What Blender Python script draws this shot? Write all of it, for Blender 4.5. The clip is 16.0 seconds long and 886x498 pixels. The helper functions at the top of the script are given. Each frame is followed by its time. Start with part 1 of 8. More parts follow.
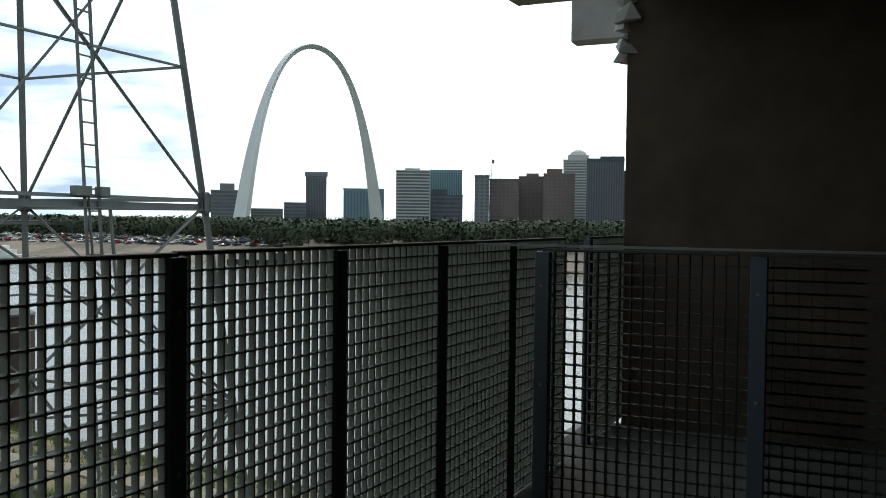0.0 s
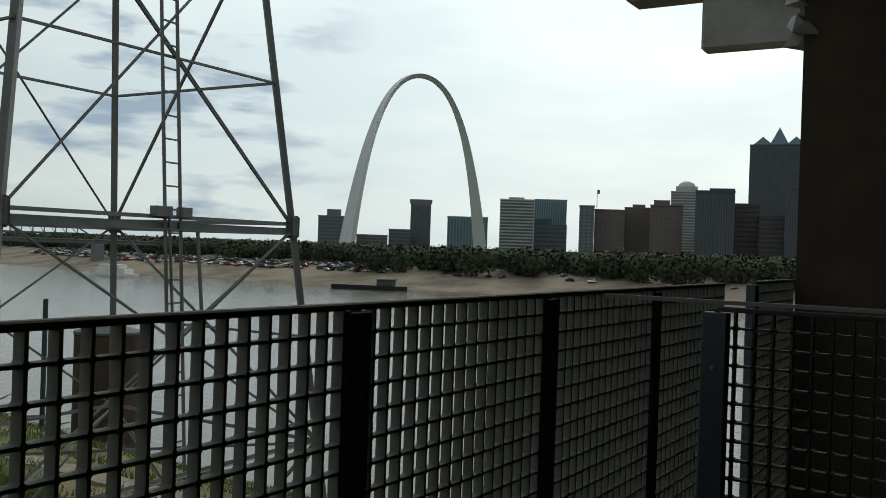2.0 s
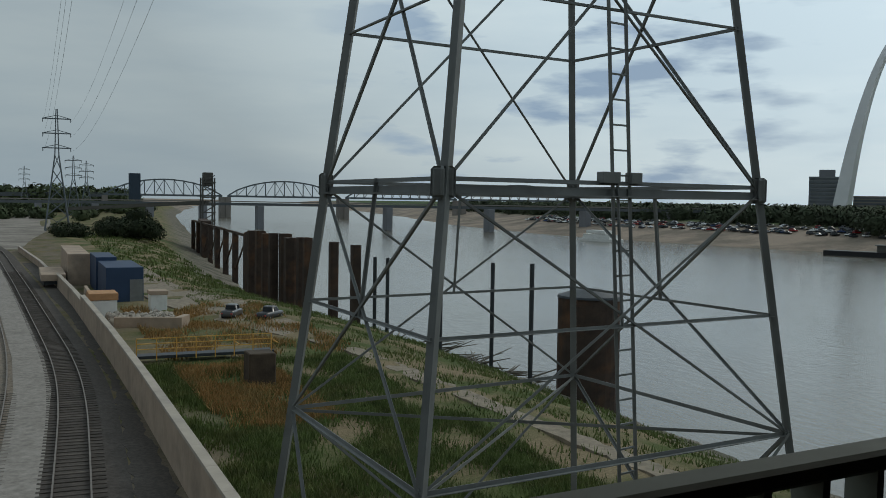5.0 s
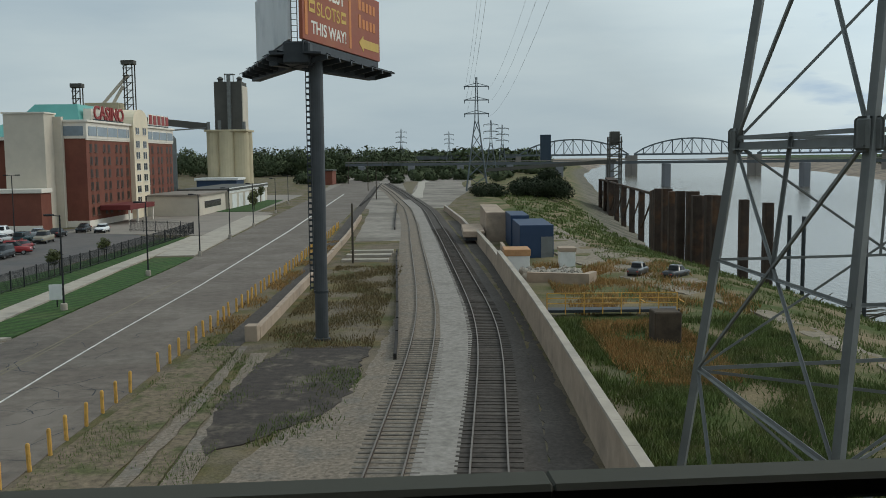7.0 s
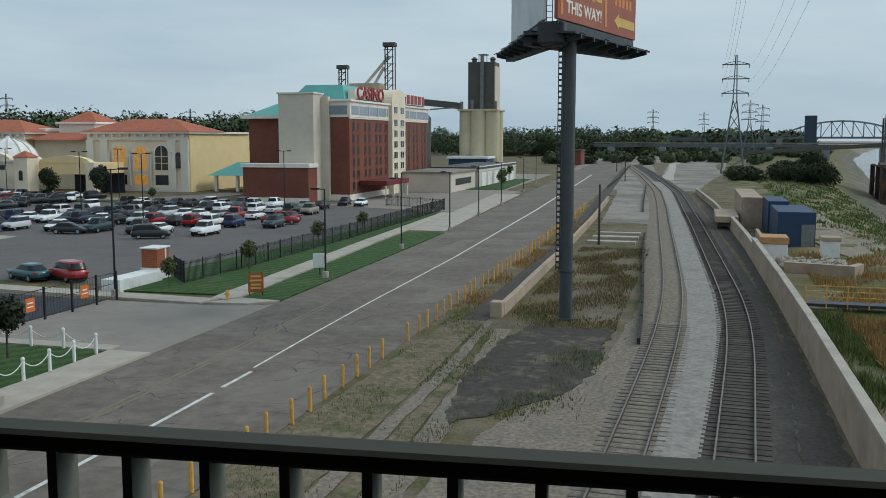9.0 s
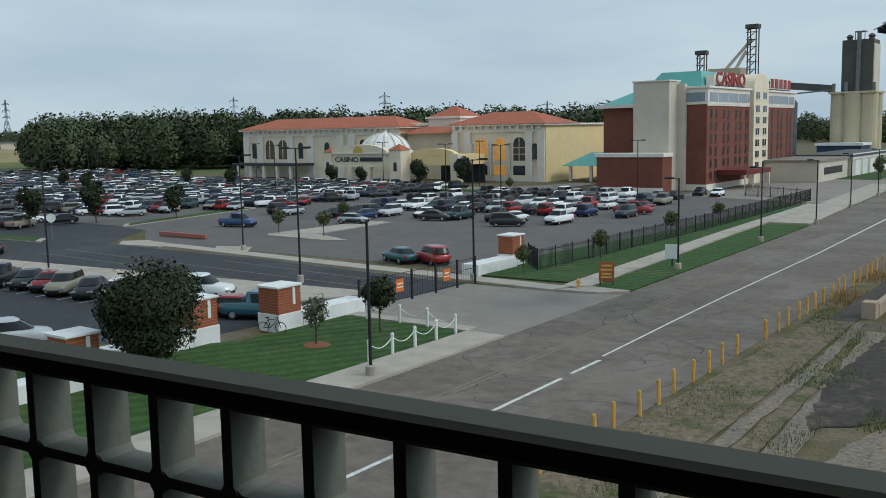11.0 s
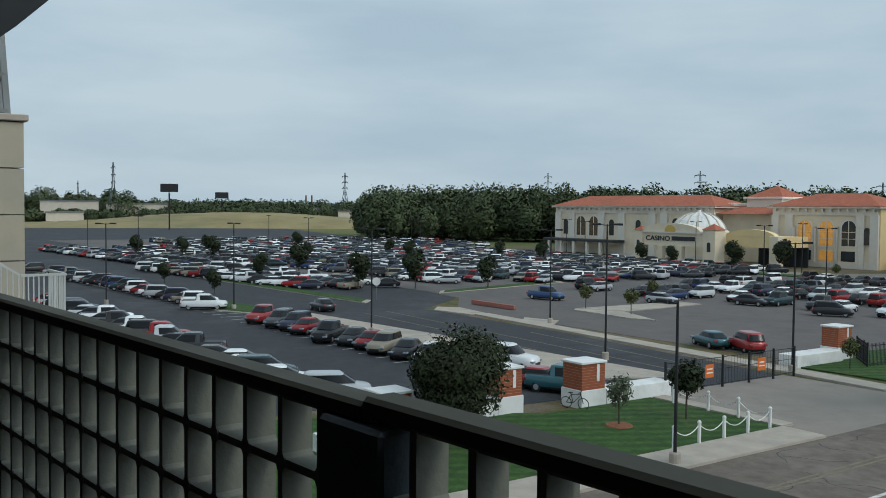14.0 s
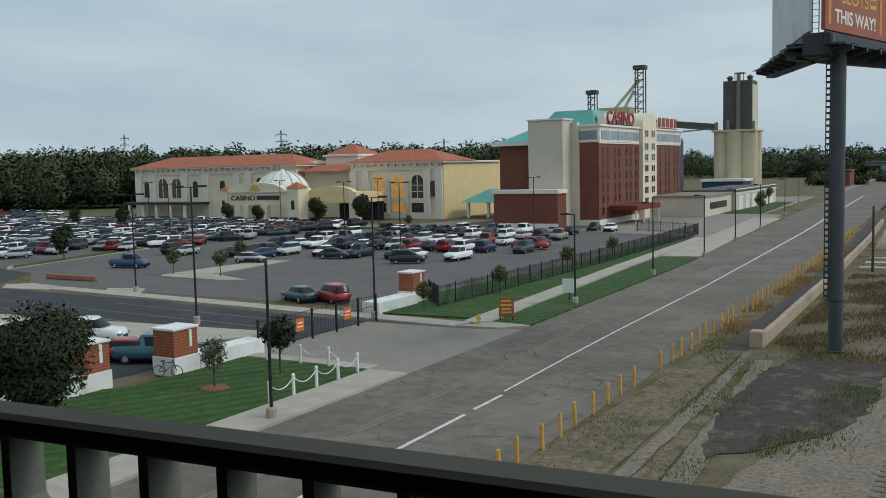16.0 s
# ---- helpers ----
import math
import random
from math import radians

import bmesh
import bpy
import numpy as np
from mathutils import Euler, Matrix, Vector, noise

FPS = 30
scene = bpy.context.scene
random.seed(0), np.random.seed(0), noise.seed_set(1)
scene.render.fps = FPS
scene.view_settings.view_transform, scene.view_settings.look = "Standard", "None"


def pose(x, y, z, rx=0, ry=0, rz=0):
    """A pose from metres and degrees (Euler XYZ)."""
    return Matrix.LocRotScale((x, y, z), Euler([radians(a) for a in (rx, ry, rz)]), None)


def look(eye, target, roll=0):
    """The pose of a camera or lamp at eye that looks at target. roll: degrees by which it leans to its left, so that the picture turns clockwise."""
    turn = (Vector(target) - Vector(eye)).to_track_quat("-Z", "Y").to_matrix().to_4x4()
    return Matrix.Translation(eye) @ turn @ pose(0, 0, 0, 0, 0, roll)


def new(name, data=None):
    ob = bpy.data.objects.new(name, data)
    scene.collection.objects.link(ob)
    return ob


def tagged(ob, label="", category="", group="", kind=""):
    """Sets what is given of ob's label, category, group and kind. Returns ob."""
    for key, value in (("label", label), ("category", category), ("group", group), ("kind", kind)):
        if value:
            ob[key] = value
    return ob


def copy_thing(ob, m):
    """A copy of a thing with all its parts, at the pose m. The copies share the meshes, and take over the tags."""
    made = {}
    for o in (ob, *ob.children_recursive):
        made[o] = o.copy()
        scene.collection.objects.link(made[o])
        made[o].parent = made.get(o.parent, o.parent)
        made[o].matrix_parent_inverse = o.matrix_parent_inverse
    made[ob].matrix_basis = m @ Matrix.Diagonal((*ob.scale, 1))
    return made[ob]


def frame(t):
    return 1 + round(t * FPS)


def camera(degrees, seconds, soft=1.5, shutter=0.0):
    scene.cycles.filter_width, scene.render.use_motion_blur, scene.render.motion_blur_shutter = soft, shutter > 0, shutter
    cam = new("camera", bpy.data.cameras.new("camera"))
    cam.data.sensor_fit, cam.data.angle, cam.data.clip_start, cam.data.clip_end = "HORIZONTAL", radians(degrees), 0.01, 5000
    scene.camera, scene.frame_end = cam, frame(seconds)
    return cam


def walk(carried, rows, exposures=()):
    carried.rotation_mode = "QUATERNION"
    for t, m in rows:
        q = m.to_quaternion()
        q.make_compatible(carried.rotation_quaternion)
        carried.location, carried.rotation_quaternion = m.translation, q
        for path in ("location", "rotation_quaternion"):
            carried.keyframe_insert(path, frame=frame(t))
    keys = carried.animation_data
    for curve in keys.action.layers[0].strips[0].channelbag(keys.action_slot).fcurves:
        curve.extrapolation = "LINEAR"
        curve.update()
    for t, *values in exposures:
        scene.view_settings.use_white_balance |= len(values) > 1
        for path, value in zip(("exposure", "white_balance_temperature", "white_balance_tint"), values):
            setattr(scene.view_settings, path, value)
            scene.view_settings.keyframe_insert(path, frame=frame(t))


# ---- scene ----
cam = camera(50.65, 16.0, soft=0.9)
# seconds, eye, heading to the left of +y, pitch, roll
PATH = [
    (0.0, (0.043, 0.263, 11.263), -59.61, -1.72, 0.65),
    (0.5, (0.421, 0.384, 11.267), -56.70, 0.90, 0.76),
    (1.0, (0.845, 0.699, 11.268), -53.70, -0.10, 0.53),
    (1.5, (1.116, 0.908, 11.267), -56.64, -1.33, 1.76),
    (2.0, (1.496, 1.135, 11.284), -53.29, -0.11, 1.92),
    (2.5, (1.877, 1.404, 11.291), -55.78, -0.04, 1.90),
    (3.0, (2.167, 1.615, 11.288), -54.45, 0.08, 0.68),
    (3.5, (2.452, 1.766, 11.306), -49.69, 0.10, 1.56),
    (3.7, (2.548, 1.838, 11.298), -47.63, -0.12, 2.31),
    (5.8, (2.904, 2.008, 11.341), -10.63, -4.14, -0.89),
    (6.0, (2.864, 1.952, 11.331), -8.40, -4.43, -0.83),
    (6.5, (2.867, 1.953, 11.327), -3.75, -4.89, -0.33),
    (7.0, (2.859, 1.912, 11.340), 0.15, -5.58, -0.58),
    (7.5, (2.844, 1.855, 11.362), 4.72, -5.46, -0.14),
    (8.0, (2.830, 1.761, 11.384), 9.47, -5.91, 0.10),
    (8.2, (2.828, 1.744, 11.388), 10.19, -6.30, 0.14),
    (10.3, (2.719, 2.053, 11.291), 28.97, -6.77, -0.78),
    (10.5, (2.719, 2.053, 11.291), 31.24, -6.90, -0.95),
    (11.0, (2.697, 2.042, 11.290), 36.57, -7.13, -1.14),
    (11.5, (2.665, 2.040, 11.300), 41.53, -5.88, -1.24),
    (12.0, (2.640, 2.026, 11.298), 46.34, -5.36, -0.92),
    (12.5, (2.632, 2.013, 11.293), 50.21, -5.12, -0.17),
    (13.0, (2.535, 2.026, 11.278), 54.27, -3.77, 0.97),
    (13.5, (2.588, 1.971, 11.296), 56.22, -2.10, 1.16),
    (14.0, (2.530, 2.021, 11.285), 55.20, -2.38, 0.50),
    (14.5, (2.553, 2.021, 11.291), 51.87, -2.47, -0.10),
    (15.0, (2.624, 2.019, 11.298), 44.44, -3.34, -0.75),
    (15.5, (2.606, 1.988, 11.309), 37.93, -4.39, -0.96),
    (16.0, (2.620, 1.991, 11.305), 30.32, -4.99, -1.33),
]
walk(cam, [(t, Matrix.Translation(eye) @ pose(0, 0, 0, 0, 0, heading) @ pose(0, 0, 0, 90 + pitch) @ pose(0, 0, 0, 0, 0, roll))
           for t, eye, heading, pitch, roll in PATH],
     exposures=[(0.0, 0.35, 7350, 10), (0.6, 0.25, 7450, 10), (1.0, -0.12, 7550, 10), (1.5, -0.3, 7800, 10), (2.0, -0.42, 8050, 10), (3.0, -0.65, 8100, 10), (3.5, -0.75, 7900, 10), (6.0, -0.45, 7200, 10), (7.0, -0.2, 7400, 10),
                (8.0, -0.08, 7100, 10), (10.5, -0.02, 6850, 10), (12.7, 0.07, 6850, 10), (14.0, -0.06, 6900, 10), (16.0, -0.05, 7100, 10)])

# ---- light ----
SUN_AZ, SUN_EL = radians(66), radians(38)   # clockwise from +y, above the horizon
world = bpy.data.worlds.new("overcast_sky")
scene.world = world
world.use_nodes = True
wn, wl = world.node_tree.nodes, world.node_tree.links
wn.clear()
sky = wn.new("ShaderNodeTexSky")
sky.sky_type, sky.sun_disc = "NISHITA", False
sky.sun_elevation, sky.sun_rotation = SUN_EL, SUN_AZ
sky.air_density, sky.dust_density = 1.0, 3.0
coord = wn.new("ShaderNodeTexCoord")
squash = wn.new("ShaderNodeMapping")
squash.inputs["Scale"].default_value = (1.0, 1.0, 5.0)
wl.new(coord.outputs["Generated"], squash.inputs["Vector"])
cloud = wn.new("ShaderNodeTexNoise")
cloud.inputs["Scale"].default_value, cloud.inputs["Detail"].default_value, cloud.inputs["Roughness"].default_value = 2.2, 6.5, 0.52
wl.new(squash.outputs["Vector"], cloud.inputs["Vector"])
cloud_ramp = wn.new("ShaderNodeValToRGB")
cloud_ramp.color_ramp.elements[0].position, cloud_ramp.color_ramp.elements[0].color = 0.36, (0.45, 0.62, 0.78, 1)
cloud_ramp.color_ramp.elements[1].position, cloud_ramp.color_ramp.elements[1].color = 0.62, (0.585, 0.755, 0.89, 1)
wl.new(cloud.outputs["Fac"], cloud_ramp.inputs["Fac"])
# the thin bright part of the cover round the hidden sun
sun_dir = wn.new("ShaderNodeVectorMath")
sun_dir.operation = "DOT_PRODUCT"
sun_dir.inputs[1].default_value = (math.sin(SUN_AZ) * math.cos(SUN_EL), math.cos(SUN_AZ) * math.cos(SUN_EL), math.sin(SUN_EL))
wl.new(coord.outputs["Generated"], sun_dir.inputs[0])
glow = wn.new("ShaderNodeMapRange")
glow.inputs["From Min"].default_value, glow.inputs["From Max"].default_value = 0.5, 1.0
glow.inputs["To Min"].default_value, glow.inputs["To Max"].default_value = 1.0, 2.5
wl.new(sun_dir.outputs["Value"], glow.inputs["Value"])
bright = wn.new("ShaderNodeVectorMath")
bright.operation = "SCALE"
wl.new(cloud_ramp.outputs["Color"], bright.inputs[0])
wl.new(glow.outputs["Result"], bright.inputs["Scale"])
# small grey-blue clouds low over the river
puff_map, puff, puff_cut = wn.new("ShaderNodeMapping"), wn.new("ShaderNodeTexNoise"), wn.new("ShaderNodeMapRange")
puff_map.inputs["Scale"].default_value = (1.0, 1.0, 4.2)
wl.new(coord.outputs["Generated"], puff_map.inputs["Vector"])
puff.inputs["Scale"].default_value, puff.inputs["Detail"].default_value, puff.inputs["Roughness"].default_value = 6.0, 6.0, 0.5
wl.new(puff_map.outputs["Vector"], puff.inputs["Vector"])
puff_cut.inputs["From Min"].default_value, puff_cut.inputs["From Max"].default_value = 0.53, 0.63
wl.new(puff.outputs["Fac"], puff_cut.inputs["Value"])
puff_dir, puff_near, puff_fac = wn.new("ShaderNodeVectorMath"), wn.new("ShaderNodeMapRange"), wn.new("ShaderNodeMath")
puff_dir.operation, puff_fac.operation = "DOT_PRODUCT", "MULTIPLY"
puff_dir.inputs[1].default_value = (0.53, 0.835, 0.14)
wl.new(coord.outputs["Generated"], puff_dir.inputs[0])
puff_near.inputs["From Min"].default_value, puff_near.inputs["From Max"].default_value = 0.955, 0.99
wl.new(puff_dir.outputs["Value"], puff_near.inputs["Value"])
wl.new(puff_cut.outputs["Result"], puff_fac.inputs[0])
wl.new(puff_near.outputs["Result"], puff_fac.inputs[1])
puff_mix = wn.new("ShaderNodeMix")
puff_mix.data_type = "RGBA"
puff_mix.inputs["B"].default_value = (0.37, 0.60, 0.93, 1)
wl.new(puff_fac.outputs["Value"], puff_mix.inputs["Factor"])
wl.new(bright.outputs["Vector"], puff_mix.inputs["A"])
bg_cloud, bg_sky, mix_sky = wn.new("ShaderNodeBackground"), wn.new("ShaderNodeBackground"), wn.new("ShaderNodeMixShader")
wl.new(puff_mix.outputs["Result"], bg_cloud.inputs["Color"])
wl.new(sky.outputs["Color"], bg_sky.inputs["Color"])
bg_sky.inputs["Strength"].default_value = 0.06
mix_sky.inputs["Fac"].default_value = 0.82
wl.new(bg_sky.outputs["Background"], mix_sky.inputs[1])
wl.new(bg_cloud.outputs["Background"], mix_sky.inputs[2])
wout = wn.new("ShaderNodeOutputWorld")
wl.new(mix_sky.outputs["Shader"], wout.inputs["Surface"])
sun = new("sun", bpy.data.lights.new("sun", "SUN"))
sun.data.energy, sun.data.angle, sun.data.color = 0.7, radians(14), (1.0, 0.97, 0.91)
sun.matrix_world = look((math.sin(SUN_AZ) * 60, math.cos(SUN_AZ) * 60, 60 * math.tan(SUN_EL)), (0, 0, 0))


# ---- materials ----
def material(name, base, rough=0.8, metal=0.0, vary=0.15, scale=1.0, bump=0.0, bump_scale=30.0, stain=None, stain_scale=0.2, stain_at=(0.5, 0.7), rnd=0.0, spec=0.3):
    """A surface with variation at two scales (grain and stains), relief, and a random shift from object to object."""
    m = bpy.data.materials.new(name)
    m.use_nodes = True
    n, l = m.node_tree.nodes, m.node_tree.links
    p = n["Principled BSDF"]
    p.inputs["Roughness"].default_value, p.inputs["Metallic"].default_value = rough, metal
    p.inputs["Specular IOR Level"].default_value = spec
    geo = n.new("ShaderNodeNewGeometry")
    grain = n.new("ShaderNodeTexNoise")
    grain.inputs["Scale"].default_value, grain.inputs["Detail"].default_value, grain.inputs["Roughness"].default_value = scale, 8.0, 0.65
    l.new(geo.outputs["Position"], grain.inputs["Vector"])
    ramp = n.new("ShaderNodeMapRange")
    ramp.inputs["From Min"].default_value, ramp.inputs["From Max"].default_value = 0.3, 0.7
    ramp.inputs["To Min"].default_value, ramp.inputs["To Max"].default_value = 1 - vary, 1 + vary
    l.new(grain.outputs["Fac"], ramp.inputs["Value"])
    value = ramp.outputs["Result"]
    if rnd:
        info, add = n.new("ShaderNodeObjectInfo"), n.new("ShaderNodeMath")
        add.operation = "MULTIPLY_ADD"
        l.new(info.outputs["Random"], add.inputs[0])
        add.inputs[1].default_value = rnd * 2
        sub = n.new("ShaderNodeMath")
        sub.operation = "SUBTRACT"
        l.new(value, sub.inputs[0])
        sub.inputs[1].default_value = rnd
        l.new(sub.outputs["Value"], add.inputs[2])
        value = add.outputs["Value"]
    colour = n.new("ShaderNodeMix")
    colour.data_type = "RGBA"
    colour.inputs["A"].default_value = (*base, 1)
    colour.inputs["B"].default_value = (*(stain or base), 1)
    if stain:
        big, cut = n.new("ShaderNodeTexNoise"), n.new("ShaderNodeMapRange")
        big.inputs["Scale"].default_value, big.inputs["Detail"].default_value, big.inputs["Roughness"].default_value = stain_scale, 6.0, 0.6
        l.new(geo.outputs["Position"], big.inputs["Vector"])
        cut.inputs["From Min"].default_value, cut.inputs["From Max"].default_value = stain_at
        l.new(big.outputs["Fac"], cut.inputs["Value"])
        l.new(cut.outputs["Result"], colour.inputs["Factor"])
    else:
        colour.inputs["Factor"].default_value = 0.0
    times = n.new("ShaderNodeVectorMath")
    times.operation = "SCALE"
    l.new(colour.outputs["Result"], times.inputs[0])
    l.new(value, times.inputs["Scale"])
    l.new(times.outputs["Vector"], p.inputs["Base Color"])
    if bump:
        fine, b = n.new("ShaderNodeTexNoise"), n.new("ShaderNodeBump")
        fine.inputs["Scale"].default_value, fine.inputs["Detail"].default_value = bump_scale, 5.0
        l.new(geo.outputs["Position"], fine.inputs["Vector"])
        l.new(fine.outputs["Fac"], b.inputs["Height"])
        b.inputs["Strength"].default_value, b.inputs["Distance"].default_value = bump, 0.02
        l.new(b.outputs["Normal"], p.inputs["Normal"])
    return m


def palette(name, colours, rough, by="object", metal=0.0, coat=0.0):
    """One paint in several colours, chosen at random per object or per island of the mesh."""
    m = bpy.data.materials.new(name)
    m.use_nodes = True
    n, l = m.node_tree.nodes, m.node_tree.links
    p = n["Principled BSDF"]
    p.inputs["Roughness"].default_value, p.inputs["Metallic"].default_value, p.inputs["Coat Weight"].default_value = rough, metal, coat
    ramp = n.new("ShaderNodeValToRGB")
    ramp.color_ramp.interpolation = "CONSTANT"
    for i, c in enumerate(colours):
        e = ramp.color_ramp.elements[i] if i < 2 else ramp.color_ramp.elements.new(0.5)
        e.position, e.color = i / len(colours), (*c, 1)
    for i, e in enumerate(ramp.color_ramp.elements):
        e.position = i / len(colours)
        e.color = (*colours[i], 1)
    p.inputs["Specular IOR Level"].default_value = 0.3
    src = n.new("ShaderNodeObjectInfo" if by == "object" else "ShaderNodeNewGeometry")
    l.new(src.outputs["Random" if by == "object" else "Random Per Island"], ramp.inputs["Fac"])
    l.new(ramp.outputs["Color"], p.inputs["Base Color"])
    return m


M_ASPHALT = material("worn_asphalt", (0.14, 0.112, 0.092), 0.9, vary=0.25, scale=1.2, bump=0.3, bump_scale=60, stain=(0.18, 0.15, 0.124), stain_scale=0.16, stain_at=(0.42, 0.62))
M_ASPHALT_NEW = material("fresh_asphalt", (0.035, 0.036, 0.04), 0.8, vary=0.25, scale=0.8, bump=0.2, bump_scale=60, stain=(0.06, 0.06, 0.064), stain_scale=0.1)
M_ASPHALT_LOT = material("grey_lot_asphalt", (0.128, 0.112, 0.104), 0.9, vary=0.12, scale=0.5, bump=0.2, stain=(0.085, 0.083, 0.085), stain_scale=0.06)
M_CONCRETE = material("pale_concrete", (0.40, 0.345, 0.285), 0.9, vary=0.12, scale=0.8, bump=0.2, bump_scale=25, stain=(0.29, 0.26, 0.225), stain_scale=0.3)
M_APRON = material("dull_concrete", (0.265, 0.225, 0.19), 0.9, vary=0.13, scale=0.6, bump=0.2, bump_scale=25, stain=(0.2, 0.175, 0.15), stain_scale=0.15)
M_WALLCON = material("tan_concrete", (0.40, 0.30, 0.225), 0.92, vary=0.14, scale=1.0, bump=0.25, bump_scale=12, stain=(0.27, 0.21, 0.165), stain_scale=0.35)
# pier's brown concrete, set darker to carry the shade it stands in
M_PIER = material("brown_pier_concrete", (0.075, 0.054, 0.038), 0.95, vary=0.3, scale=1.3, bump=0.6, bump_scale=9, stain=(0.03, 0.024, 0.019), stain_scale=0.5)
M_BEAMCON = material("grey_beam_concrete", (0.34, 0.33, 0.31), 0.92, vary=0.15, scale=1.5, bump=0.3, bump_scale=15, stain=(0.2, 0.19, 0.18), stain_scale=0.8)
M_LAWN = material("mown_lawn", (0.03, 0.074, 0.014), 0.95, vary=0.4, scale=2.5, bump=0.4, bump_scale=40, stain=(0.055, 0.085, 0.024), stain_scale=0.25)
def stripe(m, width, angle, strength):
    """Broad mowing stripes over a material: a soft wave scales its colour."""
    n, l = m.node_tree.nodes, m.node_tree.links
    p = n["Principled BSDF"]
    src = p.inputs["Base Color"].links[0].from_socket
    geo, turn, wave, span, mul = n.new("ShaderNodeNewGeometry"), n.new("ShaderNodeMapping"), n.new("ShaderNodeTexWave"), n.new("ShaderNodeMapRange"), n.new("ShaderNodeVectorMath")
    turn.inputs["Rotation"].default_value = (0, 0, angle)
    l.new(geo.outputs["Position"], turn.inputs["Vector"])
    l.new(turn.outputs["Vector"], wave.inputs["Vector"])
    wave.inputs["Scale"].default_value, wave.inputs["Distortion"].default_value, wave.inputs["Detail"].default_value = 0.314 / width, 1.2, 2.0
    span.inputs["To Min"].default_value, span.inputs["To Max"].default_value = 1 - strength, 1 + strength
    l.new(wave.outputs["Fac"], span.inputs["Value"])
    mul.operation = "SCALE"
    l.new(src, mul.inputs[0])
    l.new(span.outputs["Result"], mul.inputs["Scale"])
    l.new(mul.outputs["Vector"], p.inputs["Base Color"])


stripe(M_LAWN, 1.1, 0.5, 0.22)
M_LINE = material("road_paint", (0.62, 0.60, 0.56), 0.8, vary=0.25, scale=3.0, stain=(0.3, 0.29, 0.27), stain_scale=2.0, stain_at=(0.5, 0.75))
M_YLINE = material("faded_yellow_paint", (0.19, 0.155, 0.105), 0.85, vary=0.25, scale=3.0, stain=(0.2, 0.17, 0.13), stain_scale=0.8)
M_YELLOW = material("yellow_bollard_paint", (0.66, 0.36, 0.09), 0.6, vary=0.12, scale=4.0, stain=(0.4, 0.22, 0.06), stain_scale=3.0)
M_GRATE = material("grey_green_fibreglass", (0.18, 0.187, 0.158), 0.8, vary=0.08, scale=6.0, bump=0.08, bump_scale=180, stain=(0.12, 0.117, 0.10), stain_scale=9.0, stain_at=(0.55, 0.72))
M_CAPBAR = material("dull_grey_green_cap", (0.085, 0.086, 0.07), 0.85, vary=0.12, scale=3.0, stain=(0.14, 0.145, 0.125), stain_scale=1.5)
M_POST = material("slate_blue_post_paint", (0.065, 0.082, 0.096), 0.6, vary=0.12, scale=6.0, bump=0.1, bump_scale=120)
M_GALV = material("galvanised_steel", (0.19, 0.197, 0.192), 0.65, metal=0.1, vary=0.2, scale=1.6, bump=0.1, bump_scale=50, stain=(0.125, 0.126, 0.12), stain_scale=0.8)
M_PALEGALV = material("pale_railing_paint", (0.5, 0.51, 0.49), 0.6, vary=0.1)
M_DARKSTEEL = material("dark_painted_steel", (0.045, 0.05, 0.055), 0.55, metal=0.3, vary=0.2, scale=1.0)
M_RUST = material("rusty_sheet_piling", (0.055, 0.038, 0.03), 0.9, vary=0.3, scale=0.8, bump=0.4, bump_scale=6, stain=(0.11, 0.055, 0.03), stain_scale=0.3)
M_RAIL = material("rail_steel", (0.085, 0.06, 0.047), 0.8, metal=0.2, vary=0.2, scale=1.0)
M_RAILTOP = material("polished_railhead", (0.20, 0.165, 0.14), 0.5, metal=0.5, vary=0.1)
M_TIE = material("weathered_timber_sleeper", (0.08, 0.066, 0.056), 0.95, vary=0.35, scale=2.0, bump=0.4, bump_scale=18, rnd=0.25)
M_GRAVEL = material("grey_ballast", (0.205, 0.163, 0.125), 0.95, vary=0.5, scale=5.0, bump=0.9, bump_scale=22, stain=(0.16, 0.14, 0.118), stain_scale=0.5)
M_DARKGRAVEL = material("oily_dark_ballast", (0.072, 0.059, 0.05), 0.95, vary=0.4, scale=5.0, bump=0.9, bump_scale=22, stain=(0.095, 0.08, 0.068), stain_scale=0.35)
M_CINDER = material("dark_cinder_patch", (0.056, 0.044, 0.037), 0.95, vary=0.35, scale=2.0, bump=0.6, bump_scale=18, stain=(0.115, 0.094, 0.07), stain_scale=0.5, stain_at=(0.52, 0.66))
M_STEEL_ARCH = material("stainless_arch_steel", (0.60, 0.59, 0.585), 0.5, metal=0.35, vary=0.05, scale=0.05)
M_BRICK = material("red_hotel_brick", (0.20, 0.07, 0.047), 0.9, vary=0.12, scale=0.9, bump=0.2, bump_scale=8, stain=(0.17, 0.055, 0.04), stain_scale=0.12)
M_WINTRIM = material("brown_window_frame", (0.16, 0.09, 0.07), 0.8, vary=0.1)
M_BEIGE = material("beige_stucco", (0.58, 0.51, 0.42), 0.9, vary=0.06, scale=0.6, stain=(0.52, 0.46, 0.38), stain_scale=0.1)
M_CREAM = material("cream_stucco", (0.78, 0.655, 0.49), 0.9, vary=0.06, scale=0.5, stain=(0.7, 0.61, 0.46), stain_scale=0.08)
M_YELLOWWALL = material("yellow_stucco", (0.80, 0.60, 0.32), 0.9, vary=0.05, scale=0.4, stain=(0.75, 0.55, 0.28), stain_scale=0.06)
M_STONE = material("white_trim_stone", (0.76, 0.69, 0.60), 0.85, vary=0.07, scale=0.8, stain=(0.66, 0.62, 0.56), stain_scale=0.2)
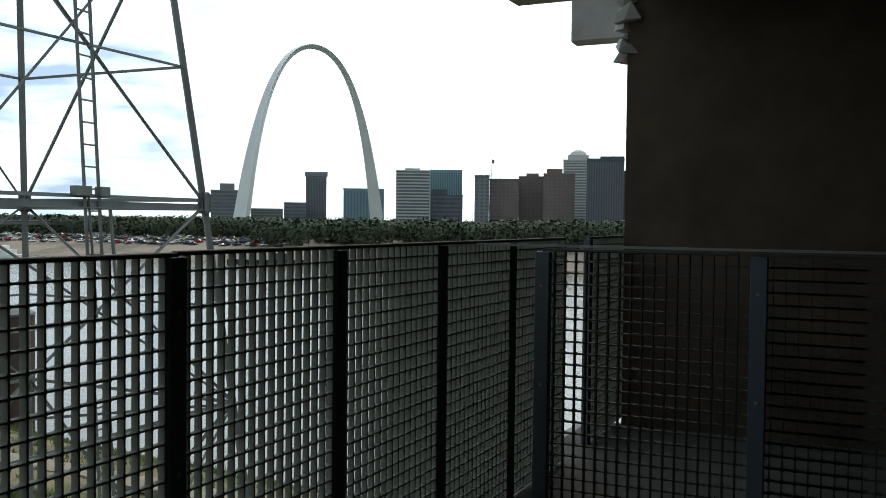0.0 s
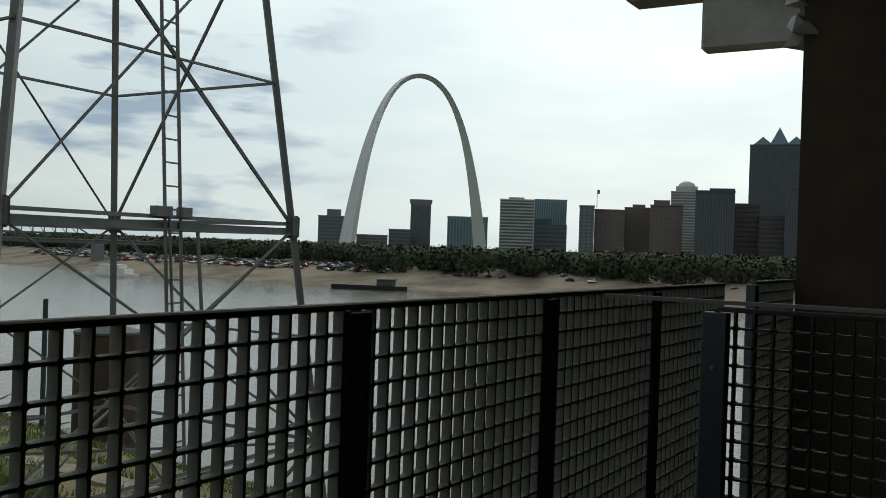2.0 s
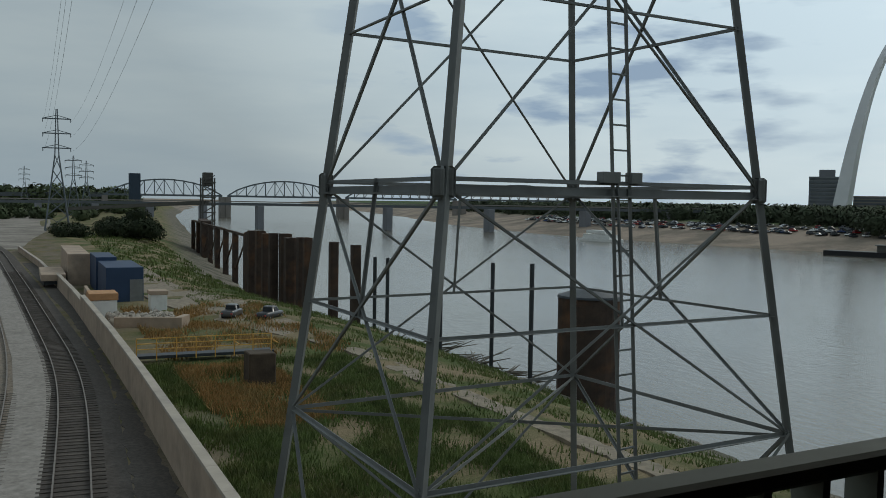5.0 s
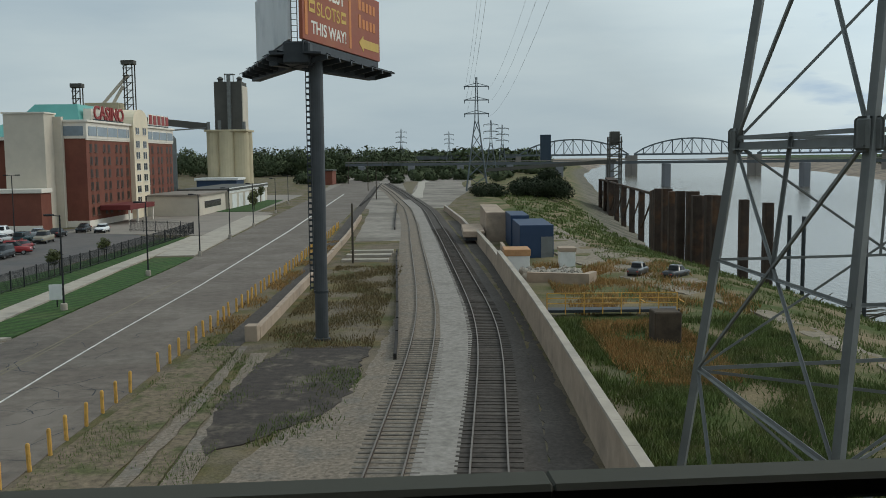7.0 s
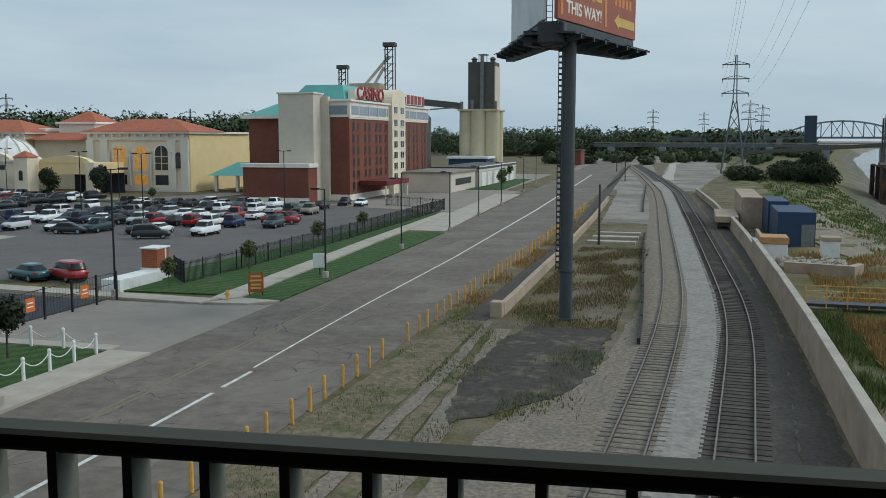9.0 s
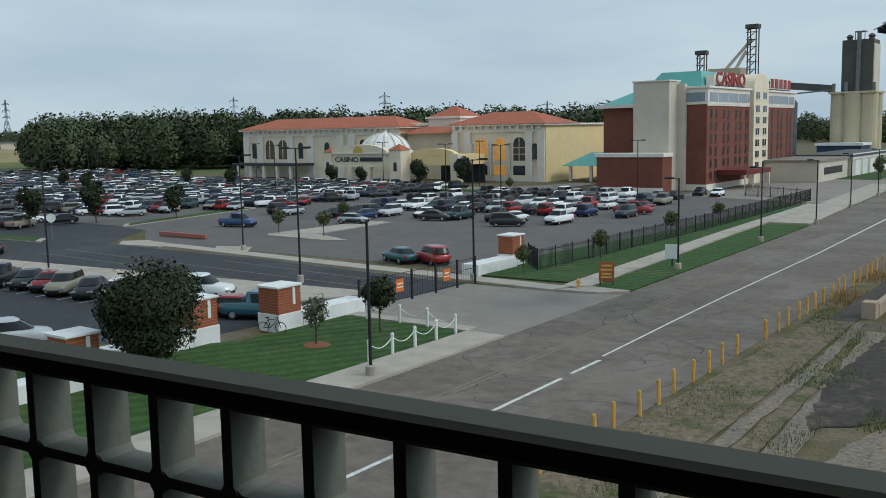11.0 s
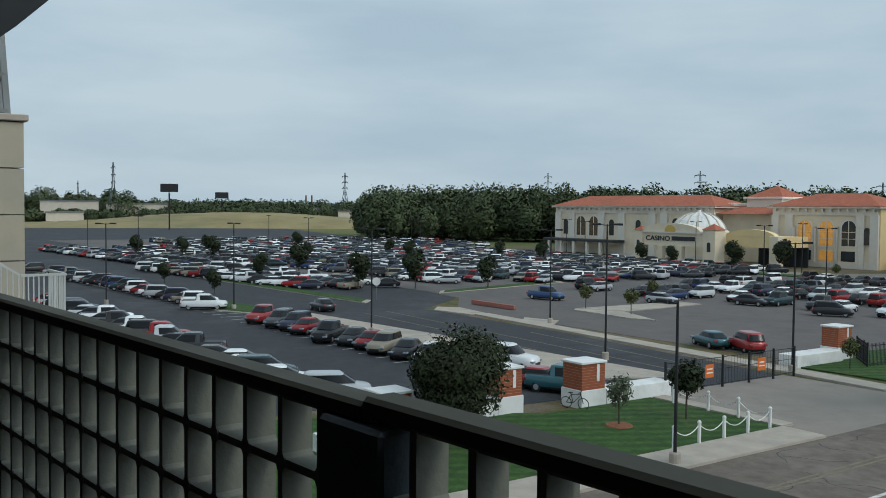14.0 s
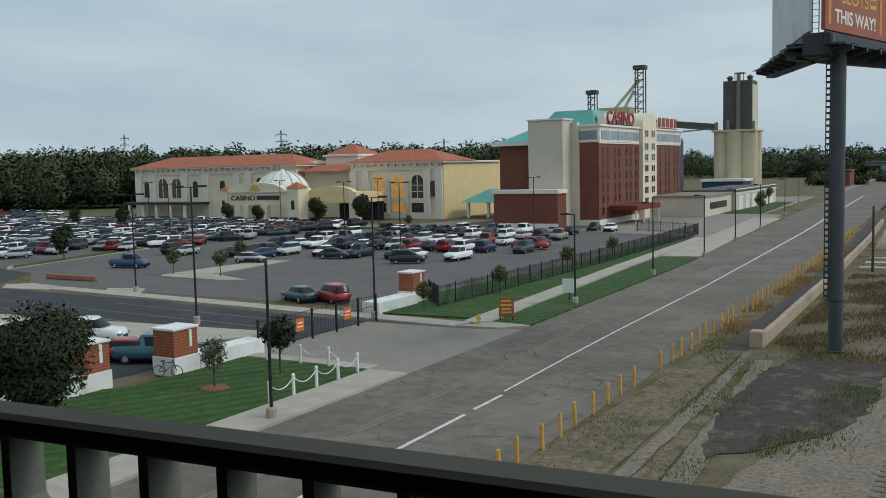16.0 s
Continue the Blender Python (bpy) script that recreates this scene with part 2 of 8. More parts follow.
M_ROOFTILE = material("red_clay_roof_tile", (0.42, 0.125, 0.07), 0.85, vary=0.18, scale=1.2, bump=0.4, bump_scale=5, stain=(0.32, 0.11, 0.07), stain_scale=0.25)
M_TEAL = material("teal_metal_roof", (0.12, 0.38, 0.34), 0.5, vary=0.07, scale=0.5, stain=(0.10, 0.32, 0.29), stain_scale=0.1)
M_GLASS = material("dark_window_glass", (0.025, 0.03, 0.035), 0.12, vary=0.3, scale=0.3, spec=0.6)
M_CARGLASS = material("tinted_car_glass", (0.012, 0.014, 0.016), 0.12, vary=0.3, scale=0.3, spec=0.25)
M_SKYGLASS = material("pale_band_glass", (0.20, 0.24, 0.27), 0.15, vary=0.2, scale=0.3, spec=0.6)
M_WHITE = material("white_paint", (0.74, 0.73, 0.70), 0.7, vary=0.05, scale=1.2, stain=(0.6, 0.59, 0.56), stain_scale=0.7)
M_BLACK = material("black_paint", (0.02, 0.02, 0.022), 0.5, vary=0.1)
M_TYRE = material("tyre_rubber", (0.02, 0.02, 0.02), 0.85, vary=0.1)
M_RIM = material("wheel_alloy", (0.4, 0.4, 0.41), 0.4, metal=0.7, vary=0.1)
M_LEAF = material("dark_tree_leaves", (0.024, 0.035, 0.014), 0.8, vary=0.45, scale=1.4, stain=(0.038, 0.043, 0.018), stain_scale=0.6)
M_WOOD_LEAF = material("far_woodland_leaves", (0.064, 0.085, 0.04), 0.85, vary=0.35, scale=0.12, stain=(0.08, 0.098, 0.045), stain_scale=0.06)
M_YOUNG_LEAF = material("olive_sapling_leaves", (0.09, 0.10, 0.035), 0.8, vary=0.4, scale=3.0)
M_VERGE = material("patchy_grass_over_dirt", (0.165, 0.124, 0.082), 0.95, vary=0.45, scale=3.5, bump=0.7, bump_scale=18, stain=(0.085, 0.088, 0.035), stain_scale=0.55, stain_at=(0.48, 0.62))
M_WEED = material("green_weeds", (0.105, 0.14, 0.042), 0.9, vary=0.5, scale=1.0, stain=(0.15, 0.15, 0.055), stain_scale=0.4)
M_DRYWEED = material("dry_orange_weeds", (0.34, 0.195, 0.075), 0.95, vary=0.35, scale=1.0, stain=(0.22, 0.17, 0.07), stain_scale=0.3)
M_BARK = material("tree_bark", (0.075, 0.06, 0.045), 0.95, vary=0.3, scale=4.0, bump=0.5, bump_scale=30)
M_SILO = material("cream_silo_concrete", (0.52, 0.44, 0.30), 0.9, vary=0.08, scale=0.2, stain=(0.42, 0.36, 0.26), stain_scale=0.06)
M_DARKCON = material("dark_headhouse_siding", (0.10, 0.095, 0.085), 0.9, vary=0.15, scale=0.2)
M_NAVY = material("navy_blue_siding", (0.025, 0.05, 0.10), 0.6, vary=0.12, scale=0.6)
M_ORANGE = material("orange_banner", (0.70, 0.16, 0.035), 0.7, vary=0.06)
M_SIGNRED = material("brick_red_poster", (0.33, 0.088, 0.05), 0.6, vary=0.14, scale=0.25, stain=(0.38, 0.125, 0.06), stain_scale=0.12)
M_SIGNYEL = material("mustard_lettering", (0.62, 0.40, 0.10), 0.6, vary=0.08)
M_SIGNPALE = material("ivory_lettering", (0.78, 0.74, 0.66), 0.6, vary=0.05)
M_SIGNORG = material("burnt_orange_lettering", (0.62, 0.22, 0.07), 0.6, vary=0.06)
M_NEON = material("maroon_sign_letters", (0.33, 0.045, 0.04), 0.5, vary=0.1)
M_DECK = material("grey_bridge_steel", (0.11, 0.12, 0.13), 0.8, vary=0.1, scale=0.1)
# bluish tone puts distance haze into the far pylons' and trusses' colour
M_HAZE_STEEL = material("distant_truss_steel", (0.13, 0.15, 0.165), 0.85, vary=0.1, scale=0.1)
M_DRIFT = material("grey_driftwood", (0.13, 0.115, 0.095), 0.95, vary=0.4, scale=1.5, rnd=0.3)
PAINTS = [(0.80, 0.80, 0.79), (0.70, 0.70, 0.69), (0.015, 0.015, 0.017), (0.07, 0.075, 0.08), (0.28, 0.016, 0.016), (0.02, 0.04, 0.11), (0.02, 0.02, 0.022), (0.05, 0.055, 0.06), (0.24, 0.21, 0.16), (0.018, 0.02, 0.022), (0.36, 0.37, 0.38), (0.02, 0.045, 0.05), (0.82, 0.82, 0.82), (0.03, 0.033, 0.036), (0.20, 0.012, 0.014), (0.5, 0.51, 0.51), (0.012, 0.013, 0.015), (0.74, 0.74, 0.73), (0.03, 0.035, 0.06), (0.035, 0.03, 0.028)]
M_PAINT = palette("car_paint", PAINTS, 0.22, "object", 0.0, 0.0)
M_PAINT_FAR = palette("car_paint_far_rows", PAINTS, 0.22, "island", 0.0, 0.0)


# ---- building blocks ----
def mesh_of(name, verts, faces, mat, smooth=False):
    me = bpy.data.meshes.new(name)
    me.from_pydata([tuple(v) for v in verts], [], faces)
    for m in (mat if isinstance(mat, (list, tuple)) else [mat]):
        me.materials.append(m)
    if smooth:
        me.polygons.foreach_set("use_smooth", [True] * len(me.polygons))
    me.update()
    return me


def bm_mesh(name, bm, mat, smooth=False):
    bmesh.ops.recalc_face_normals(bm, faces=bm.faces[:])
    me = bpy.data.meshes.new(name)
    bm.to_mesh(me)
    bm.free()
    for m in (mat if isinstance(mat, (list, tuple)) else [mat]):
        me.materials.append(m)
    if smooth:
        me.polygons.foreach_set("use_smooth", [True] * len(me.polygons))
    return me


def part(name, data, mat, parent, label="", m=None):
    """Links a bmesh or a mesh as one object under a thing or a part."""
    me = bm_mesh(name, data, mat) if isinstance(data, bmesh.types.BMesh) else data
    ob = new(name, me)
    ob.parent = parent
    if m is not None:
        ob.matrix_basis = m
    if label:
        tagged(ob, label)
    return ob


def thing(name, label, category, m=None, group="", kind=""):
    ob = new(name)
    ob.empty_display_size = 0.3
    if m is not None:
        ob.matrix_basis = m
    return tagged(ob, label, category, group, kind)


def setting(name, me, label="", category=""):
    return tagged(new(name, me), label, category, kind="structure")


def box(x0, x1, y0, y1, z0, z1, bevel=0.0, bm=None):
    """A box between two corners, with bevelled edges if wanted; added to bm or in a bmesh of its own."""
    out = bm or bmesh.new()
    r = bmesh.ops.create_cube(out, size=1.0, matrix=Matrix.LocRotScale(((x0 + x1) / 2, (y0 + y1) / 2, (z0 + z1) / 2), None, (abs(x1 - x0), abs(y1 - y0), abs(z1 - z0))))
    if bevel:
        edges = list({e for v in r["verts"] for e in v.link_edges})
        bmesh.ops.bevel(out, geom=edges, offset=bevel, segments=1, affect="EDGES", profile=0.7)
    return out


def tube(r0, r1, z0, z1, n=12, x=0.0, y=0.0, bm=None):
    out = bm or bmesh.new()
    bmesh.ops.create_cone(out, cap_ends=True, segments=n, radius1=r0, radius2=r1, depth=z1 - z0, matrix=Matrix.Translation((x, y, (z0 + z1) / 2)))
    return out


def bar_matrix(a, b):
    """A pose with z along a to b, at a."""
    a, b = Vector(a), Vector(b)
    return Matrix.Translation(a) @ (b - a).to_track_quat("Z", "Y").to_matrix().to_4x4()


def bar(a, b, w, d=None, angle=False):
    """A straight steel member from a to b: a solid bar, or an L-shaped angle."""
    length = (Vector(b) - Vector(a)).length
    d = d or w
    if angle:
        t = w * 0.16
        bm = box(-w / 2, w / 2, -d / 2, -d / 2 + t, 0, length)
        box(-w / 2, -w / 2 + t, -d / 2 + t, d / 2, 0, length, bm=bm)
    else:
        bm = box(-w / 2, w / 2, -d / 2, d / 2, 0, length)
    bmesh.ops.transform(bm, matrix=bar_matrix(a, b), verts=bm.verts[:])
    return bm


def lathe(profile, n=16, bm=None, at=(0, 0, 0)):
    """A turned body from (radius, height) pairs."""
    out = bm or bmesh.new()
    rings = []
    for r, z in profile:
        rings.append([out.verts.new((at[0] + r * math.cos(2 * math.pi * i / n), at[1] + r * math.sin(2 * math.pi * i / n), at[2] + z)) for i in range(n)])
    for a, b in zip(rings, rings[1:]):
        for i in range(n):
            out.faces.new((a[i], a[(i + 1) % n], b[(i + 1) % n], b[i]))
    out.faces.new(rings[0][::-1])
    out.faces.new(rings[-1])
    return out


def prism(points, z0, z1, bm=None):
    """An upright block over a flat outline."""
    out = bm or bmesh.new()
    lo = [out.verts.new((x, y, z0)) for x, y in points]
    hi = [out.verts.new((x, y, z1)) for x, y in points]
    out.faces.new(hi)
    out.faces.new(lo[::-1])
    for i in range(len(points)):
        j = (i + 1) % len(points)
        out.faces.new((lo[i], lo[j], hi[j], hi[i]))
    return out


def strip(name, rows, z, mat, label="", category="", thick=0.03):
    """A paved strip: rows of (y, x left, x right), smoothed along y."""
    rows = np.array(rows, float)
    ys = np.concatenate([np.linspace(a, b, max(2, int((b - a) / 8)), endpoint=False) for a, b in zip(rows[:-1, 0], rows[1:, 0])] + [rows[-1:, 0]])
    loose = name in ("verge", "gravel_rut", "gravel_bed", "yard_ground", "bank_track", "grass_patch")
    if loose:   # loose ground has ragged edges
        ys = np.union1d(ys, np.arange(rows[0, 0], min(rows[-1, 0], 90.0), 0.7))
    xl, xr = np.interp(ys, rows[:, 0], rows[:, 1]), np.interp(ys, rows[:, 0], rows[:, 2])
    if loose:
        edge_rng = np.random.default_rng(int(abs(rows[0, 1]) * 100))
        amount = 0.045 if name in ("verge", "gravel_rut") else 0.09
        xl, xr = xl + edge_rng.normal(size=len(ys)) * amount, xr + edge_rng.normal(size=len(ys)) * amount
    v, f = [], []
    for y, a, b in zip(ys, xl, xr):
        v += [(a, y, z), (b, y, z), (a, y, z - thick), (b, y, z - thick)]
    for i in range(len(ys) - 1):
        k = 4 * i
        f += [(k, k + 1, k + 5, k + 4), (k, k + 4, k + 6, k + 2), (k + 1, k + 3, k + 7, k + 5)]
    f += [(0, 2, 3, 1), (4 * len(ys) - 4, 4 * len(ys) - 3, 4 * len(ys) - 1, 4 * len(ys) - 2)]
    return setting(name, mesh_of(name, v, f, mat), label, category)


rng = np.random.default_rng(7)


def leaves(name, blobs, count, size, mat, flat=0.0, inner=0.55):
    """A crown of small leaf clumps (bent quads) scattered through ellipsoids: blobs are (x, y, z, rx, ry, rz)."""
    blobs = np.array(blobs, float)
    weight = blobs[:, 3] * blobs[:, 4]
    pick = rng.choice(len(blobs), count, p=weight / weight.sum())
    d = rng.normal(size=(count, 3))
    d /= np.linalg.norm(d, axis=1)[:, None]
    r = inner + (1 - inner) * rng.random(count) ** 0.6
    r *= 1 + 0.06 * rng.normal(size=count)
    c = blobs[pick, :3] + d * r[:, None] * blobs[pick, 3:]
    nrm = d + 0.9 * rng.normal(size=(count, 3))
    nrm[:, 2] += flat
    nrm /= np.linalg.norm(nrm, axis=1)[:, None]
    nrm *= np.where((nrm * d).sum(1) < 0, -1.0, 1.0)[:, None]
    u = np.cross(nrm, rng.normal(size=(count, 3)))
    u /= np.linalg.norm(u, axis=1)[:, None]
    w = np.cross(nrm, u)
    s = (size * (0.6 + 0.8 * rng.random(count)))[:, None]
    v = np.stack([c - u * s, c - w * s * 0.55 + nrm * s * 0.1, c + u * s, c + w * s * 0.55 + nrm * s * 0.2], 1).reshape(-1, 3)
    me = bpy.data.meshes.new(name)
    me.vertices.add(len(v))
    me.vertices.foreach_set("co", v.ravel().astype(np.float32))
    me.loops.add(4 * count)
    me.loops.foreach_set("vertex_index", np.arange(4 * count, dtype=np.int32))
    me.polygons.add(count)
    me.polygons.foreach_set("loop_start", np.arange(0, 4 * count, 4, dtype=np.int32))
    me.materials.append(mat)
    me.polygons.foreach_set("use_smooth", [True] * count)
    me.update(calc_edges=True)
    soft = d + 0.45 * nrm + np.array((0.0, 0.0, 0.25))
    soft /= np.linalg.norm(soft, axis=1)[:, None]
    me.normals_split_custom_set_from_vertices(np.repeat(soft, 4, axis=0).tolist())
    return me


def blades(name, xy, z, height, width, mat, lean=0.35):
    """Upright grass and weed blades at the given places, one triangle each."""
    n = len(xy)
    a = rng.random(n) * 2 * math.pi
    h = height * (0.5 + rng.random(n))
    w = width * (0.6 + 0.8 * rng.random(n))
    base = np.column_stack([xy, np.broadcast_to(z, n)])
    side = np.column_stack([np.cos(a), np.sin(a), np.zeros(n)]) * w[:, None] / 2
    tip = base + np.column_stack([rng.normal(size=n) * lean * h, rng.normal(size=n) * lean * h, h])
    v = np.stack([base - side, base + side, tip], 1).reshape(-1, 3)
    me = bpy.data.meshes.new(name)
    me.vertices.add(len(v))
    me.vertices.foreach_set("co", v.ravel().astype(np.float32))
    me.loops.add(3 * n)
    me.loops.foreach_set("vertex_index", np.arange(3 * n, dtype=np.int32))
    me.polygons.add(n)
    me.polygons.foreach_set("loop_start", np.arange(0, 3 * n, 3, dtype=np.int32))
    me.materials.append(mat)
    me.update(calc_edges=True)
    return me


# ---- ground, river and far banks ----
WATER = -8.0
NEAR_BANK = np.array([(-3000, 60), (0, 52), (90, 53), (150, 46), (200, 46), (361, 66), (988, 147), (2000, 330), (6000, 1200)], float)   # y, x of the waterline
FAR_BANK = np.array([(-3000, 700), (0, 390), (129, 354), (181, 336), (245, 330), (320, 310), (397, 297), (497, 292), (700, 320), (990, 400), (2000, 640), (6000, 1700)], float)


def ground_height(x, y):
    near = np.interp(y, NEAR_BANK[:, 0], NEAR_BANK[:, 1])
    far = np.interp(y, FAR_BANK[:, 0], FAR_BANK[:, 1])
    top = near - 26.0
    z = np.interp(x - top, [0, 8, 26, 40], [0, -1.6, WATER, WATER - 4])
    z = np.where(x < top, 0.0, z)
    up = np.interp(x - far, [-15, 0, 22, 60, 75, 350, 900], [WATER - 4, WATER, -5.5, 0.5, 2.0, 6.0, 8.0])
    z = np.where(x > (near + far) / 2, up, z)
    rough = 0.10 * np.sin(x * 0.9 + 1.3 * np.sin(y * 0.31)) * np.sin(y * 0.7 + x * 0.2)
    z = z + np.where((x > 9.5) & (x < near + 5), rough * np.clip((x - 9.5) / 4, 0, 1) * 1.8, 0)
    # low hills at the land's far edge
    r = np.hypot(x, y)
    z = z + np.where(x < 0, np.clip((r - 1500) / 1500, 0, 1) * 22 * (0.6 + 0.4 * np.sin(np.arctan2(x, y) * 9)), 0)
    return z


def graded(lo, hi, fine_lo, fine_hi, step, grow=1.18):
    mid = list(np.arange(fine_lo, fine_hi + step / 2, step))
    out, s = [], step
    v = fine_hi
    while v < hi:
        s *= grow
        v += s
        out.append(min(v, hi))
    left, s, v = [], step, fine_lo
    while v > lo:
        s *= grow
        v -= s
        left.append(max(v, lo))
    return np.array(left[::-1] + mid + out)


def ground_material():
    """Gravel, dirt, dry grass and green growth mixed over the land by noise and by place."""
    m = bpy.data.materials.new("ground_dirt_grass")
    m.use_nodes = True
    n, l = m.node_tree.nodes, m.node_tree.links
    p = n["Principled BSDF"]
    p.inputs["Roughness"].default_value, p.inputs["Specular IOR Level"].default_value = 0.95, 0.1
    geo, xyz = n.new("ShaderNodeNewGeometry"), n.new("ShaderNodeSeparateXYZ")
    l.new(geo.outputs["Position"], xyz.inputs[0])

    def noise_at(scale, detail=6.0, rough=0.6):
        t = n.new("ShaderNodeTexNoise")
        t.inputs["Scale"].default_value, t.inputs["Detail"].default_value, t.inputs["Roughness"].default_value = scale, detail, rough
        l.new(geo.outputs["Position"], t.inputs["Vector"])
        return t.outputs["Fac"]

    def span(value, a, b, lo=0.0, hi=1.0):
        t = n.new("ShaderNodeMapRange")
        for key, v in (("From Min", a), ("From Max", b), ("To Min", lo), ("To Max", hi)):
            t.inputs[key].default_value = v
        l.new(value, t.inputs["Value"])
        return t.outputs["Result"]

    def calc(op, a, b):
        t = n.new("ShaderNodeMath")
        t.operation = op
        for k, v in enumerate((a, b)):
            if isinstance(v, float):
                t.inputs[k].default_value = v
            else:
                l.new(v, t.inputs[k])
        return t.outputs["Value"]

    def blend(fac, a, b):
        t = n.new("ShaderNodeMix")
        t.data_type = "RGBA"
        l.new(fac, t.inputs["Factor"])
        for key, v in (("A", a), ("B", b)):
            if isinstance(v, tuple):
                t.inputs[key].default_value = (*v, 1)
            else:
                l.new(v, t.inputs[key])
        return t.outputs["Result"]

    x, y, z = xyz.outputs
    dirt = blend(span(noise_at(0.5), 0.35, 0.65), (0.195, 0.155, 0.113), (0.13, 0.105, 0.078))
    grass = blend(span(noise_at(0.35), 0.4, 0.62), (0.085, 0.088, 0.038), (0.17, 0.127, 0.066))
    land = blend(span(noise_at(0.16, 8.0), 0.44, 0.56), dirt, grass)
    bank = blend(span(noise_at(0.12, 8.0), 0.42, 0.58), (0.072, 0.092, 0.03), (0.215, 0.165, 0.10))
    land = blend(span(x, 9.0, 14.0), land, bank)
    mud = blend(span(noise_at(0.25, 8.0), 0.4, 0.6), (0.20, 0.17, 0.135), (0.10, 0.095, 0.07))
    land = blend(span(z, -3.0, -5.5), land, mud)
    shore = blend(span(noise_at(0.04, 8.0), 0.42, 0.58), (0.30, 0.235, 0.185), (0.175, 0.145, 0.115))
    park = blend(span(noise_at(0.02, 6.0), 0.4, 0.6), (0.04, 0.07, 0.025), (0.075, 0.10, 0.045))
    across = blend(span(z, 0.2, 1.8), shore, park)
    land = blend(span(x, 200.0, 201.0), land, across)
    far_grass = blend(span(noise_at(0.008, 5.0), 0.42, 0.58), (0.16, 0.155, 0.06), (0.10, 0.12, 0.05))
    land = blend(span(x, -215.0, -235.0), land, far_grass)
    speck = span(noise_at(7.0, 8.0, 0.7), 0.3, 0.7, 0.65, 1.35)
    t = n.new("ShaderNodeVectorMath")
    t.operation = "SCALE"
    l.new(land, t.inputs[0])
    l.new(speck, t.inputs["Scale"])
    l.new(t.outputs["Vector"], p.inputs["Base Color"])
    b = n.new("ShaderNodeBump")
    b.inputs["Strength"].default_value, b.inputs["Distance"].default_value = 0.7, 0.06
    l.new(noise_at(9.0, 8.0, 0.7), b.inputs["Height"])
    l.new(b.outputs["Normal"], p.inputs["Normal"])
    return m


def build_ground():
    xs = np.union1d(graded(-4500, 4500, -20, 70, 1.5), np.arange(270, 480, 6.0))
    ys = graded(-3500, 4800, 10, 210, 2.5)
    gx, gy = np.meshgrid(xs, ys)
    gz = ground_height(gx, gy)
    v = np.column_stack([gx.ravel(), gy.ravel(), gz.ravel()])
    w = len(xs)
    f = [(r * w + c, r * w + c + 1, (r + 1) * w + c + 1, (r + 1) * w + c) for r in range(len(ys) - 1) for c in range(w - 1)]
    return setting("ground", mesh_of("ground", v, f, ground_material(), True), "gravel, dirt and rough grass flats with a river bank", "ground")


build_ground()


def water_material():
    m = bpy.data.materials.new("silty_river_water")
    m.use_nodes = True
    n, l = m.node_tree.nodes, m.node_tree.links
    p = n["Principled BSDF"]
    p.inputs["Base Color"].default_value = (0.13, 0.115, 0.09, 1)
    p.inputs["Roughness"].default_value, p.inputs["IOR"].default_value = 0.16, 1.33
    geo, stretch = n.new("ShaderNodeNewGeometry"), n.new("ShaderNodeMapping")
    stretch.inputs["Scale"].default_value = (1.0, 0.35, 1.0)
    l.new(geo.outputs["Position"], stretch.inputs["Vector"])
    small, large, add, b = n.new("ShaderNodeTexNoise"), n.new("ShaderNodeTexNoise"), n.new("ShaderNodeMath"), n.new("ShaderNodeBump")
    small.inputs["Scale"].default_value, small.inputs["Detail"].default_value = 0.9, 5.0
    large.inputs["Scale"].default_value, large.inputs["Detail"].default_value = 0.03, 4.0
    l.new(stretch.outputs["Vector"], small.inputs["Vector"])
    l.new(stretch.outputs["Vector"], large.inputs["Vector"])
    add.operation = "MULTIPLY"
    l.new(small.outputs["Fac"], add.inputs[0])
    l.new(large.outputs["Fac"], add.inputs[1])
    l.new(add.outputs["Value"], b.inputs["Height"])
    b.inputs["Strength"].default_value, b.inputs["Distance"].default_value = 0.55, 0.35
    l.new(b.outputs["Normal"], p.inputs["Normal"])
    return m


setting("water", mesh_of("water", [(20, -3400, WATER), (2500, -3400, WATER), (2500, 4700, WATER), (20, 4700, WATER)], [(0, 1, 2, 3)], water_material()), "silty grey-brown river with rippled current", "river")

# ---- road, pavements and lots ----
strip("road", [(-120, -24.6, -12.6), (30, -24.6, -12.6), (60, -25.0, -12.8), (100, -26.0, -13.2), (140, -28.4, -14.5), (212, -32.5, -17.5), (400, -42, -26), (634, -52, -36), (1000, -75, -58)], 0.03, M_ASPHALT, "worn grey two-lane asphalt road with cracks", "road", 0.1)
strip("road_line", [(-60, -17.75, -17.55), (33, -17.85, -17.65), (38.6, -17.95, -17.75)], 0.036, M_LINE, "worn white painted edge line", "road marking", 0.004)
strip("road_line", [(39.6, -18.0, -17.8), (42.6, -18.05, -17.85)], 0.036, M_LINE, "short worn white line dash", "road marking", 0.004)
strip("road_line", [(43.4, -18.26, -18.13), (52.6, -18.66, -18.53), (62.5, -19.0, -18.86), (87, -19.5, -19.35), (150, -22.0, -21.7), (300, -29.5, -29.1)], 0.036, M_LINE, "long white line along the road", "road marking", 0.004)
strip("road_line", [(-60, -20.9, -20.75), (33, -21.0, -20.85), (60, -21.6, -21.45), (90, -22.4, -22.25)], 0.036, M_YLINE, "faded yellow line along the road", "road marking", 0.004)
strip("road_line", [(-60, -20.55, -20.4), (33, -20.65, -20.5), (60, -21.25, -21.1)], 0.036, M_YLINE, "faded yellow line along the road", "road marking", 0.004)
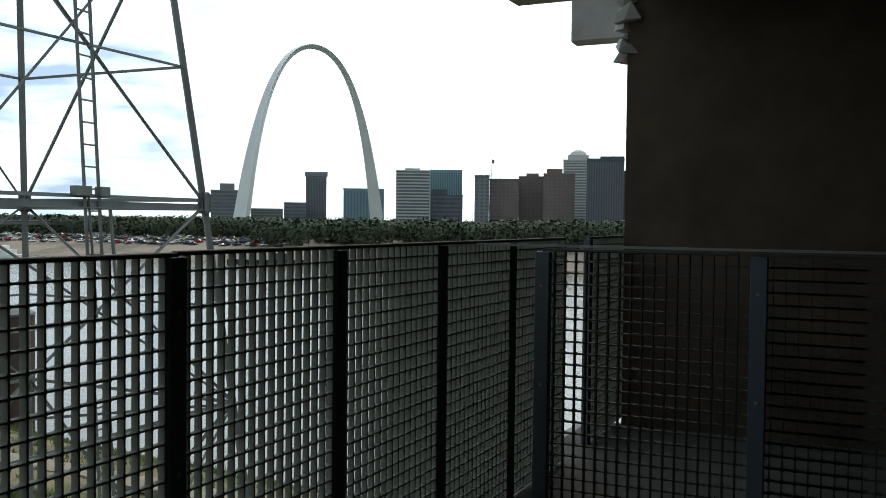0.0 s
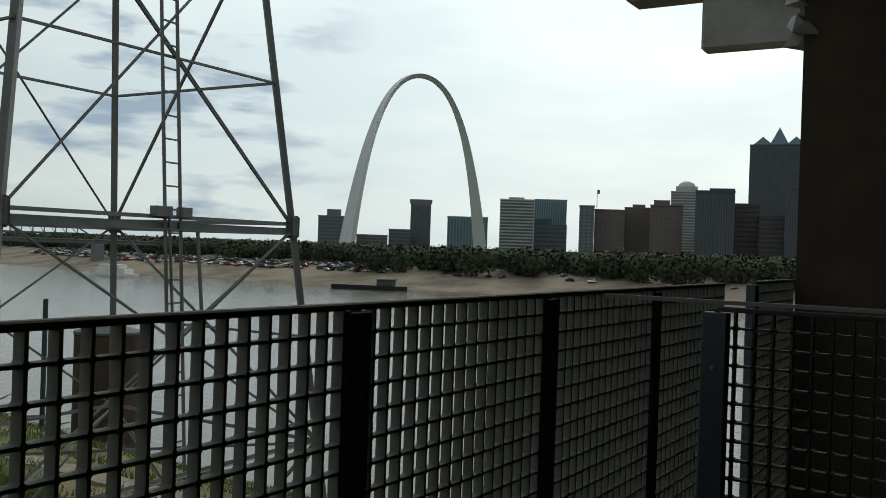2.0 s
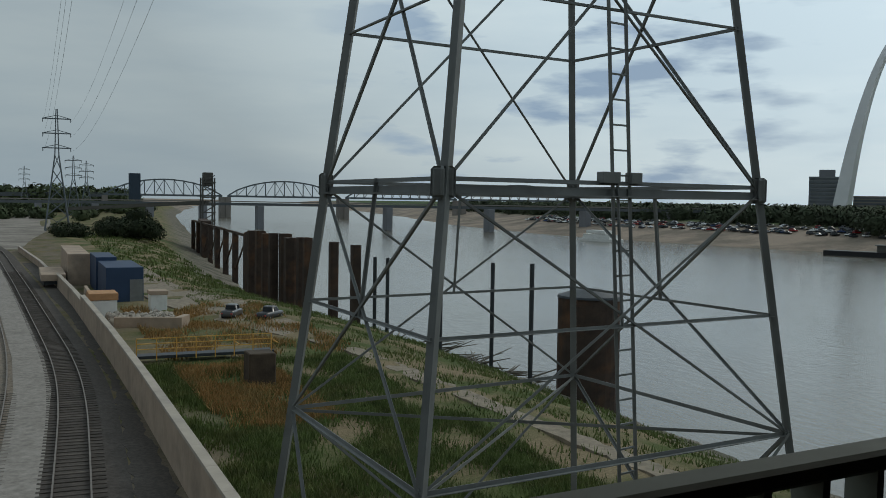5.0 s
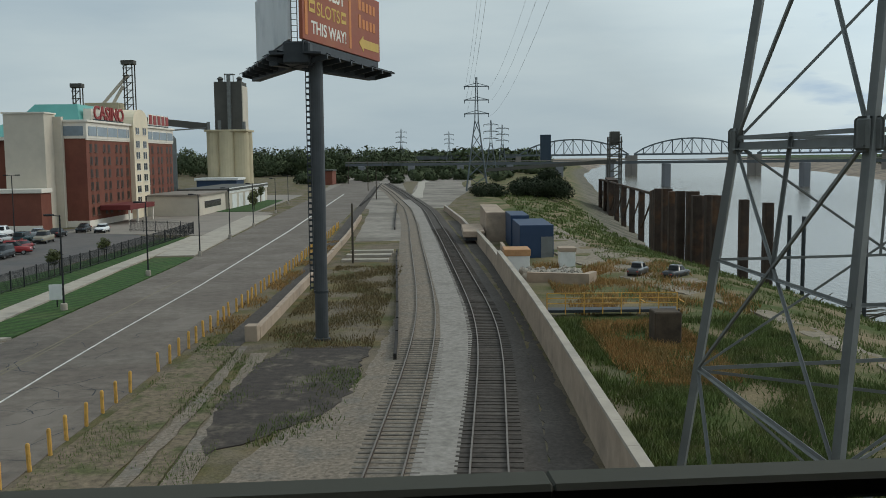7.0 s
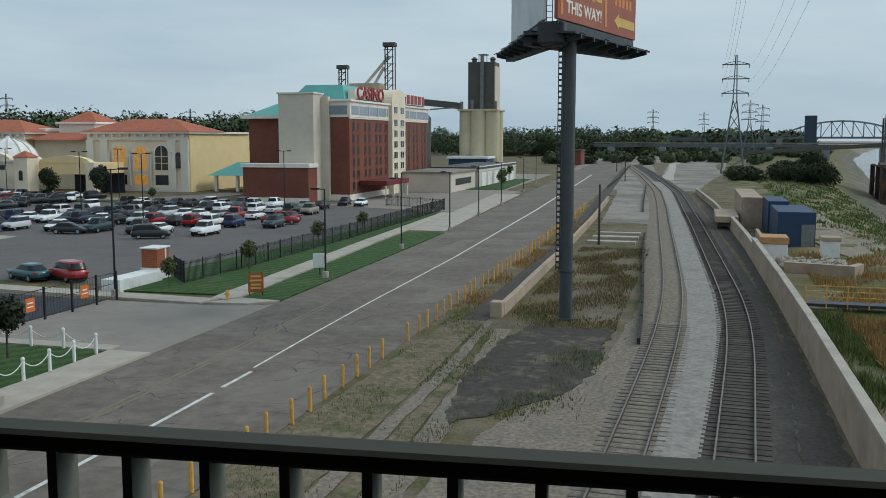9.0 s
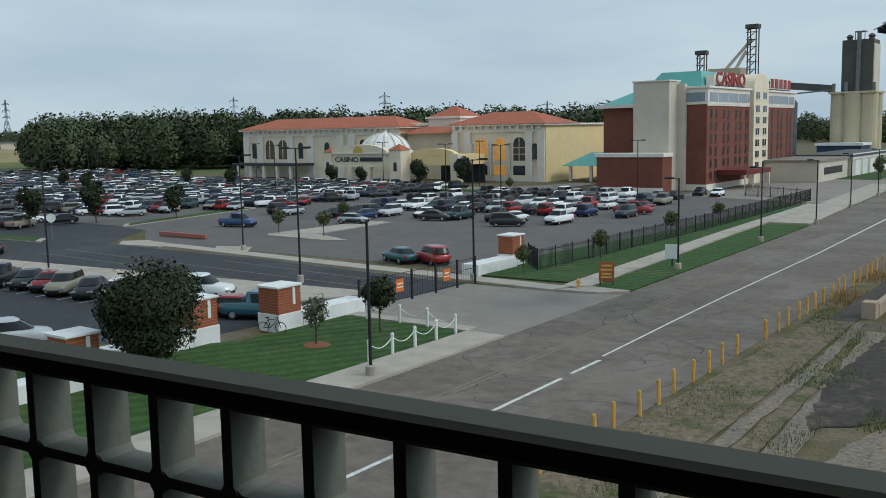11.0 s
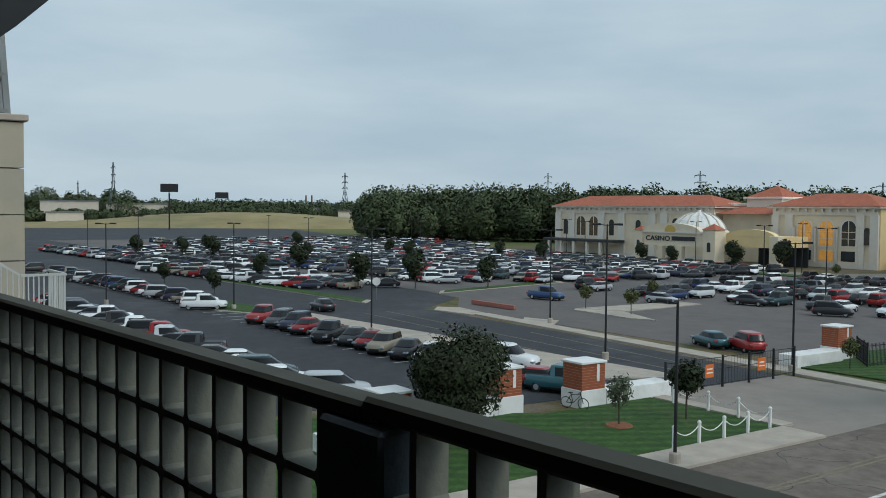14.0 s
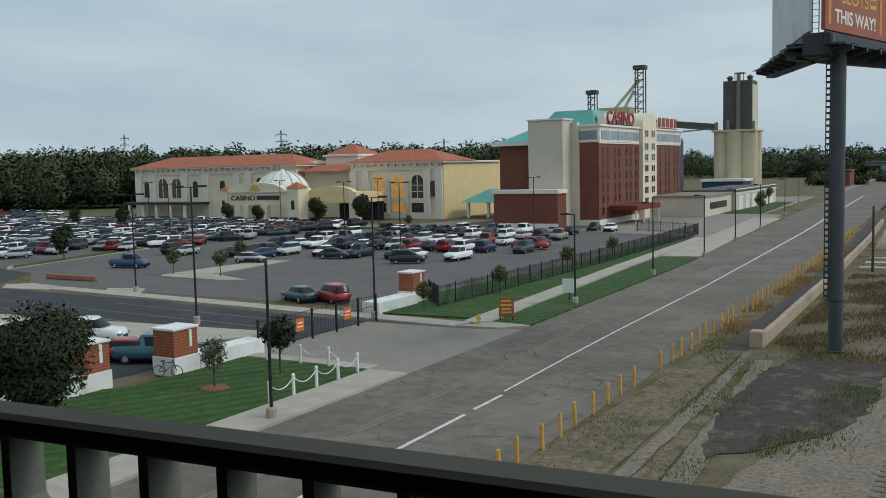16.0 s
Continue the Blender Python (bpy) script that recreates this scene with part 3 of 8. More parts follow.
M_PATCH = material("road_repair_patch", (0.19, 0.158, 0.132), 0.9, vary=0.2, scale=1.0, bump=0.3, bump_scale=40, stain=(0.14, 0.116, 0.097), stain_scale=0.5)
for x0, x1, y0, y1 in ((-16.9, -13.9, 37.5, 44.5), (-17.2, -15.2, 29.0, 33.5), (-22.8, -20.8, 92, 104), (-16.5, -14.4, 63, 70)):
    setting("road_patch", bm_mesh("road_patch", prism([(x0, y0), (x1, y0 + 0.4), (x1 - 0.2, y1), (x0 + 0.3, y1 - 0.3)], 0.02, 0.0345), M_PATCH), "paler repaired patch in the road", "road patch")
# cracks in the road: thin crooked tar lines
for k in range(30):
    x, y = -23.5 + 10.2 * rng.random(), 24 + 38 * rng.random()
    a = rng.random() * 6.28
    v, f = [], []
    for i in range(7):
        w = 0.012 + 0.025 * rng.random()
        v += [(x - w * math.sin(a), y + w * math.cos(a), 0.0353), (x + w * math.sin(a), y - w * math.cos(a), 0.0353)]
        a += rng.normal() * 0.5
        x, y = float(np.clip(x + 0.55 * math.cos(a), -24.3, -13.0)), y + 0.55 * math.sin(a)
        if i:
            f.append((2 * i - 2, 2 * i - 1, 2 * i + 1, 2 * i))
    setting("road_crack", mesh_of("road_crack", v, f, M_ASPHALT_NEW), "dark tarred crack in the asphalt", "road crack")

# driveway apron and pavements on the lot side
setting("driveway", bm_mesh("driveway", prism([(-24.7, 44.6), (-24.7, 60.2), (-26.5, 59.2), (-29.5, 58.6), (-37.1, 58.5), (-37.1, 45.6), (-33, 45.4), (-27.4, 44.6)], -0.05, 0.026), M_APRON), "dull concrete driveway apron with joints", "driveway")
setting("pavement", bm_mesh("pavement", prism([(-24.7, -60), (-24.7, 44.5), (-27.2, 44.5), (-27.2, -60)], -0.1, 0.15), M_CONCRETE), "pale concrete pavement with a kerb", "pavement")
setting("pavement", bm_mesh("pavement", prism([(-27.3, 44.5), (-36.5, 44.5), (-36.5, 45.6), (-27.3, 45.6)], -0.1, 0.14), M_CONCRETE), "pale concrete pavement strip", "pavement")
for pts in ([(-29.9, 58.7), (-78, 62.2), (-78, 64.0), (-29.5, 60.6)], [(-28.3, 61.6), (-31.0, 100), (-33.0, 140), (-34.8, 140), (-32.8, 100), (-30.3, 61.6)], [(-28.3, 61.6), (-30.3, 61.6), (-30.1, 60.66), (-29.0, 60.58)]):
    setting("pavement", bm_mesh("pavement", prism(pts, -0.1, 0.15), M_CONCRETE), "pale concrete pavement beside the fence", "pavement")
setting("pavement", bm_mesh("pavement", prism([(-25.0, 61.0), (-28.2, 61.4), (-29.7, 58.9), (-26.6, 59.3)], -0.1, 0.148), M_CONCRETE), "pale concrete kerb corner", "pavement")
setting("pavement", bm_mesh("pavement", prism([(-26.9, 112), (-31.4, 112), (-37.0, 190), (-31.9, 190), (-28.8, 140)], -0.1, 0.12), M_CONCRETE), "pale concrete pavement and crossing", "pavement")
setting("lawn", bm_mesh("lawn", prism([(-25.1, 61.1), (-28.2, 61.6), (-30.6, 100), (-31.0, 110), (-26.4, 110), (-25.7, 86)], -0.1, 0.11), M_LAWN), "mown green verge beside the road", "lawn")
setting("lawn", bm_mesh("lawn", prism([(-27.3, 44.3), (-36.3, 44.3), (-36.3, 36.0), (-38.5, 33.0), (-44, 20), (-44, -20), (-27.3, -20)], -0.1, 0.12), M_LAWN), "mown green lawn behind white chain posts", "lawn")
setting("lawn", bm_mesh("lawn", prism([(-30.4, 62.4), (-38.4, 62.0), (-40.3, 71), (-38.0, 100), (-38.0, 138), (-35.0, 138), (-33.0, 100)], -0.1, 0.12), M_LAWN), "mown green strip under the iron fence", "lawn")
setting("lawn", bm_mesh("lawn", prism([(-38.5, 205), (-47.5, 205), (-52.0, 262), (-42.0, 262)], -0.1, 0.12), M_LAWN), "green lawn by the road beyond the hotel", "lawn")
setting("forecourt", bm_mesh("forecourt", prism([(-34, 142), (-58, 150), (-58, 300), (-42, 300), (-38, 205), (-33.4, 200)], -0.1, 0.05), M_APRON), "concrete forecourt beside the hotel", "forecourt")

# the casino's car parks
setting("parking_lane", bm_mesh("parking_lane", prism([(-38.9, 46.3), (-37.2, 46.3), (-37.2, 58.4), (-62, 60.6), (-86, 61.2), (-95, 72), (-104, 74), (-330, 72), (-330, 10), (-44.2, 10), (-44.2, 30), (-39.2, 35.5)], -0.1, 0.02), M_ASPHALT_NEW), "fresh black asphalt lot with faint white bay lines", "parking lot")
setting("parking_lot", bm_mesh("parking_lot", prism([(-38.8, 73), (-40.6, 64.5), (-77.6, 64.2), (-85, 65), (-95, 72.4), (-104, 74.2), (-330, 72.2), (-330, 190), (-232, 190), (-232, 158), (-100, 158), (-56, 158), (-38.6, 138)], -0.1, 0.024), M_ASPHALT_LOT), "grey asphalt car park", "parking lot")
ISLANDS = [("long", [(-101.5, 74.5), (-104, 76.5), (-110.5, 101), (-107.5, 101)]),
           ("lane", [(-90, 43.0), (-96, 40.2), (-165, 35.5), (-165, 39.0), (-97, 45.5)]),
           ("mid", [(-95.5, 58.2), (-98, 60.4), (-172, 57.0), (-172, 54.0)])]
for kind, pts in ISLANDS:
    c = np.mean(pts, 0)
    out = [tuple(c + (np.array(p) - c) * (1 + 1.0 / max(6, np.linalg.norm(np.array(p) - c)))) for p in pts]
    setting("kerb", bm_mesh("kerb", prism(out, -0.05, 0.13), M_CONCRETE), "pale concrete kerb round a planted island", "kerb")
    setting("lawn", bm_mesh("lawn", prism(pts, -0.05, 0.16), M_LAWN), "green planted car park island", "lawn")
for pts in ([(-64.0, 75.2), (-67, 74.2), (-76.0, 74.8), (-77, 76), (-72, 78.6)], [(-71.8, 78.9), (-77, 76.3), (-76.5, 93), (-73, 93)], [(-66, 62.6), (-70, 62.2), (-73, 65), (-69, 66.2)], [(-84, 61.0), (-86.5, 63.2), (-84.4, 65.0), (-78.2, 64.0), (-78.2, 61.8)], [(-39.8, 52.0), (-88, 47.6), (-92, 46.2), (-88, 45.6), (-60, 45.2), (-44, 43.2)]):
    setting("kerb", bm_mesh("kerb", prism(pts, -0.05, 0.12), M_CONCRETE), "pale concrete traffic island", "kerb")
def dry_bank():
    """A tan grass bank rising behind the lot's far edge, with a level top."""
    v, f = [], []
    bearings = np.arange(-84, -58.9, 0.5)
    for a in bearings:
        h = float(np.interp(a, [-84, -79, -75.6, -72, -68.6, -65.3, -61.2, -59], [1.2, 1.5, 3.2, 7.0, 8.6, 8.6, 5.8, 3.0]))
        for d, z in ((536, -0.3), (545, 0.3 * h), (575, 0.8 * h), (600, h), (660, h * 0.98), (700, -0.3)):
            x, y = d * math.sin(radians(a)) + 2.5, d * math.cos(radians(a)) + 2.0
            v.append((x, y, z + 0.25 * math.sin(a * 7 + d)))
    for i in range(len(bearings) - 1):
        f += [(6 * i + k, 6 * i + k + 1, 6 * i + k + 7, 6 * i + k + 6) for k in range(5)]
    return mesh_of("field", v, f, material("tan_dry_field", (0.27, 0.215, 0.105), 0.95, vary=0.2, scale=0.05, stain=(0.19, 0.17, 0.085), stain_scale=0.02), True)


setting("field", dry_bank(), "tan dry grass bank beyond the lot", "field")
setting("parking_lot", bm_mesh("parking_lot", prism([(-330.02, 10), (-540, 90), (-530, 170), (-495, 235), (-330.02, 190)], -0.1, 0.02), M_ASPHALT_NEW), "empty far end of the black asphalt lot", "parking lot")
# bay and lane lines
for i in range(34):
    x = -48 - i * 2.6
    setting("bay_line", bm_mesh("bay_line", prism([(x, 38.2), (x + 0.1, 38.2), (x + 0.1, 43.0), (x, 43.0)], 0.02, 0.026), M_LINE), "white bay line on black asphalt", "bay line")
for x0, y0, x1, y1 in ((-41, 53.5, -86, 56.0), (-41, 50.6, -86, 53.0), (-41, 56.2, -64, 58.2)):
    d = Vector((x1 - x0, y1 - y0)).normalized()
    nx, ny = -d.y * 0.07, d.x * 0.07
    setting("lane_line", bm_mesh("lane_line", prism([(x0 - nx, y0 - ny), (x1 - nx, y1 - ny), (x1 + nx, y1 + ny), (x0 + nx, y0 + ny)], 0.02, 0.026), M_YLINE), "faded lane line on black asphalt", "lane line")

# ---- railway ----
TRACK_W = [(20, -0.05), (33.8, 0.57), (46, 1.13), (60, 1.55), (70, 1.47), (86, 0.84), (95, 0.38), (135, -1.5), (158, -2.45), (211, -5.5), (300, -14), (420, -27)]   # y, x of the middle
TRACK_E = [(20, 3.68), (34, 4.27), (52, 5.35), (62, 5.68), (70, 5.5), (86, 4.8), (111, 3.7), (135, 2.6), (160, 1.25), (189, -0.1), (211, -1.6), (300, -10), (420, -23)]


def smooth_line(rows, step):
    rows = np.array(rows, float)
    ys = np.arange(rows[0, 0], rows[-1, 0], step)
    x = np.interp(ys, rows[:, 0], rows[:, 1])
    k = max(1, int(12 / step))
    pad = np.pad(x, k, mode="reflect", reflect_type="odd")
    return ys, np.convolve(pad, np.ones(2 * k + 1) / (2 * k + 1), "valid")


M_TIE_PALE = material("dusty_timber_sleeper", (0.155, 0.134, 0.114), 0.95, vary=0.3, scale=2.0, bump=0.4, bump_scale=18, rnd=0.25)


def railway(rows, label, dark):
    track = thing("railway_track", label, "railway track", group="railway tracks", kind="structure")
    ys, xs = smooth_line(rows, 1.0)
    bed_v, bed_f = [], []
    for i, (y, x) in enumerate(zip(ys, xs)):
        bed_v += [(x - 2.2, y, 0.01), (x - 1.35, y, 0.10), (x + 1.35, y, 0.10), (x + 2.2, y, 0.01)]
        if i:
            k = 4 * i
            bed_f += [(k - 4 + j, k - 3 + j, k + 1 + j, k + j) for j in range(3)]
    part("ballast", mesh_of("ballast", bed_v, bed_f, M_DARKGRAVEL if dark else M_GRAVEL), None, track)
    for side in (-0.69, 0.69):
        for name, w, z0, z1, mat in (("rail", 0.075, 0.14, 0.275, M_RAIL), ("railhead", 0.07, 0.275, 0.29, M_RAILTOP)):
            v, f = [], []
            for i, (y, x) in enumerate(zip(ys, xs)):
                v += [(x + side - w / 2, y, z0), (x + side + w / 2, y, z0), (x + side + w / 2, y, z1), (x + side - w / 2, y, z1)]
                if i:
                    k = 4 * i
                    f += [(k - 4 + j, k - 4 + (j + 1) % 4, k + (j + 1) % 4, k + j) for j in range(4)]
            f += [(0, 1, 2, 3), tuple(range(len(v) - 4, len(v)))]
            part(name, mesh_of(name, v, f, mat), None, track)
    tie = bm_mesh("sleeper", box(-1.28, 1.28, -(0.115 if dark else 0.085), 0.115 if dark else 0.085, 0.0, 0.15, 0.015), M_TIE if dark else M_TIE_PALE)
    ys2, xs2 = smooth_line(rows, 0.58)
    for i, (y, x) in enumerate(zip(ys2, xs2)):
        if y > (150 if dark else 60):   # further on the pale gravel covers the other track's sleepers
            break
        slope = (xs2[min(i + 1, len(xs2) - 1)] - x) / 0.58
        part("sleeper", tie, None, track, m=pose(x, y, (-0.02 if dark else -0.025) + 0.012 * rng.random(), 0, 0, math.degrees(-math.atan(slope)) + rng.normal() * 1.2))


railway(TRACK_W, "rails on grey ballast with weathered timber sleepers", False)
railway(TRACK_E, "rails on dark oily ballast with timber sleepers", True)
strip("service_path", [(20, 0.95, 2.6), (33.8, 1.5, 3.15), (46, 2.05, 3.85), (60, 2.5, 4.5), (72, 2.35, 4.35), (95, 1.3, 3.35), (135, -0.6, 1.5), (158, -1.5, 0.2), (211, -4.6, -2.5), (255, -9.2, -6.4)], 0.125, material("pale_packed_gravel", (0.27, 0.24, 0.212), 0.95, vary=0.3, scale=3.0, bump=0.6, bump_scale=25, stain=(0.21, 0.188, 0.165), stain_scale=0.3), "pale packed gravel path between the tracks", "path", 0.12)
strip("gravel_bed", [(20, -6.5, -1.8), (36, -5.0, -1.5), (50, -1.4, -0.8), (70, -0.68, -0.45), (110, -2.8, -2.5)], 0.03, M_GRAVEL, "loose grey gravel beside the track", "gravel")
strip("gravel_bed", [(20, 5.9, 8.4), (40, 6.9, 8.4), (62, 7.9, 8.4), (90, 7.3, 8.1), (130, 5.4, 7.5), (170, 3.2, 6.0)], 0.028, M_DARKGRAVEL, "dark gravel along the concrete wall", "gravel")
BLACK_EDGE = material("black_timber_edging", (0.035, 0.03, 0.027), 0.95, vary=0.3, scale=2.0, bump=0.5, bump_scale=12)
# last run is no timber: a dark strip standing for a ditch's shade
for pts in ([(53.5, 0.0), (60, -0.23), (71, -0.74), (87, -1.6), (112, -2.9)], [(150, -5.1), (166, -5.95), (228, -8.75)], [(223, -17.2), (266, -18.3), (424, -25.4)]):
    edge_ys = np.arange(pts[0][0], pts[-1][0], 2.4)
    edging = thing("timber_edging", "low black timber edging and dark ditch strip along the gravel", "edging", kind="structure")
    for y in edge_ys:
        x0, x1 = np.interp([y, y + 2.35], [q[0] for q in pts], [q[1] for q in pts])
        part("timber", prism([(x0 - 0.12, y), (x1 - 0.12, y + 2.35), (x1 + 0.06, y + 2.35), (x0 + 0.06, y)], -0.1, 0.36 + 0.1 * rng.random()), BLACK_EDGE, edging)
PALE_TRACK = material("pale_yard_gravel", (0.27, 0.235, 0.2), 0.95, vary=0.25, scale=0.6, bump=0.5, bump_scale=10, stain=(0.17, 0.145, 0.12), stain_scale=0.07, stain_at=(0.42, 0.6))
strip("yard_ground", [(212, -14.6, 3.0), (262, -34, 6), (330, -40, 12), (470, -52, 16), (640, -60, 22)], 0.02, PALE_TRACK, "pale gravel and dirt of the old rail yard", "yard", 0.05)
strip("grass_patch", [(300, -9.6, -7.6), (340, -11.2, -8.4), (410, -15.5, -9.2), (455, -16, -9.5)], 0.06, M_VERGE, "green patch between the yard tracks", "grass", 0.03)
strip("gravel_road", [(268, -7.6, -3.4), (316, -7.2, -4.4), (360, -7.6, -4.8), (430, -9.3, -6.2), (560, -2.0, 3.5)], 0.07, material("pale_gravel_road", (0.40, 0.355, 0.30), 0.95, vary=0.15, scale=0.5), "pale gravel road leaving the tracks", "road", 0.04)
strip("gravel_bed", [(130, -9.5, -2.2), (150, -10.5, -3.6), (211, -14, -8), (300, -22, -16)], 0.024, PALE_TRACK, "pale gravel yard beside the tracks", "gravel")
strip("verge", [(20, -12.6, -9.1), (33, -12.4, -9.15), (48, -12.0, -9.45), (58, -11.9, -9.75)], 0.056, M_VERGE, "patchy grass over dirt beside the road", "verge", 0.02)
strip("verge", [(20, -8.2, -7.35), (33, -8.25, -7.3), (46, -8.4, -7.9)], 0.048, M_VERGE, "tufted strip between gravel ruts", "verge", 0.02)
strip("gravel_rut", [(20, -9.1, -8.3), (33, -9.0, -8.3), (46, -9.1, -8.5), (58, -9.6, -9.2)], 0.05, M_GRAVEL, "pale gravel rut along the old siding", "gravel", 0.02)
strip("gravel_rut", [(20, -7.3, -5.9), (33, -7.2, -6.0), (44, -7.7, -7.0), (56, -8.6, -7.6)], 0.046, M_GRAVEL, "pale gravel rut along the old siding", "gravel", 0.02)
outline = []
ragged = np.random.default_rng(3)
corners = [(-6.6, 37.0), (-7.8, 44), (-7.6, 52), (-6.9, 57.2), (-4.2, 57.8), (-1.6, 57.4), (-1.9, 52), (-1.9, 46), (-2.6, 42.6), (-4.4, 39.6)]
for (xa, ya), (xb, yb) in zip(corners, corners[1:] + corners[:1]):
    n = int(math.hypot(xb - xa, yb - ya) / 0.5)
    outline += [(xa + (xb - xa) * k / n + ragged.normal() * 0.1, ya + (yb - ya) * k / n + ragged.normal() * 0.1) for k in range(n)]
setting("cinder_patch", bm_mesh("cinder_patch", prism(outline, -0.02, 0.052), M_CINDER), "dark cinder patch under the billboard", "cinder patch")
# old siding: a low concrete retaining wall with a ballast lane beside the road
strip("siding_lane", [(20, -11.6, -9.9), (60, -11.2, -9.7), (90, -11.6, -10.1), (135, -13.2, -11.5), (212, -17.2, -15.2), (380, -25.5, -23.4)], 0.05, M_DARKGRAVEL, "overgrown railway siding lane", "siding", 0.1)
ret = thing("retaining_wall", "weathered low concrete retaining wall of an old siding", "wall", kind="structure")
for i in range(28):
    y = 60.5 + i * 4.2
    x0, x1 = np.interp([y, y + 4.15], [60, 90, 135, 212], [-9.3, -9.9, -11.2, -14.8])
    bm = prism([(x0, y), (x1, y + 4.15), (x1 + 0.38, y + 4.15), (x0 + 0.38, y)], -0.2, 0.75 + 0.05 * rng.random())
    part("wall_block", bm, M_WALLCON, ret)
part("end_post", box(-9.75, -8.95, 59.6, 60.5, -0.1, 1.0, 0.04), M_WALLCON, ret)
# flat timber crossing and planks beyond the billboard
for y, w in ((104, 1.2), (109, 1.5), (114, 1.1)):
    setting("concrete_slab", bm_mesh("concrete_slab", box(-8.6, -3.4, y, y + w, -0.05, 0.30, 0.03), M_CONCRETE), "low concrete slab lying across the yard", "slab")

# concrete flood wall between railway and river bank
wall = thing("flood_wall", "long tan concrete flood wall with panel joints", "wall", kind="structure")
WALL = [(10, 8.62), (28, 8.62), (53, 8.62), (70, 8.45), (90, 8.05), (104, 7.75), (128, 6.9), (160, 5.6), (205, 2.6)]
ys = np.arange(10, 205, 3.0)
for y in ys:
    x0, x1 = np.interp([y, y + 2.985], [p[0] for p in WALL], [p[1] for p in WALL])
    h = 2.15 if y < 92 else (1.7 if y < 125 else 1.1)
    bm = prism([(x0, y), (x1, y + 2.985), (x1 + 0.34, y + 2.985), (x0 + 0.34, y)], -0.3, h - 0.14)
    part("wall_panel", bm, M_WALLCON, wall)
    part("coping", prism([(x0 - 0.04, y), (x1 - 0.04, y + 2.985), (x1 + 0.38, y + 2.985), (x0 + 0.38, y)], h - 0.14, h), M_CONCRETE, wall)

# ---- station: fence, platform, pier ----
ROT = 4.903
STATION = pose(0, 0, 0, 0, 0, ROT)
FZ, FH, PITCH = 11.166, 1.43, 0.915 / 17


def grating_bar(length, n, t, depth):
    """One bar of a moulded grating, with its small fillets where the cross bars meet it: z along the bar, y its depth."""
    side = []
    for i in range(n + 1):
        z = i * length / n
        for dz, x in ((-0.007, t / 2), (-0.002, t / 2 + 0.0035), (0.002, t / 2 + 0.0035), (0.007, t / 2)):
            if 0 <= z + dz <= length:
                side.append((x, z + dz))
    if side[0][1] > 0:
        side.insert(0, (t / 2 + 0.004, 0.0))
    if side[-1][1] < length:
        side.append((t / 2 + 0.004, length))
    v, f = [], []
    for x, z in side:
        v += [(-x, -depth / 2, z), (x, -depth / 2, z), (x, depth / 2, z), (-x, depth / 2, z)]
    for i in range(len(side) - 1):
        k = 4 * i
        f += [(k + j, k + (j + 1) % 4, k + 4 + (j + 1) % 4, k + 4 + j) for j in range(4)]
    f += [(3, 2, 1, 0), tuple(range(len(v) - 4, len(v)))]
    return mesh_of("bar", v, f, M_GRATE)


ROWS = 26
BAR_V = grating_bar(FH, ROWS, 0.0068, 0.025)
BAR_H = grating_bar(0.905, 17, 0.0062, 0.023)
RAIL_TOP = bm_mesh("top_bar", box(0, 0.907, -0.0135, 0.0135, -0.0145, 0.0, 0.003), M_CAPBAR)
POST = bm_mesh("post", box(-0.036, 0.036, -0.024, 0.024, 0, FH + 0.043, 0.003), M_POST)
BOLT = bm_mesh("bolt", lathe([(0.009, 0), (0.009, 0.004), (0.006, 0.007)], 8), M_GALV)


def fence_panel(m, label, lower=0.0):
    """One bay of moulded grating with its post. x along the fence, y towards the outside, z up from the platform edge."""
    f = thing("fence_panel", label, "fence", m, "platform fence")
    part("top_bar", RAIL_TOP, None, f, m=pose(0.004, 0, FH - lower))
    for i in range(18):
        part("bar", BAR_V, None, f, m=pose(0.004 + i * 0.907 / 17, 0, -lower - 0.006))
    for i in range(ROWS):
        part("cross_bar", BAR_H, None, f, m=pose(0.006, 0, -lower + FH - 0.006 - (i + 1) * FH / ROWS, 0, 90, 0))
    p = part("post", POST, None, f, "slate blue steel post", m=pose(0, 0.003, -0.06))
    for z in (FH - 0.12, FH - 0.6, 0.25):
        part("bolt", BOLT, None, p, m=pose(0, -0.024, z, 90, 0, 0))
    return f


first = fence_panel(STATION @ pose(2.2, 2.15, FZ - FH), "grey-green moulded grating fence bay with a dark post")
for k in (-9, -8, -7, -6, -5, -4, -3, -2, -1, 1, 2, 3):
    copy_thing(first, STATION @ pose(2.2 + 0.904 * k, 2.15, FZ - FH - (0.004 if k < 0 else 0)))
copy_thing(first, STATION @ pose(6.40, 2.15, FZ - FH))
# fence turning back along the platform: shade put into a darker grating colour
SHADED_GRATE = material("sooty_dark_grating", (0.05, 0.05, 0.044), 0.9, vary=0.2, scale=5.0, stain=(0.03, 0.03, 0.027), stain_scale=4.0)
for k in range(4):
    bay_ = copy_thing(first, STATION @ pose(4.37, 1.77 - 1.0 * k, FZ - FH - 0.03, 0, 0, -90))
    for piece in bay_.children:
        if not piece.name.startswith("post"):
            shaded = bpy.data.meshes.get(piece.data.name.split(".")[0] + "_sooty") or piece.data.copy()
            if not shaded.name.endswith("_sooty"):
                shaded.name = piece.data.name.split(".")[0] + "_sooty"
                shaded.materials[0] = SHADED_GRATE
            piece.data = shaded
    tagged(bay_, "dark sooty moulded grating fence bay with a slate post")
handrail = thing("handrail", "thin galvanised rail on top of the return fence", "handrail", STATION)
part("rail", bar((4.37, 2.12, FZ - 0.017), (4.37, -2.5, FZ - 0.017), 0.012), M_GALV, handrail)

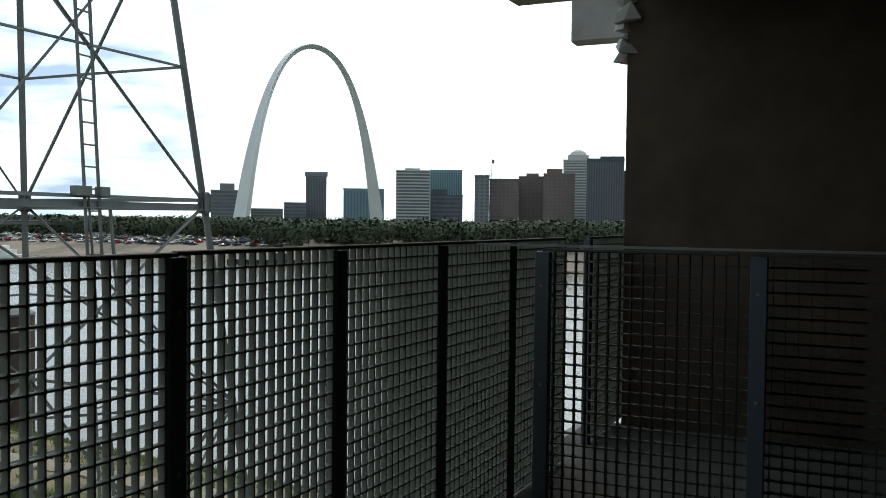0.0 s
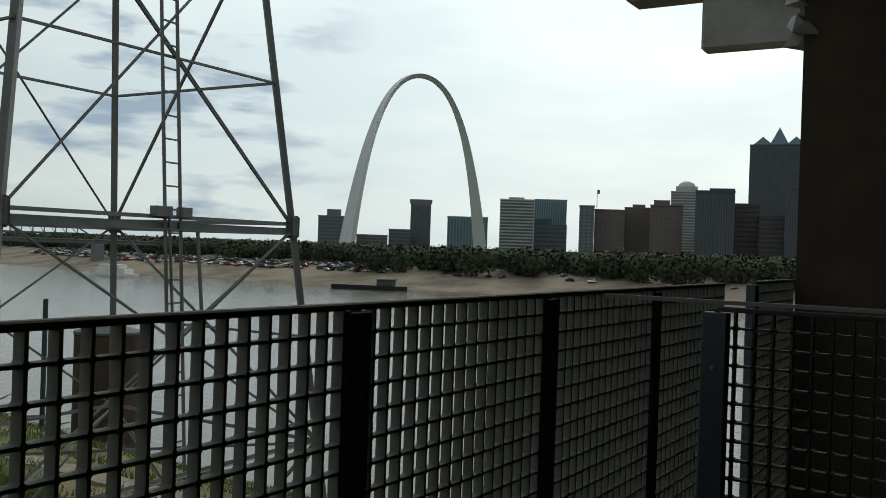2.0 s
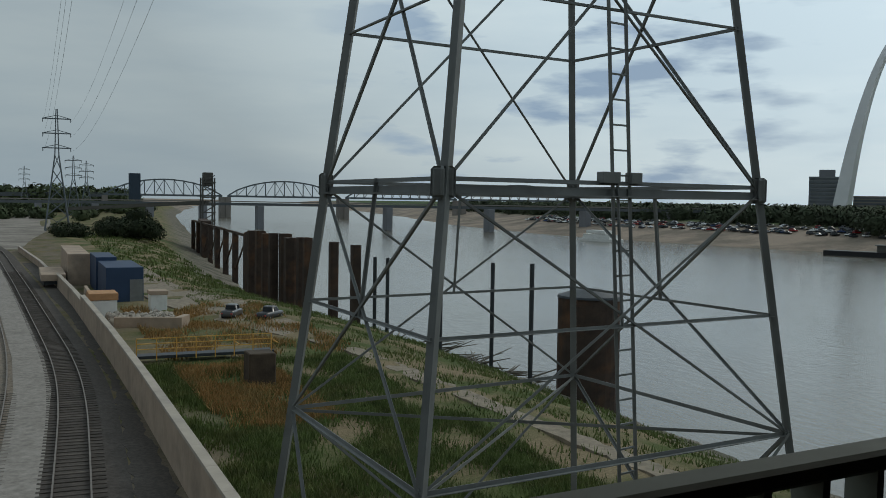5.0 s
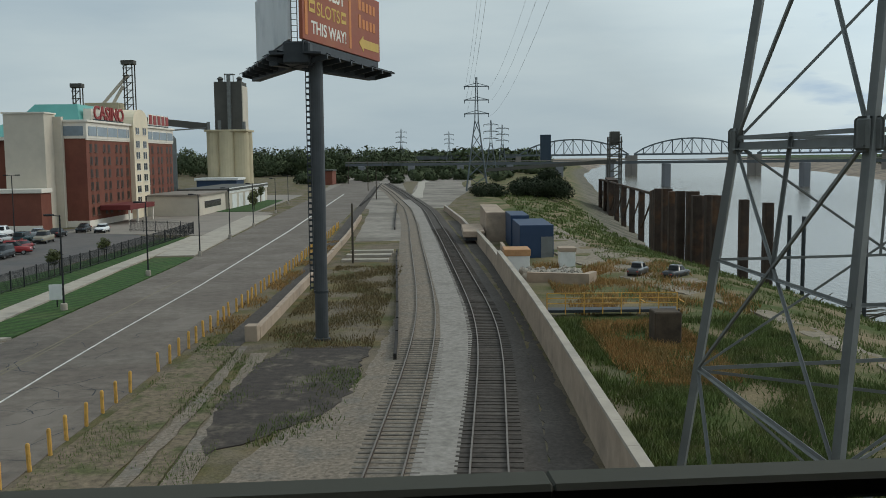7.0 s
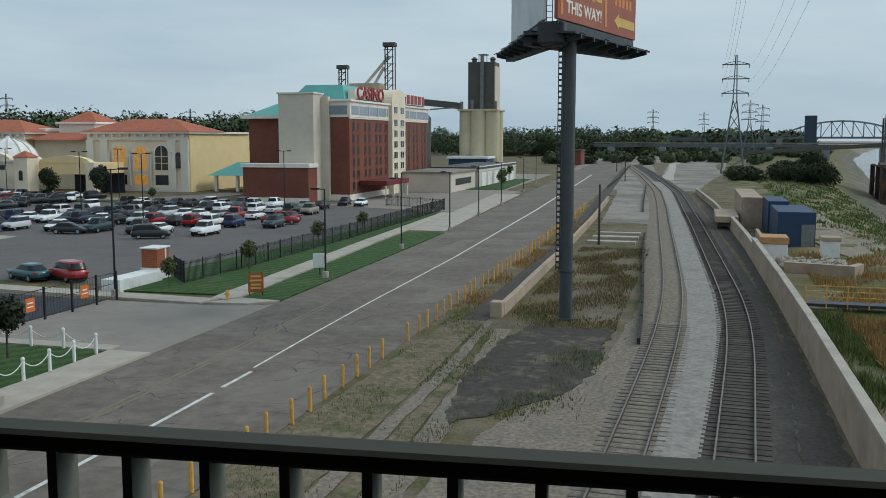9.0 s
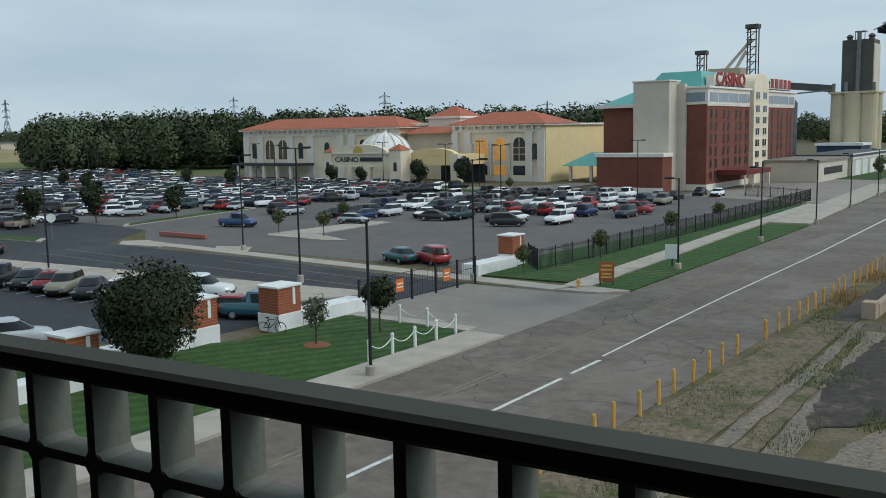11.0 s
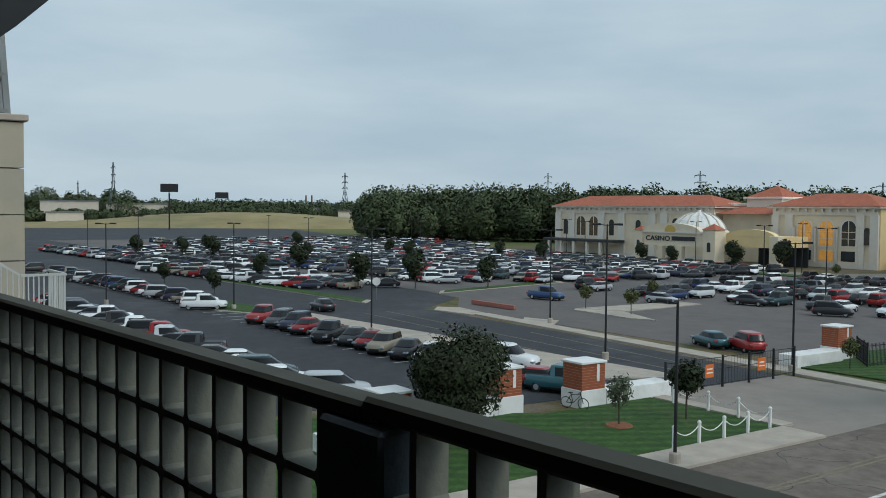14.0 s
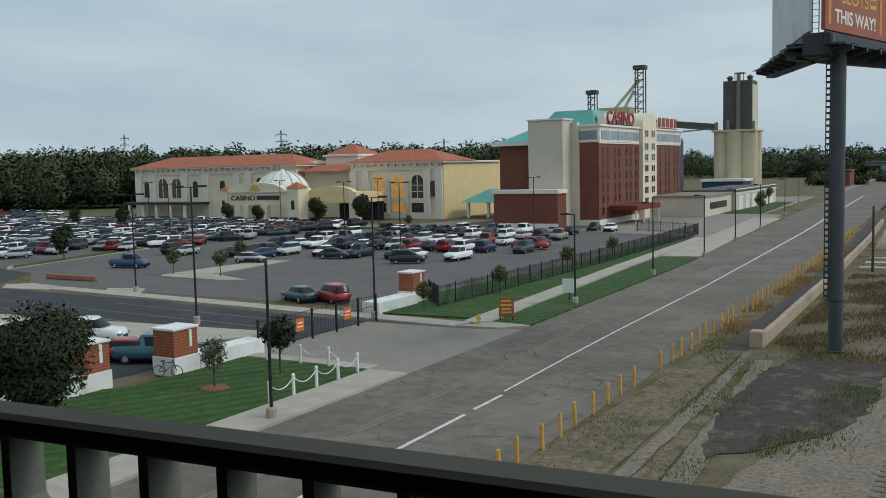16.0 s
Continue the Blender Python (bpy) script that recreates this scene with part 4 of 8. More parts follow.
# floor colour lowered so that it holds the shade under the bridge
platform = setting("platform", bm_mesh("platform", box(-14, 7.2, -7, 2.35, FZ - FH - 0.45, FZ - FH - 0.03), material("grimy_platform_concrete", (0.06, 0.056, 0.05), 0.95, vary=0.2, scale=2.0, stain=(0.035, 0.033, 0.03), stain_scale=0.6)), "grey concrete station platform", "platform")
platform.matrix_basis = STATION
edge = setting("platform_edge", bm_mesh("platform_edge", box(-14, 7.2, 2.352, 2.45, FZ - FH - 0.6, FZ - FH - 0.05, 0.01), M_BEAMCON), "concrete edge beam under the fence", "edge beam")
edge.matrix_basis = STATION

pier = thing("pier", "massive dark brown concrete bridge pier with a chipped edge", "pier", STATION, kind="structure")
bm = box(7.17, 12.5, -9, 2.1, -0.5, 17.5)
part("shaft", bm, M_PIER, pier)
for k in range(34):   # spalled concrete along the upper corner
    z = 12.55 + k * 0.075
    s = 0.04 + 0.07 * rng.random() + (0.10 if k in (8, 9, 10) else 0)
    bm = bmesh.new()
    bmesh.ops.create_icosphere(bm, subdivisions=1, radius=s, matrix=Matrix.Translation((7.22 + 0.02 * rng.normal(), 2.11, z)))
    for vert in bm.verts:
        vert.co += Vector(rng.normal(size=3) * s * 0.25)
    part("spalled_lump", bm, M_BEAMCON, pier)
part("shaft_groove", box(7.155, 7.17, -1.4, -1.2, 0, 17), M_PIER, pier)
cap = thing("bridge_beam", "grey concrete bridge beam on the pier", "beam", STATION, kind="structure")
part("beam_web", box(13.66, 13.9, -6, 4.66, 13.94, 14.68, 0.05), M_BEAMCON, cap)
part("beam_flange", box(13.55, 14.1, -6, 5.7, 14.68, 15.3, 0.05), M_BEAMCON, cap)
deck = setting("bridge_deck", bm_mesh("bridge_deck", box(-16, 12.4, -30, 2.6, 15.2, 16.2), M_BEAMCON), "bridge deck over the platform", "bridge deck")
deck.matrix_basis = STATION
# unseen block added under the deck to cut sky light on the platform
soffit = setting("soffit", bm_mesh("soffit", box(0.6, 7.1, -7.1, 1.95, 13.0, 15.15), M_PIER), "unseen added block that shades the platform from above", "soffit")
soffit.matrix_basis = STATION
# two unseen walls added to close off light from behind the platform
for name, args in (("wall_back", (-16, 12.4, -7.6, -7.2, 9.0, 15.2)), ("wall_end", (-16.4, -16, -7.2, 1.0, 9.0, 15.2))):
    w = setting(name, bm_mesh(name, box(*args), M_PIER), "unseen dark wall added to shade the platform", "wall")
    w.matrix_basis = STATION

# ---- lattice pylon by the platform ----
TC = Vector((11.9, 17.75, 0))
REL = {"n": (-3.3, -3.1), "l": (-3.45, 2.2), "m": (2.91, 3.2), "r": (3.44, -2.32)}


def leg_at(k, z):
    s = 1 - 0.036 * (z - 11.7)
    return Vector((TC.x + REL[k][0] * s, TC.y + REL[k][1] * s, z))


pylon = thing("transmission_pylon", "tall galvanised steel lattice pylon with a ladder", "pylon")
for k in "nlmr":
    part("leg", bar(leg_at(k, -0.6), leg_at(k, 29.5), 0.185 if k in "n" else 0.15, 0.185 if k in "n" else 0.15, True), M_GALV, pylon)
    part("footing", box(leg_at(k, 0).x - 0.6, leg_at(k, 0).x + 0.6, leg_at(k, 0).y - 0.6, leg_at(k, 0).y + 0.6, -0.6, 0.25, 0.05), M_CONCRETE, pylon)
    g = leg_at(k, 11.6)
    gw = 0.21 if k == "n" else 0.16
    part("gusset", box(-gw * 0.9, gw * 0.9, -0.03, 0.03, -0.24, 0.24, 0.05), M_GALV, pylon, m=pose(g.x, g.y, g.z, 0, 0, -30))
    part("gusset", box(-gw * 0.9, gw * 0.9, -0.03, 0.03, -0.24, 0.24, 0.05), M_GALV, pylon, m=pose(g.x, g.y, g.z, 0, 0, 60))
for a, b in ("nl", "lm", "mr", "rn"):
    for z, w in ((11.5, 0.14), (11.66, 0.07), (14.58, 0.055), (9.3, 0.055), (7.1, 0.08), (3.2, 0.08), (17.7, 0.07), (24.5, 0.06)):
        part("belt", bar(leg_at(a, z), leg_at(b, z), w, w, True), M_GALV, pylon)
    up, down = {"nl": (17.5, 17.6), "lm": (17.5, 17.5), "mr": (17.8, 17.5), "rn": (17.4, 17.8)}[a + b]
    for lo, za, zb, w in ((11.6, up, down, 0.055), (17.7, 24.5, 24.5, 0.055), (7.1, 11.55, 11.55, 0.05), (-0.2, 7.1, 7.1, 0.065)):
        part("brace", bar(leg_at(a, lo), leg_at(b, za), w, w, True), M_GALV, pylon)
        part("brace", bar(leg_at(b, lo), leg_at(a, zb), w, w, True), M_GALV, pylon)
    mid = (leg_at(a, 11.7) + leg_at(b, 11.7)) / 2
    low = (leg_at(a, 9.3) + leg_at(b, 9.3)) / 2
    part("hanger", bar(mid, low, 0.06, 0.06, True), M_GALV, pylon)
for a, b in ("lr", "nm"):
    part("plan_brace", bar(leg_at(a, 7.06), leg_at(b, 7.06), 0.06, 0.06, True), M_GALV, pylon)
ladder = part("ladder", bar((12.21, 14.8, 2.6), (11.21, 15.29, 26), 0.055), M_GALV, pylon)
off = Vector((0.40, 0.09, 0))
part("stile", bar(Vector((12.21, 14.8, 2.6)) + off, Vector((11.21, 15.29, 26)) + off, 0.055), M_GALV, ladder)
rung = bm_mesh("rung", bar((0, 0, 0), off, 0.03), M_GALV)
for i in range(56):
    s = i / 56
    part("rung", rung, None, ladder, m=Matrix.Translation(Vector((12.21, 14.8, 2.6)).lerp(Vector((11.21, 15.29, 26)), s)))
for s in (0.39, 0.84):
    p = Vector((12.21, 14.8, 2.6)).lerp(Vector((11.21, 15.29, 26)), s)
    part("ladder_cleat", box(-0.25, 0.1, -0.1, 0.1, -0.07, 0.12, 0.01), M_GALV, ladder, m=Matrix.Translation(p))
    part("ladder_cleat", box(-0.02, 0.2, -0.1, 0.1, -0.07, 0.12, 0.01), M_GALV, ladder, m=Matrix.Translation(p + off))

# ---- the great arch over the river ----
def build_arch():
    a, b = Vector((633.6, 585.6, 0)), Vector((843.4, 577, 0))
    mid, along = (a + b) / 2, (b - a).normalized()
    across = Vector((-along.y, along.x, 0))
    half, height, z0 = (b - a).length / 2 - 3, 185.0, -3.0
    me_v, me_f = [], []
    n = 60
    cosh_c = math.acosh(10.07)
    pts = []
    for i in range(n + 1):
        u = -1 + 2 * i / n
        u = math.copysign(abs(u) ** 0.85, u)
        z = height * (1 - (math.cosh(u * cosh_c) - 1) / (10.07 - 1))
        pts.append((u, z))
    for i, (u, z) in enumerate(pts):
        p = mid + along * (u * half) + Vector((0, 0, z0 + z))
        j0, j1 = max(i - 1, 0), min(i + 1, n)
        t = Vector((along.x * (pts[j1][0] - pts[j0][0]) * half, along.y * (pts[j1][0] - pts[j0][0]) * half, pts[j1][1] - pts[j0][1])).normalized()
        inward = across.cross(t)
        if inward.z > 0:
            inward = -inward
        side = 5.2 + (16.5 - 5.2) * (1 - z / height) ** 1.1
        h = side * 0.866
        for q in (inward * (h * 2 / 3), -inward * (h / 3) + across * (side / 2), -inward * (h / 3) - across * (side / 2)):
            me_v.append(p + q)
    for i in range(n):
        for j in range(3):
            me_f.append((3 * i + j, 3 * i + (j + 1) % 3, 3 * i + 3 + (j + 1) % 3, 3 * i + 3 + j))
    ob = new("monument_arch", mesh_of("monument_arch", me_v, me_f + [(0, 1, 2), (3 * n + 2, 3 * n + 1, 3 * n)], M_STEEL_ARCH))
    tagged(ob, "towering tapered stainless steel arch on the far bank", "arch")


build_arch()

# ---- billboard ----
bill = thing("billboard", "tall V-shaped roadside billboard on a thick dark pole", "billboard")
part("pole", tube(0.41, 0.41, -0.5, 17.3, 20, -4.95, 60.0), material("dark_grey_pole", (0.075, 0.08, 0.085), 0.55, metal=0.3, vary=0.15, scale=0.8), bill)
part("base_ring", lathe([(0.53, 0), (0.53, 0.12), (0.41, 0.16)], 20, at=(-4.95, 60.0, 0)), M_DARKSTEEL, bill)
part("pole_collar", lathe([(0.46, 3.0), (0.46, 3.15)], 20, at=(-4.95, 60.0, 0)), M_DARKSTEEL, bill)
P_NEAR, P_FAR = Vector((-5.75, 57.6, 0)), Vector((-2.2, 71.5, 0))
L_NEAR, L_FAR = Vector((-6.45, 58.0, 0)), Vector((-10.9, 71.0, 0))


def board(near, far, name, mat, label):
    d = (far - near)
    length = d.length
    face = part(name, box(0, length, -0.12, 0.12, 19.0, 23.3, 0.03), mat, bill, label, m=Matrix.Translation(near) @ pose(0, 0, 0, 0, 0, math.degrees(math.atan2(d.y, d.x))))
    part("apron", box(0.2, length - 0.2, -0.05, 0.05, 18.3, 18.96), M_DARKSTEEL, face)
    return face, length


right_face, rl = board(P_NEAR, P_FAR, "poster_face", M_SIGNRED, "brick red poster with ivory and yellow lettering")
left_face, ll = board(L_NEAR, L_FAR, "blank_face", material("weathered_white_sheet", (0.62, 0.63, 0.64), 0.7, vary=0.08, scale=0.3, stain=(0.48, 0.5, 0.52), stain_scale=0.4), "weathered blank white back of a board")


def lettering(text, size, mat, parent, m, name="lettering", width=None, depth=0.01, bold=0.0):
    cu = bpy.data.curves.new("lettering", "FONT")
    cu.body, cu.size, cu.extrude, cu.offset = text, size, depth, bold
    cu.align_x = "LEFT"
    ob = bpy.data.objects.new("tmp", cu)
    scene.collection.objects.link(ob)
    bpy.context.view_layer.update()
    me = bpy.data.meshes.new_from_object(ob.evaluated_get(bpy.context.evaluated_depsgraph_get()))
    me.materials.clear()
    me.materials.append(mat)
    w = max(v.co.x for v in me.vertices) - min(v.co.x for v in me.vertices)
    bpy.data.objects.remove(ob)
    made = part(name, me, None, parent)
    s = (width / w) if width else 1.0
    made.matrix_basis = m @ Matrix.Diagonal((s, 1, 1, 1))
    return made


def on_face(x, z):
    return pose(x, -0.125, z, 90, 0, 0)


lettering("LOOSEST", 1.45, M_SIGNPALE, right_face, on_face(1.0, 21.85), width=6.0, bold=0.02)
lettering("SLOTS", 1.15, M_SIGNYEL, right_face, on_face(2.2, 20.65), width=3.9, bold=0.01)
lettering("THIS WAY!", 1.05, M_SIGNPALE, right_face, on_face(1.3, 19.5), width=6.0, bold=0.02)
for x in (1.0, 6.4):
    part("lettering_bar", box(x, x + 0.9, -0.15, -0.12, 20.72, 21.45), M_SIGNYEL, right_face)
    part("lettering_bar", box(x + 0.12, x + 0.78, -0.165, -0.15, 20.95, 21.22), M_SIGNRED, right_face)
part("ornament_bar", box(7.9, 8.3, -0.14, -0.12, 19.3, 23.0), M_SIGNORG, right_face)
part("ornament_bar", box(0.35, 0.75, -0.14, -0.12, 19.3, 23.0), M_SIGNORG, right_face)
for z, w in ((22.2, 3.6), (21.0, 3.8)):   # a name in script, kept as plain strokes
    for i in range(5):
        part("script_stroke", box(9.8 + i * 0.75, 9.8 + i * 0.75 + 0.5, -0.14, -0.12, z - 0.1, z + 0.55 + (0.25 if i == 0 else 0), 0.004), M_SIGNORG, right_face)
bm = prism([(9.8, 19.9), (10.7, 19.35), (10.7, 19.6), (14.0, 19.6), (14.0, 20.2), (10.7, 20.2), (10.7, 20.45)], -0.0, 0.02)
bmesh.ops.rotate(bm, cent=(0, 0, 0), matrix=Matrix.Rotation(radians(90), 3, "X"), verts=bm.verts[:])
bmesh.ops.translate(bm, vec=(0, -0.125, 0), verts=bm.verts[:])
part("arrow", bm, M_SIGNYEL, right_face)
for near, far, out in ((P_NEAR, P_FAR, Vector((1.2, -0.4, 0))), (L_NEAR, L_FAR, Vector((-1.15, -0.4, 0)))):
    v = [near + Vector((0, 0, 18.3)), far + Vector((0, 0, 18.3)), far + out + Vector((0, 0, 18.2)), near + out + Vector((0, 0, 18.2))]
    v += [p - Vector((0, 0, 0.12)) for p in v]
    part("catwalk", mesh_of("catwalk", v, [(0, 1, 2, 3), (7, 6, 5, 4), (0, 4, 5, 1), (1, 5, 6, 2), (2, 6, 7, 3), (3, 7, 4, 0)], M_DARKSTEEL), None, bill)
    for i in range(7):
        s = 0.06 + i * 0.145
        a = near.lerp(far, s) + Vector((0, 0, 17.75))
        part("bracket", bar(a, a + out * 1.05 + Vector((0, 0, 0.25)), 0.14, 0.3), M_DARKSTEEL, bill)
        if i % 2 == 0:
            part("lamp_arm", bar(a + out + Vector((0, 0, 0.45)), a + out * 1.25 + Vector((0, 0, 0.3)), 0.05), M_DARKSTEEL, bill)
part("head_beam", bar((-7.6, 58.6, 18.0), (-2.6, 70.0, 18.0), 0.6, 0.9), M_DARKSTEEL, bill)
part("head_beam", bar((-5.6, 58.4, 18.0), (-10.9, 70.0, 18.0), 0.6, 0.9), M_DARKSTEEL, bill)
part("head_box", box(-6.9, -5.3, 57.9, 60.6, 17.6, 18.9, 0.1), M_DARKSTEEL, bill)
for x in (-6.4, -6.05):
    part("ladder_stile", box(x, x + 0.05, 58.0, 58.06, 18.9, 23.4), M_GALV, bill)
for i in range(12):
    part("ladder_rung", box(-6.4, -6.02, 58.0, 58.05, 19.1 + i * 0.35, 19.13 + i * 0.35), M_GALV, bill)
for piece in bill.children:
    if not piece.name.startswith(("pole", "base_ring")):
        piece.matrix_basis = Matrix.Translation((0.28, 0, -0.65)) @ piece.matrix_basis
for x in (-5.58, -5.36):
    part("pole_ladder_stile", box(x, x + 0.05, 59.6, 59.66, 3.2, 17.0), M_DARKSTEEL, bill)
for i in range(40):
    part("pole_ladder_rung", box(-5.58, -5.32, 59.61, 59.64, 3.3 + i * 0.35, 3.43 + i * 0.35), M_DARKSTEEL, bill)

# ---- hotel ----
def window_grid(parent, face, us, zs, w, h, mat, frame_mat=None, deep=0.18):
    """Windows let into a wall: face(u, z, out) gives the place u along the wall, z up, out from it."""
    for z in zs:
        for u in us:
            win = part("window", quad_box(face, u - w / 2, u + w / 2, z, z + h, -0.05, 0.02), mat, parent)
            if frame_mat:
                part("sill", quad_box(face, u - w / 2 - 0.12, u + w / 2 + 0.12, z - 0.16, z, 0.0, 0.12), frame_mat, win)
                part("mullion", quad_box(face, u - 0.05, u + 0.05, z, z + h, 0.02, 0.05), frame_mat, win)


def quad_box(face, u0, u1, z0, z1, o0, o1):
    bm = bmesh.new()
    c = [face(u, z, o) for o in (o0, o1) for u, z in ((u0, z0), (u1, z0), (u1, z1), (u0, z1))]
    v = [bm.verts.new(p) for p in c]
    for q in ((0, 1, 2, 3), (7, 6, 5, 4), (0, 4, 5, 1), (1, 5, 6, 2), (2, 6, 7, 3), (3, 7, 4, 0)):
        bm.faces.new([v[i] for i in q])
    return bm


HX, HY0, HY1, HXL = -58.5, 163.0, 214.0, -78.5
hotel = thing("hotel", "seven-storey red brick hotel with beige stair tower and teal roof", "hotel")
east = lambda u, z, o: Vector((HX + o, HY0 + u, z))
south = lambda u, z, o: Vector((HXL + u, HY0 - o, z))
part("wall", box(HXL, HX, HY0, HY1, -0.3, 15.2), M_BRICK, hotel)
part("base_course", box(HXL - 0.08, HX + 0.1, HY0 - 0.1, HY1, -0.3, 1.1), M_STONE, hotel)
part("attic", box(HX - 9, HX + 0.25, HY0 - 0.2, HY0 + 22.0, 15.2, 18.0, 0.05), M_STONE, hotel)
part("attic", box(HX - 9, HX + 0.25, HY0 + 31.5, HY1 + 0.2, 15.2, 18.0, 0.05), M_STONE, hotel)
part("attic_glass", quad_box(east, 0.6, 21.4, 15.7, 17.3, 0.2, 0.32), M_SKYGLASS, hotel)
part("attic_glass", quad_box(east, 32.1, 50.6, 15.7, 17.3, 0.2, 0.32), M_SKYGLASS, hotel)
part("attic_glass", quad_box(south, 11.6, 19.7, 15.7, 17.3, 0.16, 0.28), M_SKYGLASS, hotel)
for u in np.arange(4.5, 51, 5.2):
    if not 21 < u < 32:
        part("attic_mullion", quad_box(east, u - 0.1, u + 0.1, 15.6, 17.4, 0.3, 0.38), M_STONE, hotel)
part("cornice", box(HX - 9.2, HX + 0.6, HY0 - 0.5, HY0 + 22.2, 18.0, 18.4, 0.05), M_STONE, hotel)
part("cornice", box(HX - 9.2, HX + 0.6, HY0 + 31.3, HY1 + 0.4, 18.0, 18.4, 0.05), M_STONE, hotel)
part("string_course", quad_box(east, -0.1, 51, 14.95, 15.3, 0.0, 0.18), M_STONE, hotel)
bay = part("entrance_bay", box(HX - 6, HX + 0.9, HY0 + 22.3, HY0 + 31.2, 0, 19.2), M_CREAM, hotel, "cream stucco middle bay")
bm = bmesh.new()
prof = [(22.3, 19.2)] + [(26.75 - 4.45 * math.cos(math.pi * i / 12), 19.2 + 2.2 * math.sin(math.pi * i / 12)) for i in range(1, 12)] + [(31.2, 19.2)]
front = [bm.verts.new(east(u, z, 0.9)) for u, z in prof]
back = [bm.verts.new(east(u, z, -6.0)) for u, z in prof]
bm.faces.new(front)
bm.faces.new(back[::-1])
for i in range(len(prof)):
    j = (i + 1) % len(prof)
    bm.faces.new((front[i], front[j], back[j], back[i]))
part("gable", bm, M_CREAM, bay)
M_HOTELGLASS = material("brown_tinted_window", (0.022, 0.015, 0.011), 0.3, vary=0.4, scale=0.6, spec=0.2)
ZS = [1.9, 4.1, 6.3, 8.5, 10.7, 12.9]
window_grid(hotel, east, [2.2, 4.6, 8.6, 11.0, 15.0, 17.4, 20.6], ZS, 1.25, 1.4, M_HOTELGLASS, M_WINTRIM)
window_grid(hotel, east, [34.0, 36.6, 40.6, 43.0, 47.0, 49.4], ZS, 1.25, 1.4, M_HOTELGLASS, M_WINTRIM)
window_grid(bay, lambda u, z, o: east(u, z, o + 0.9), [24.6, 28.9], [z + 1.0 for z in ZS] + [16.5], 2.2, 1.3, M_GLASS, M_STONE)
stair = part("stair_tower", box(-70.4, -63.6, HY0 - 4.5, HY0, -0.2, 19.3, 0.05), M_BEIGE, hotel, "tall blank beige stair tower")
part("tower_cap", box(-70.6, -63.4, HY0 - 4.7, HY0 + 0.1, 19.3, 19.55), M_STONE, stair)
part("corner_pilaster", box(-63.6, -62.2, HY0 - 1.0, HY0, -0.2, 18.9), M_BEIGE, hotel)
low = part("low_wing", box(-75.6, -63.0, HY0 - 8.5, HY0 - 4.52, -0.2, 6.2), M_BRICK, hotel)
part("wing_cap", box(-75.9, -62.7, HY0 - 8.8, HY0 - 4.55, 6.2, 6.9, 0.05), M_STONE, low)
part("wing_base", box(-75.7, -62.9, HY0 - 8.6, HY0 - 8.5, -0.2, 0.9), M_STONE, low)
part("service_door", box(-77.6, -75.9, HY0 - 0.16, HY0, 0, 2.5), M_WHITE, hotel)
roof = bmesh.new()
rv = [roof.verts.new(p) for p in ((HXL - 1, HY0 - 1, 15.3), (HX - 6, HY0 - 1, 15.3), (HX - 6, HY1, 15.3), (HXL - 1, HY1, 15.3), (HXL + 9.5, HY0 + 9, 20.6), (HXL + 9.5, HY1 - 3, 20.6))]
for q in ((0, 1, 4), (1, 2, 5, 4), (2, 3, 5), (3, 0, 4, 5), (3, 2, 1, 0)):
    roof.faces.new([rv[i] for i in q])
part("roof", roof, M_TEAL, hotel, "teal standing seam metal roof")
upper = bmesh.new()
uv = [upper.verts.new(p) for p in ((-72, HY0 + 4, 18.4), (-61, HY0 + 4, 18.4), (-61, HY0 + 16, 18.4), (-72, HY0 + 16, 18.4), (-69.5, HY0 + 6, 21.4), (-62, HY0 + 6, 21.4), (-62, HY0 + 14, 21.4), (-69.5, HY0 + 14, 21.4))]
for q in ((0, 1, 5, 4), (1, 2, 6, 5), (2, 3, 7, 6), (3, 0, 4, 7), (4, 5, 6, 7), (3, 2, 1, 0)):
    upper.faces.new([uv[i] for i in q])
part("roof_lantern", upper, M_TEAL, hotel)
part("roof_gable", box(-61, -59.6, HY0 + 6, HY0 + 13, 18.4, 20.6), M_STONE, hotel)
part("roof_eave", box(HXL - 1.2, HXL + 8, HY0 - 1.2, HY0 - 0.9, 15.0, 15.6), M_STONE, hotel)
porch = part("entrance_canopy", box(HX + 0.1, HX + 5.5, HY0 + 5, HY0 + 19, 2.6, 3.5, 0.05), material("maroon_canopy", (0.16, 0.03, 0.028), 0.8, vary=0.1), hotel)
for u in (5.4, 9.8, 14.2, 18.6):
    part("canopy_post", box(HX + 5.0, HX + 5.3, HY0 + u - 0.15, HY0 + u + 0.15, 0, 2.6), M_STONE, porch)
sign = part("roof_sign", box(HX + 0.3, HX + 0.5, HY0 + 3, HY0 + 18, 18.42, 18.62), M_DARKSTEEL, hotel)
lettering("CASINO", 3.3, M_NEON, sign, Matrix.Translation((HX + 0.45, HY0 + 3.0, 18.7)) @ pose(0, 0, 0, 90, 0, 90), width=15.0, depth=0.12, bold=0.05)
lettering("CASINO", 3.3, M_SIGNPALE, sign, Matrix.Translation((HX + 0.33, HY0 + 2.9, 18.62)) @ pose(0, 0, 0, 90, 0, 90), width=15.3, depth=0.03, bold=0.11)
sign2 = part("roof_sign", box(HX + 0.3, HX + 0.5, HY0 + 33, HY0 + 47, 18.42, 18.62), M_DARKSTEEL, hotel)
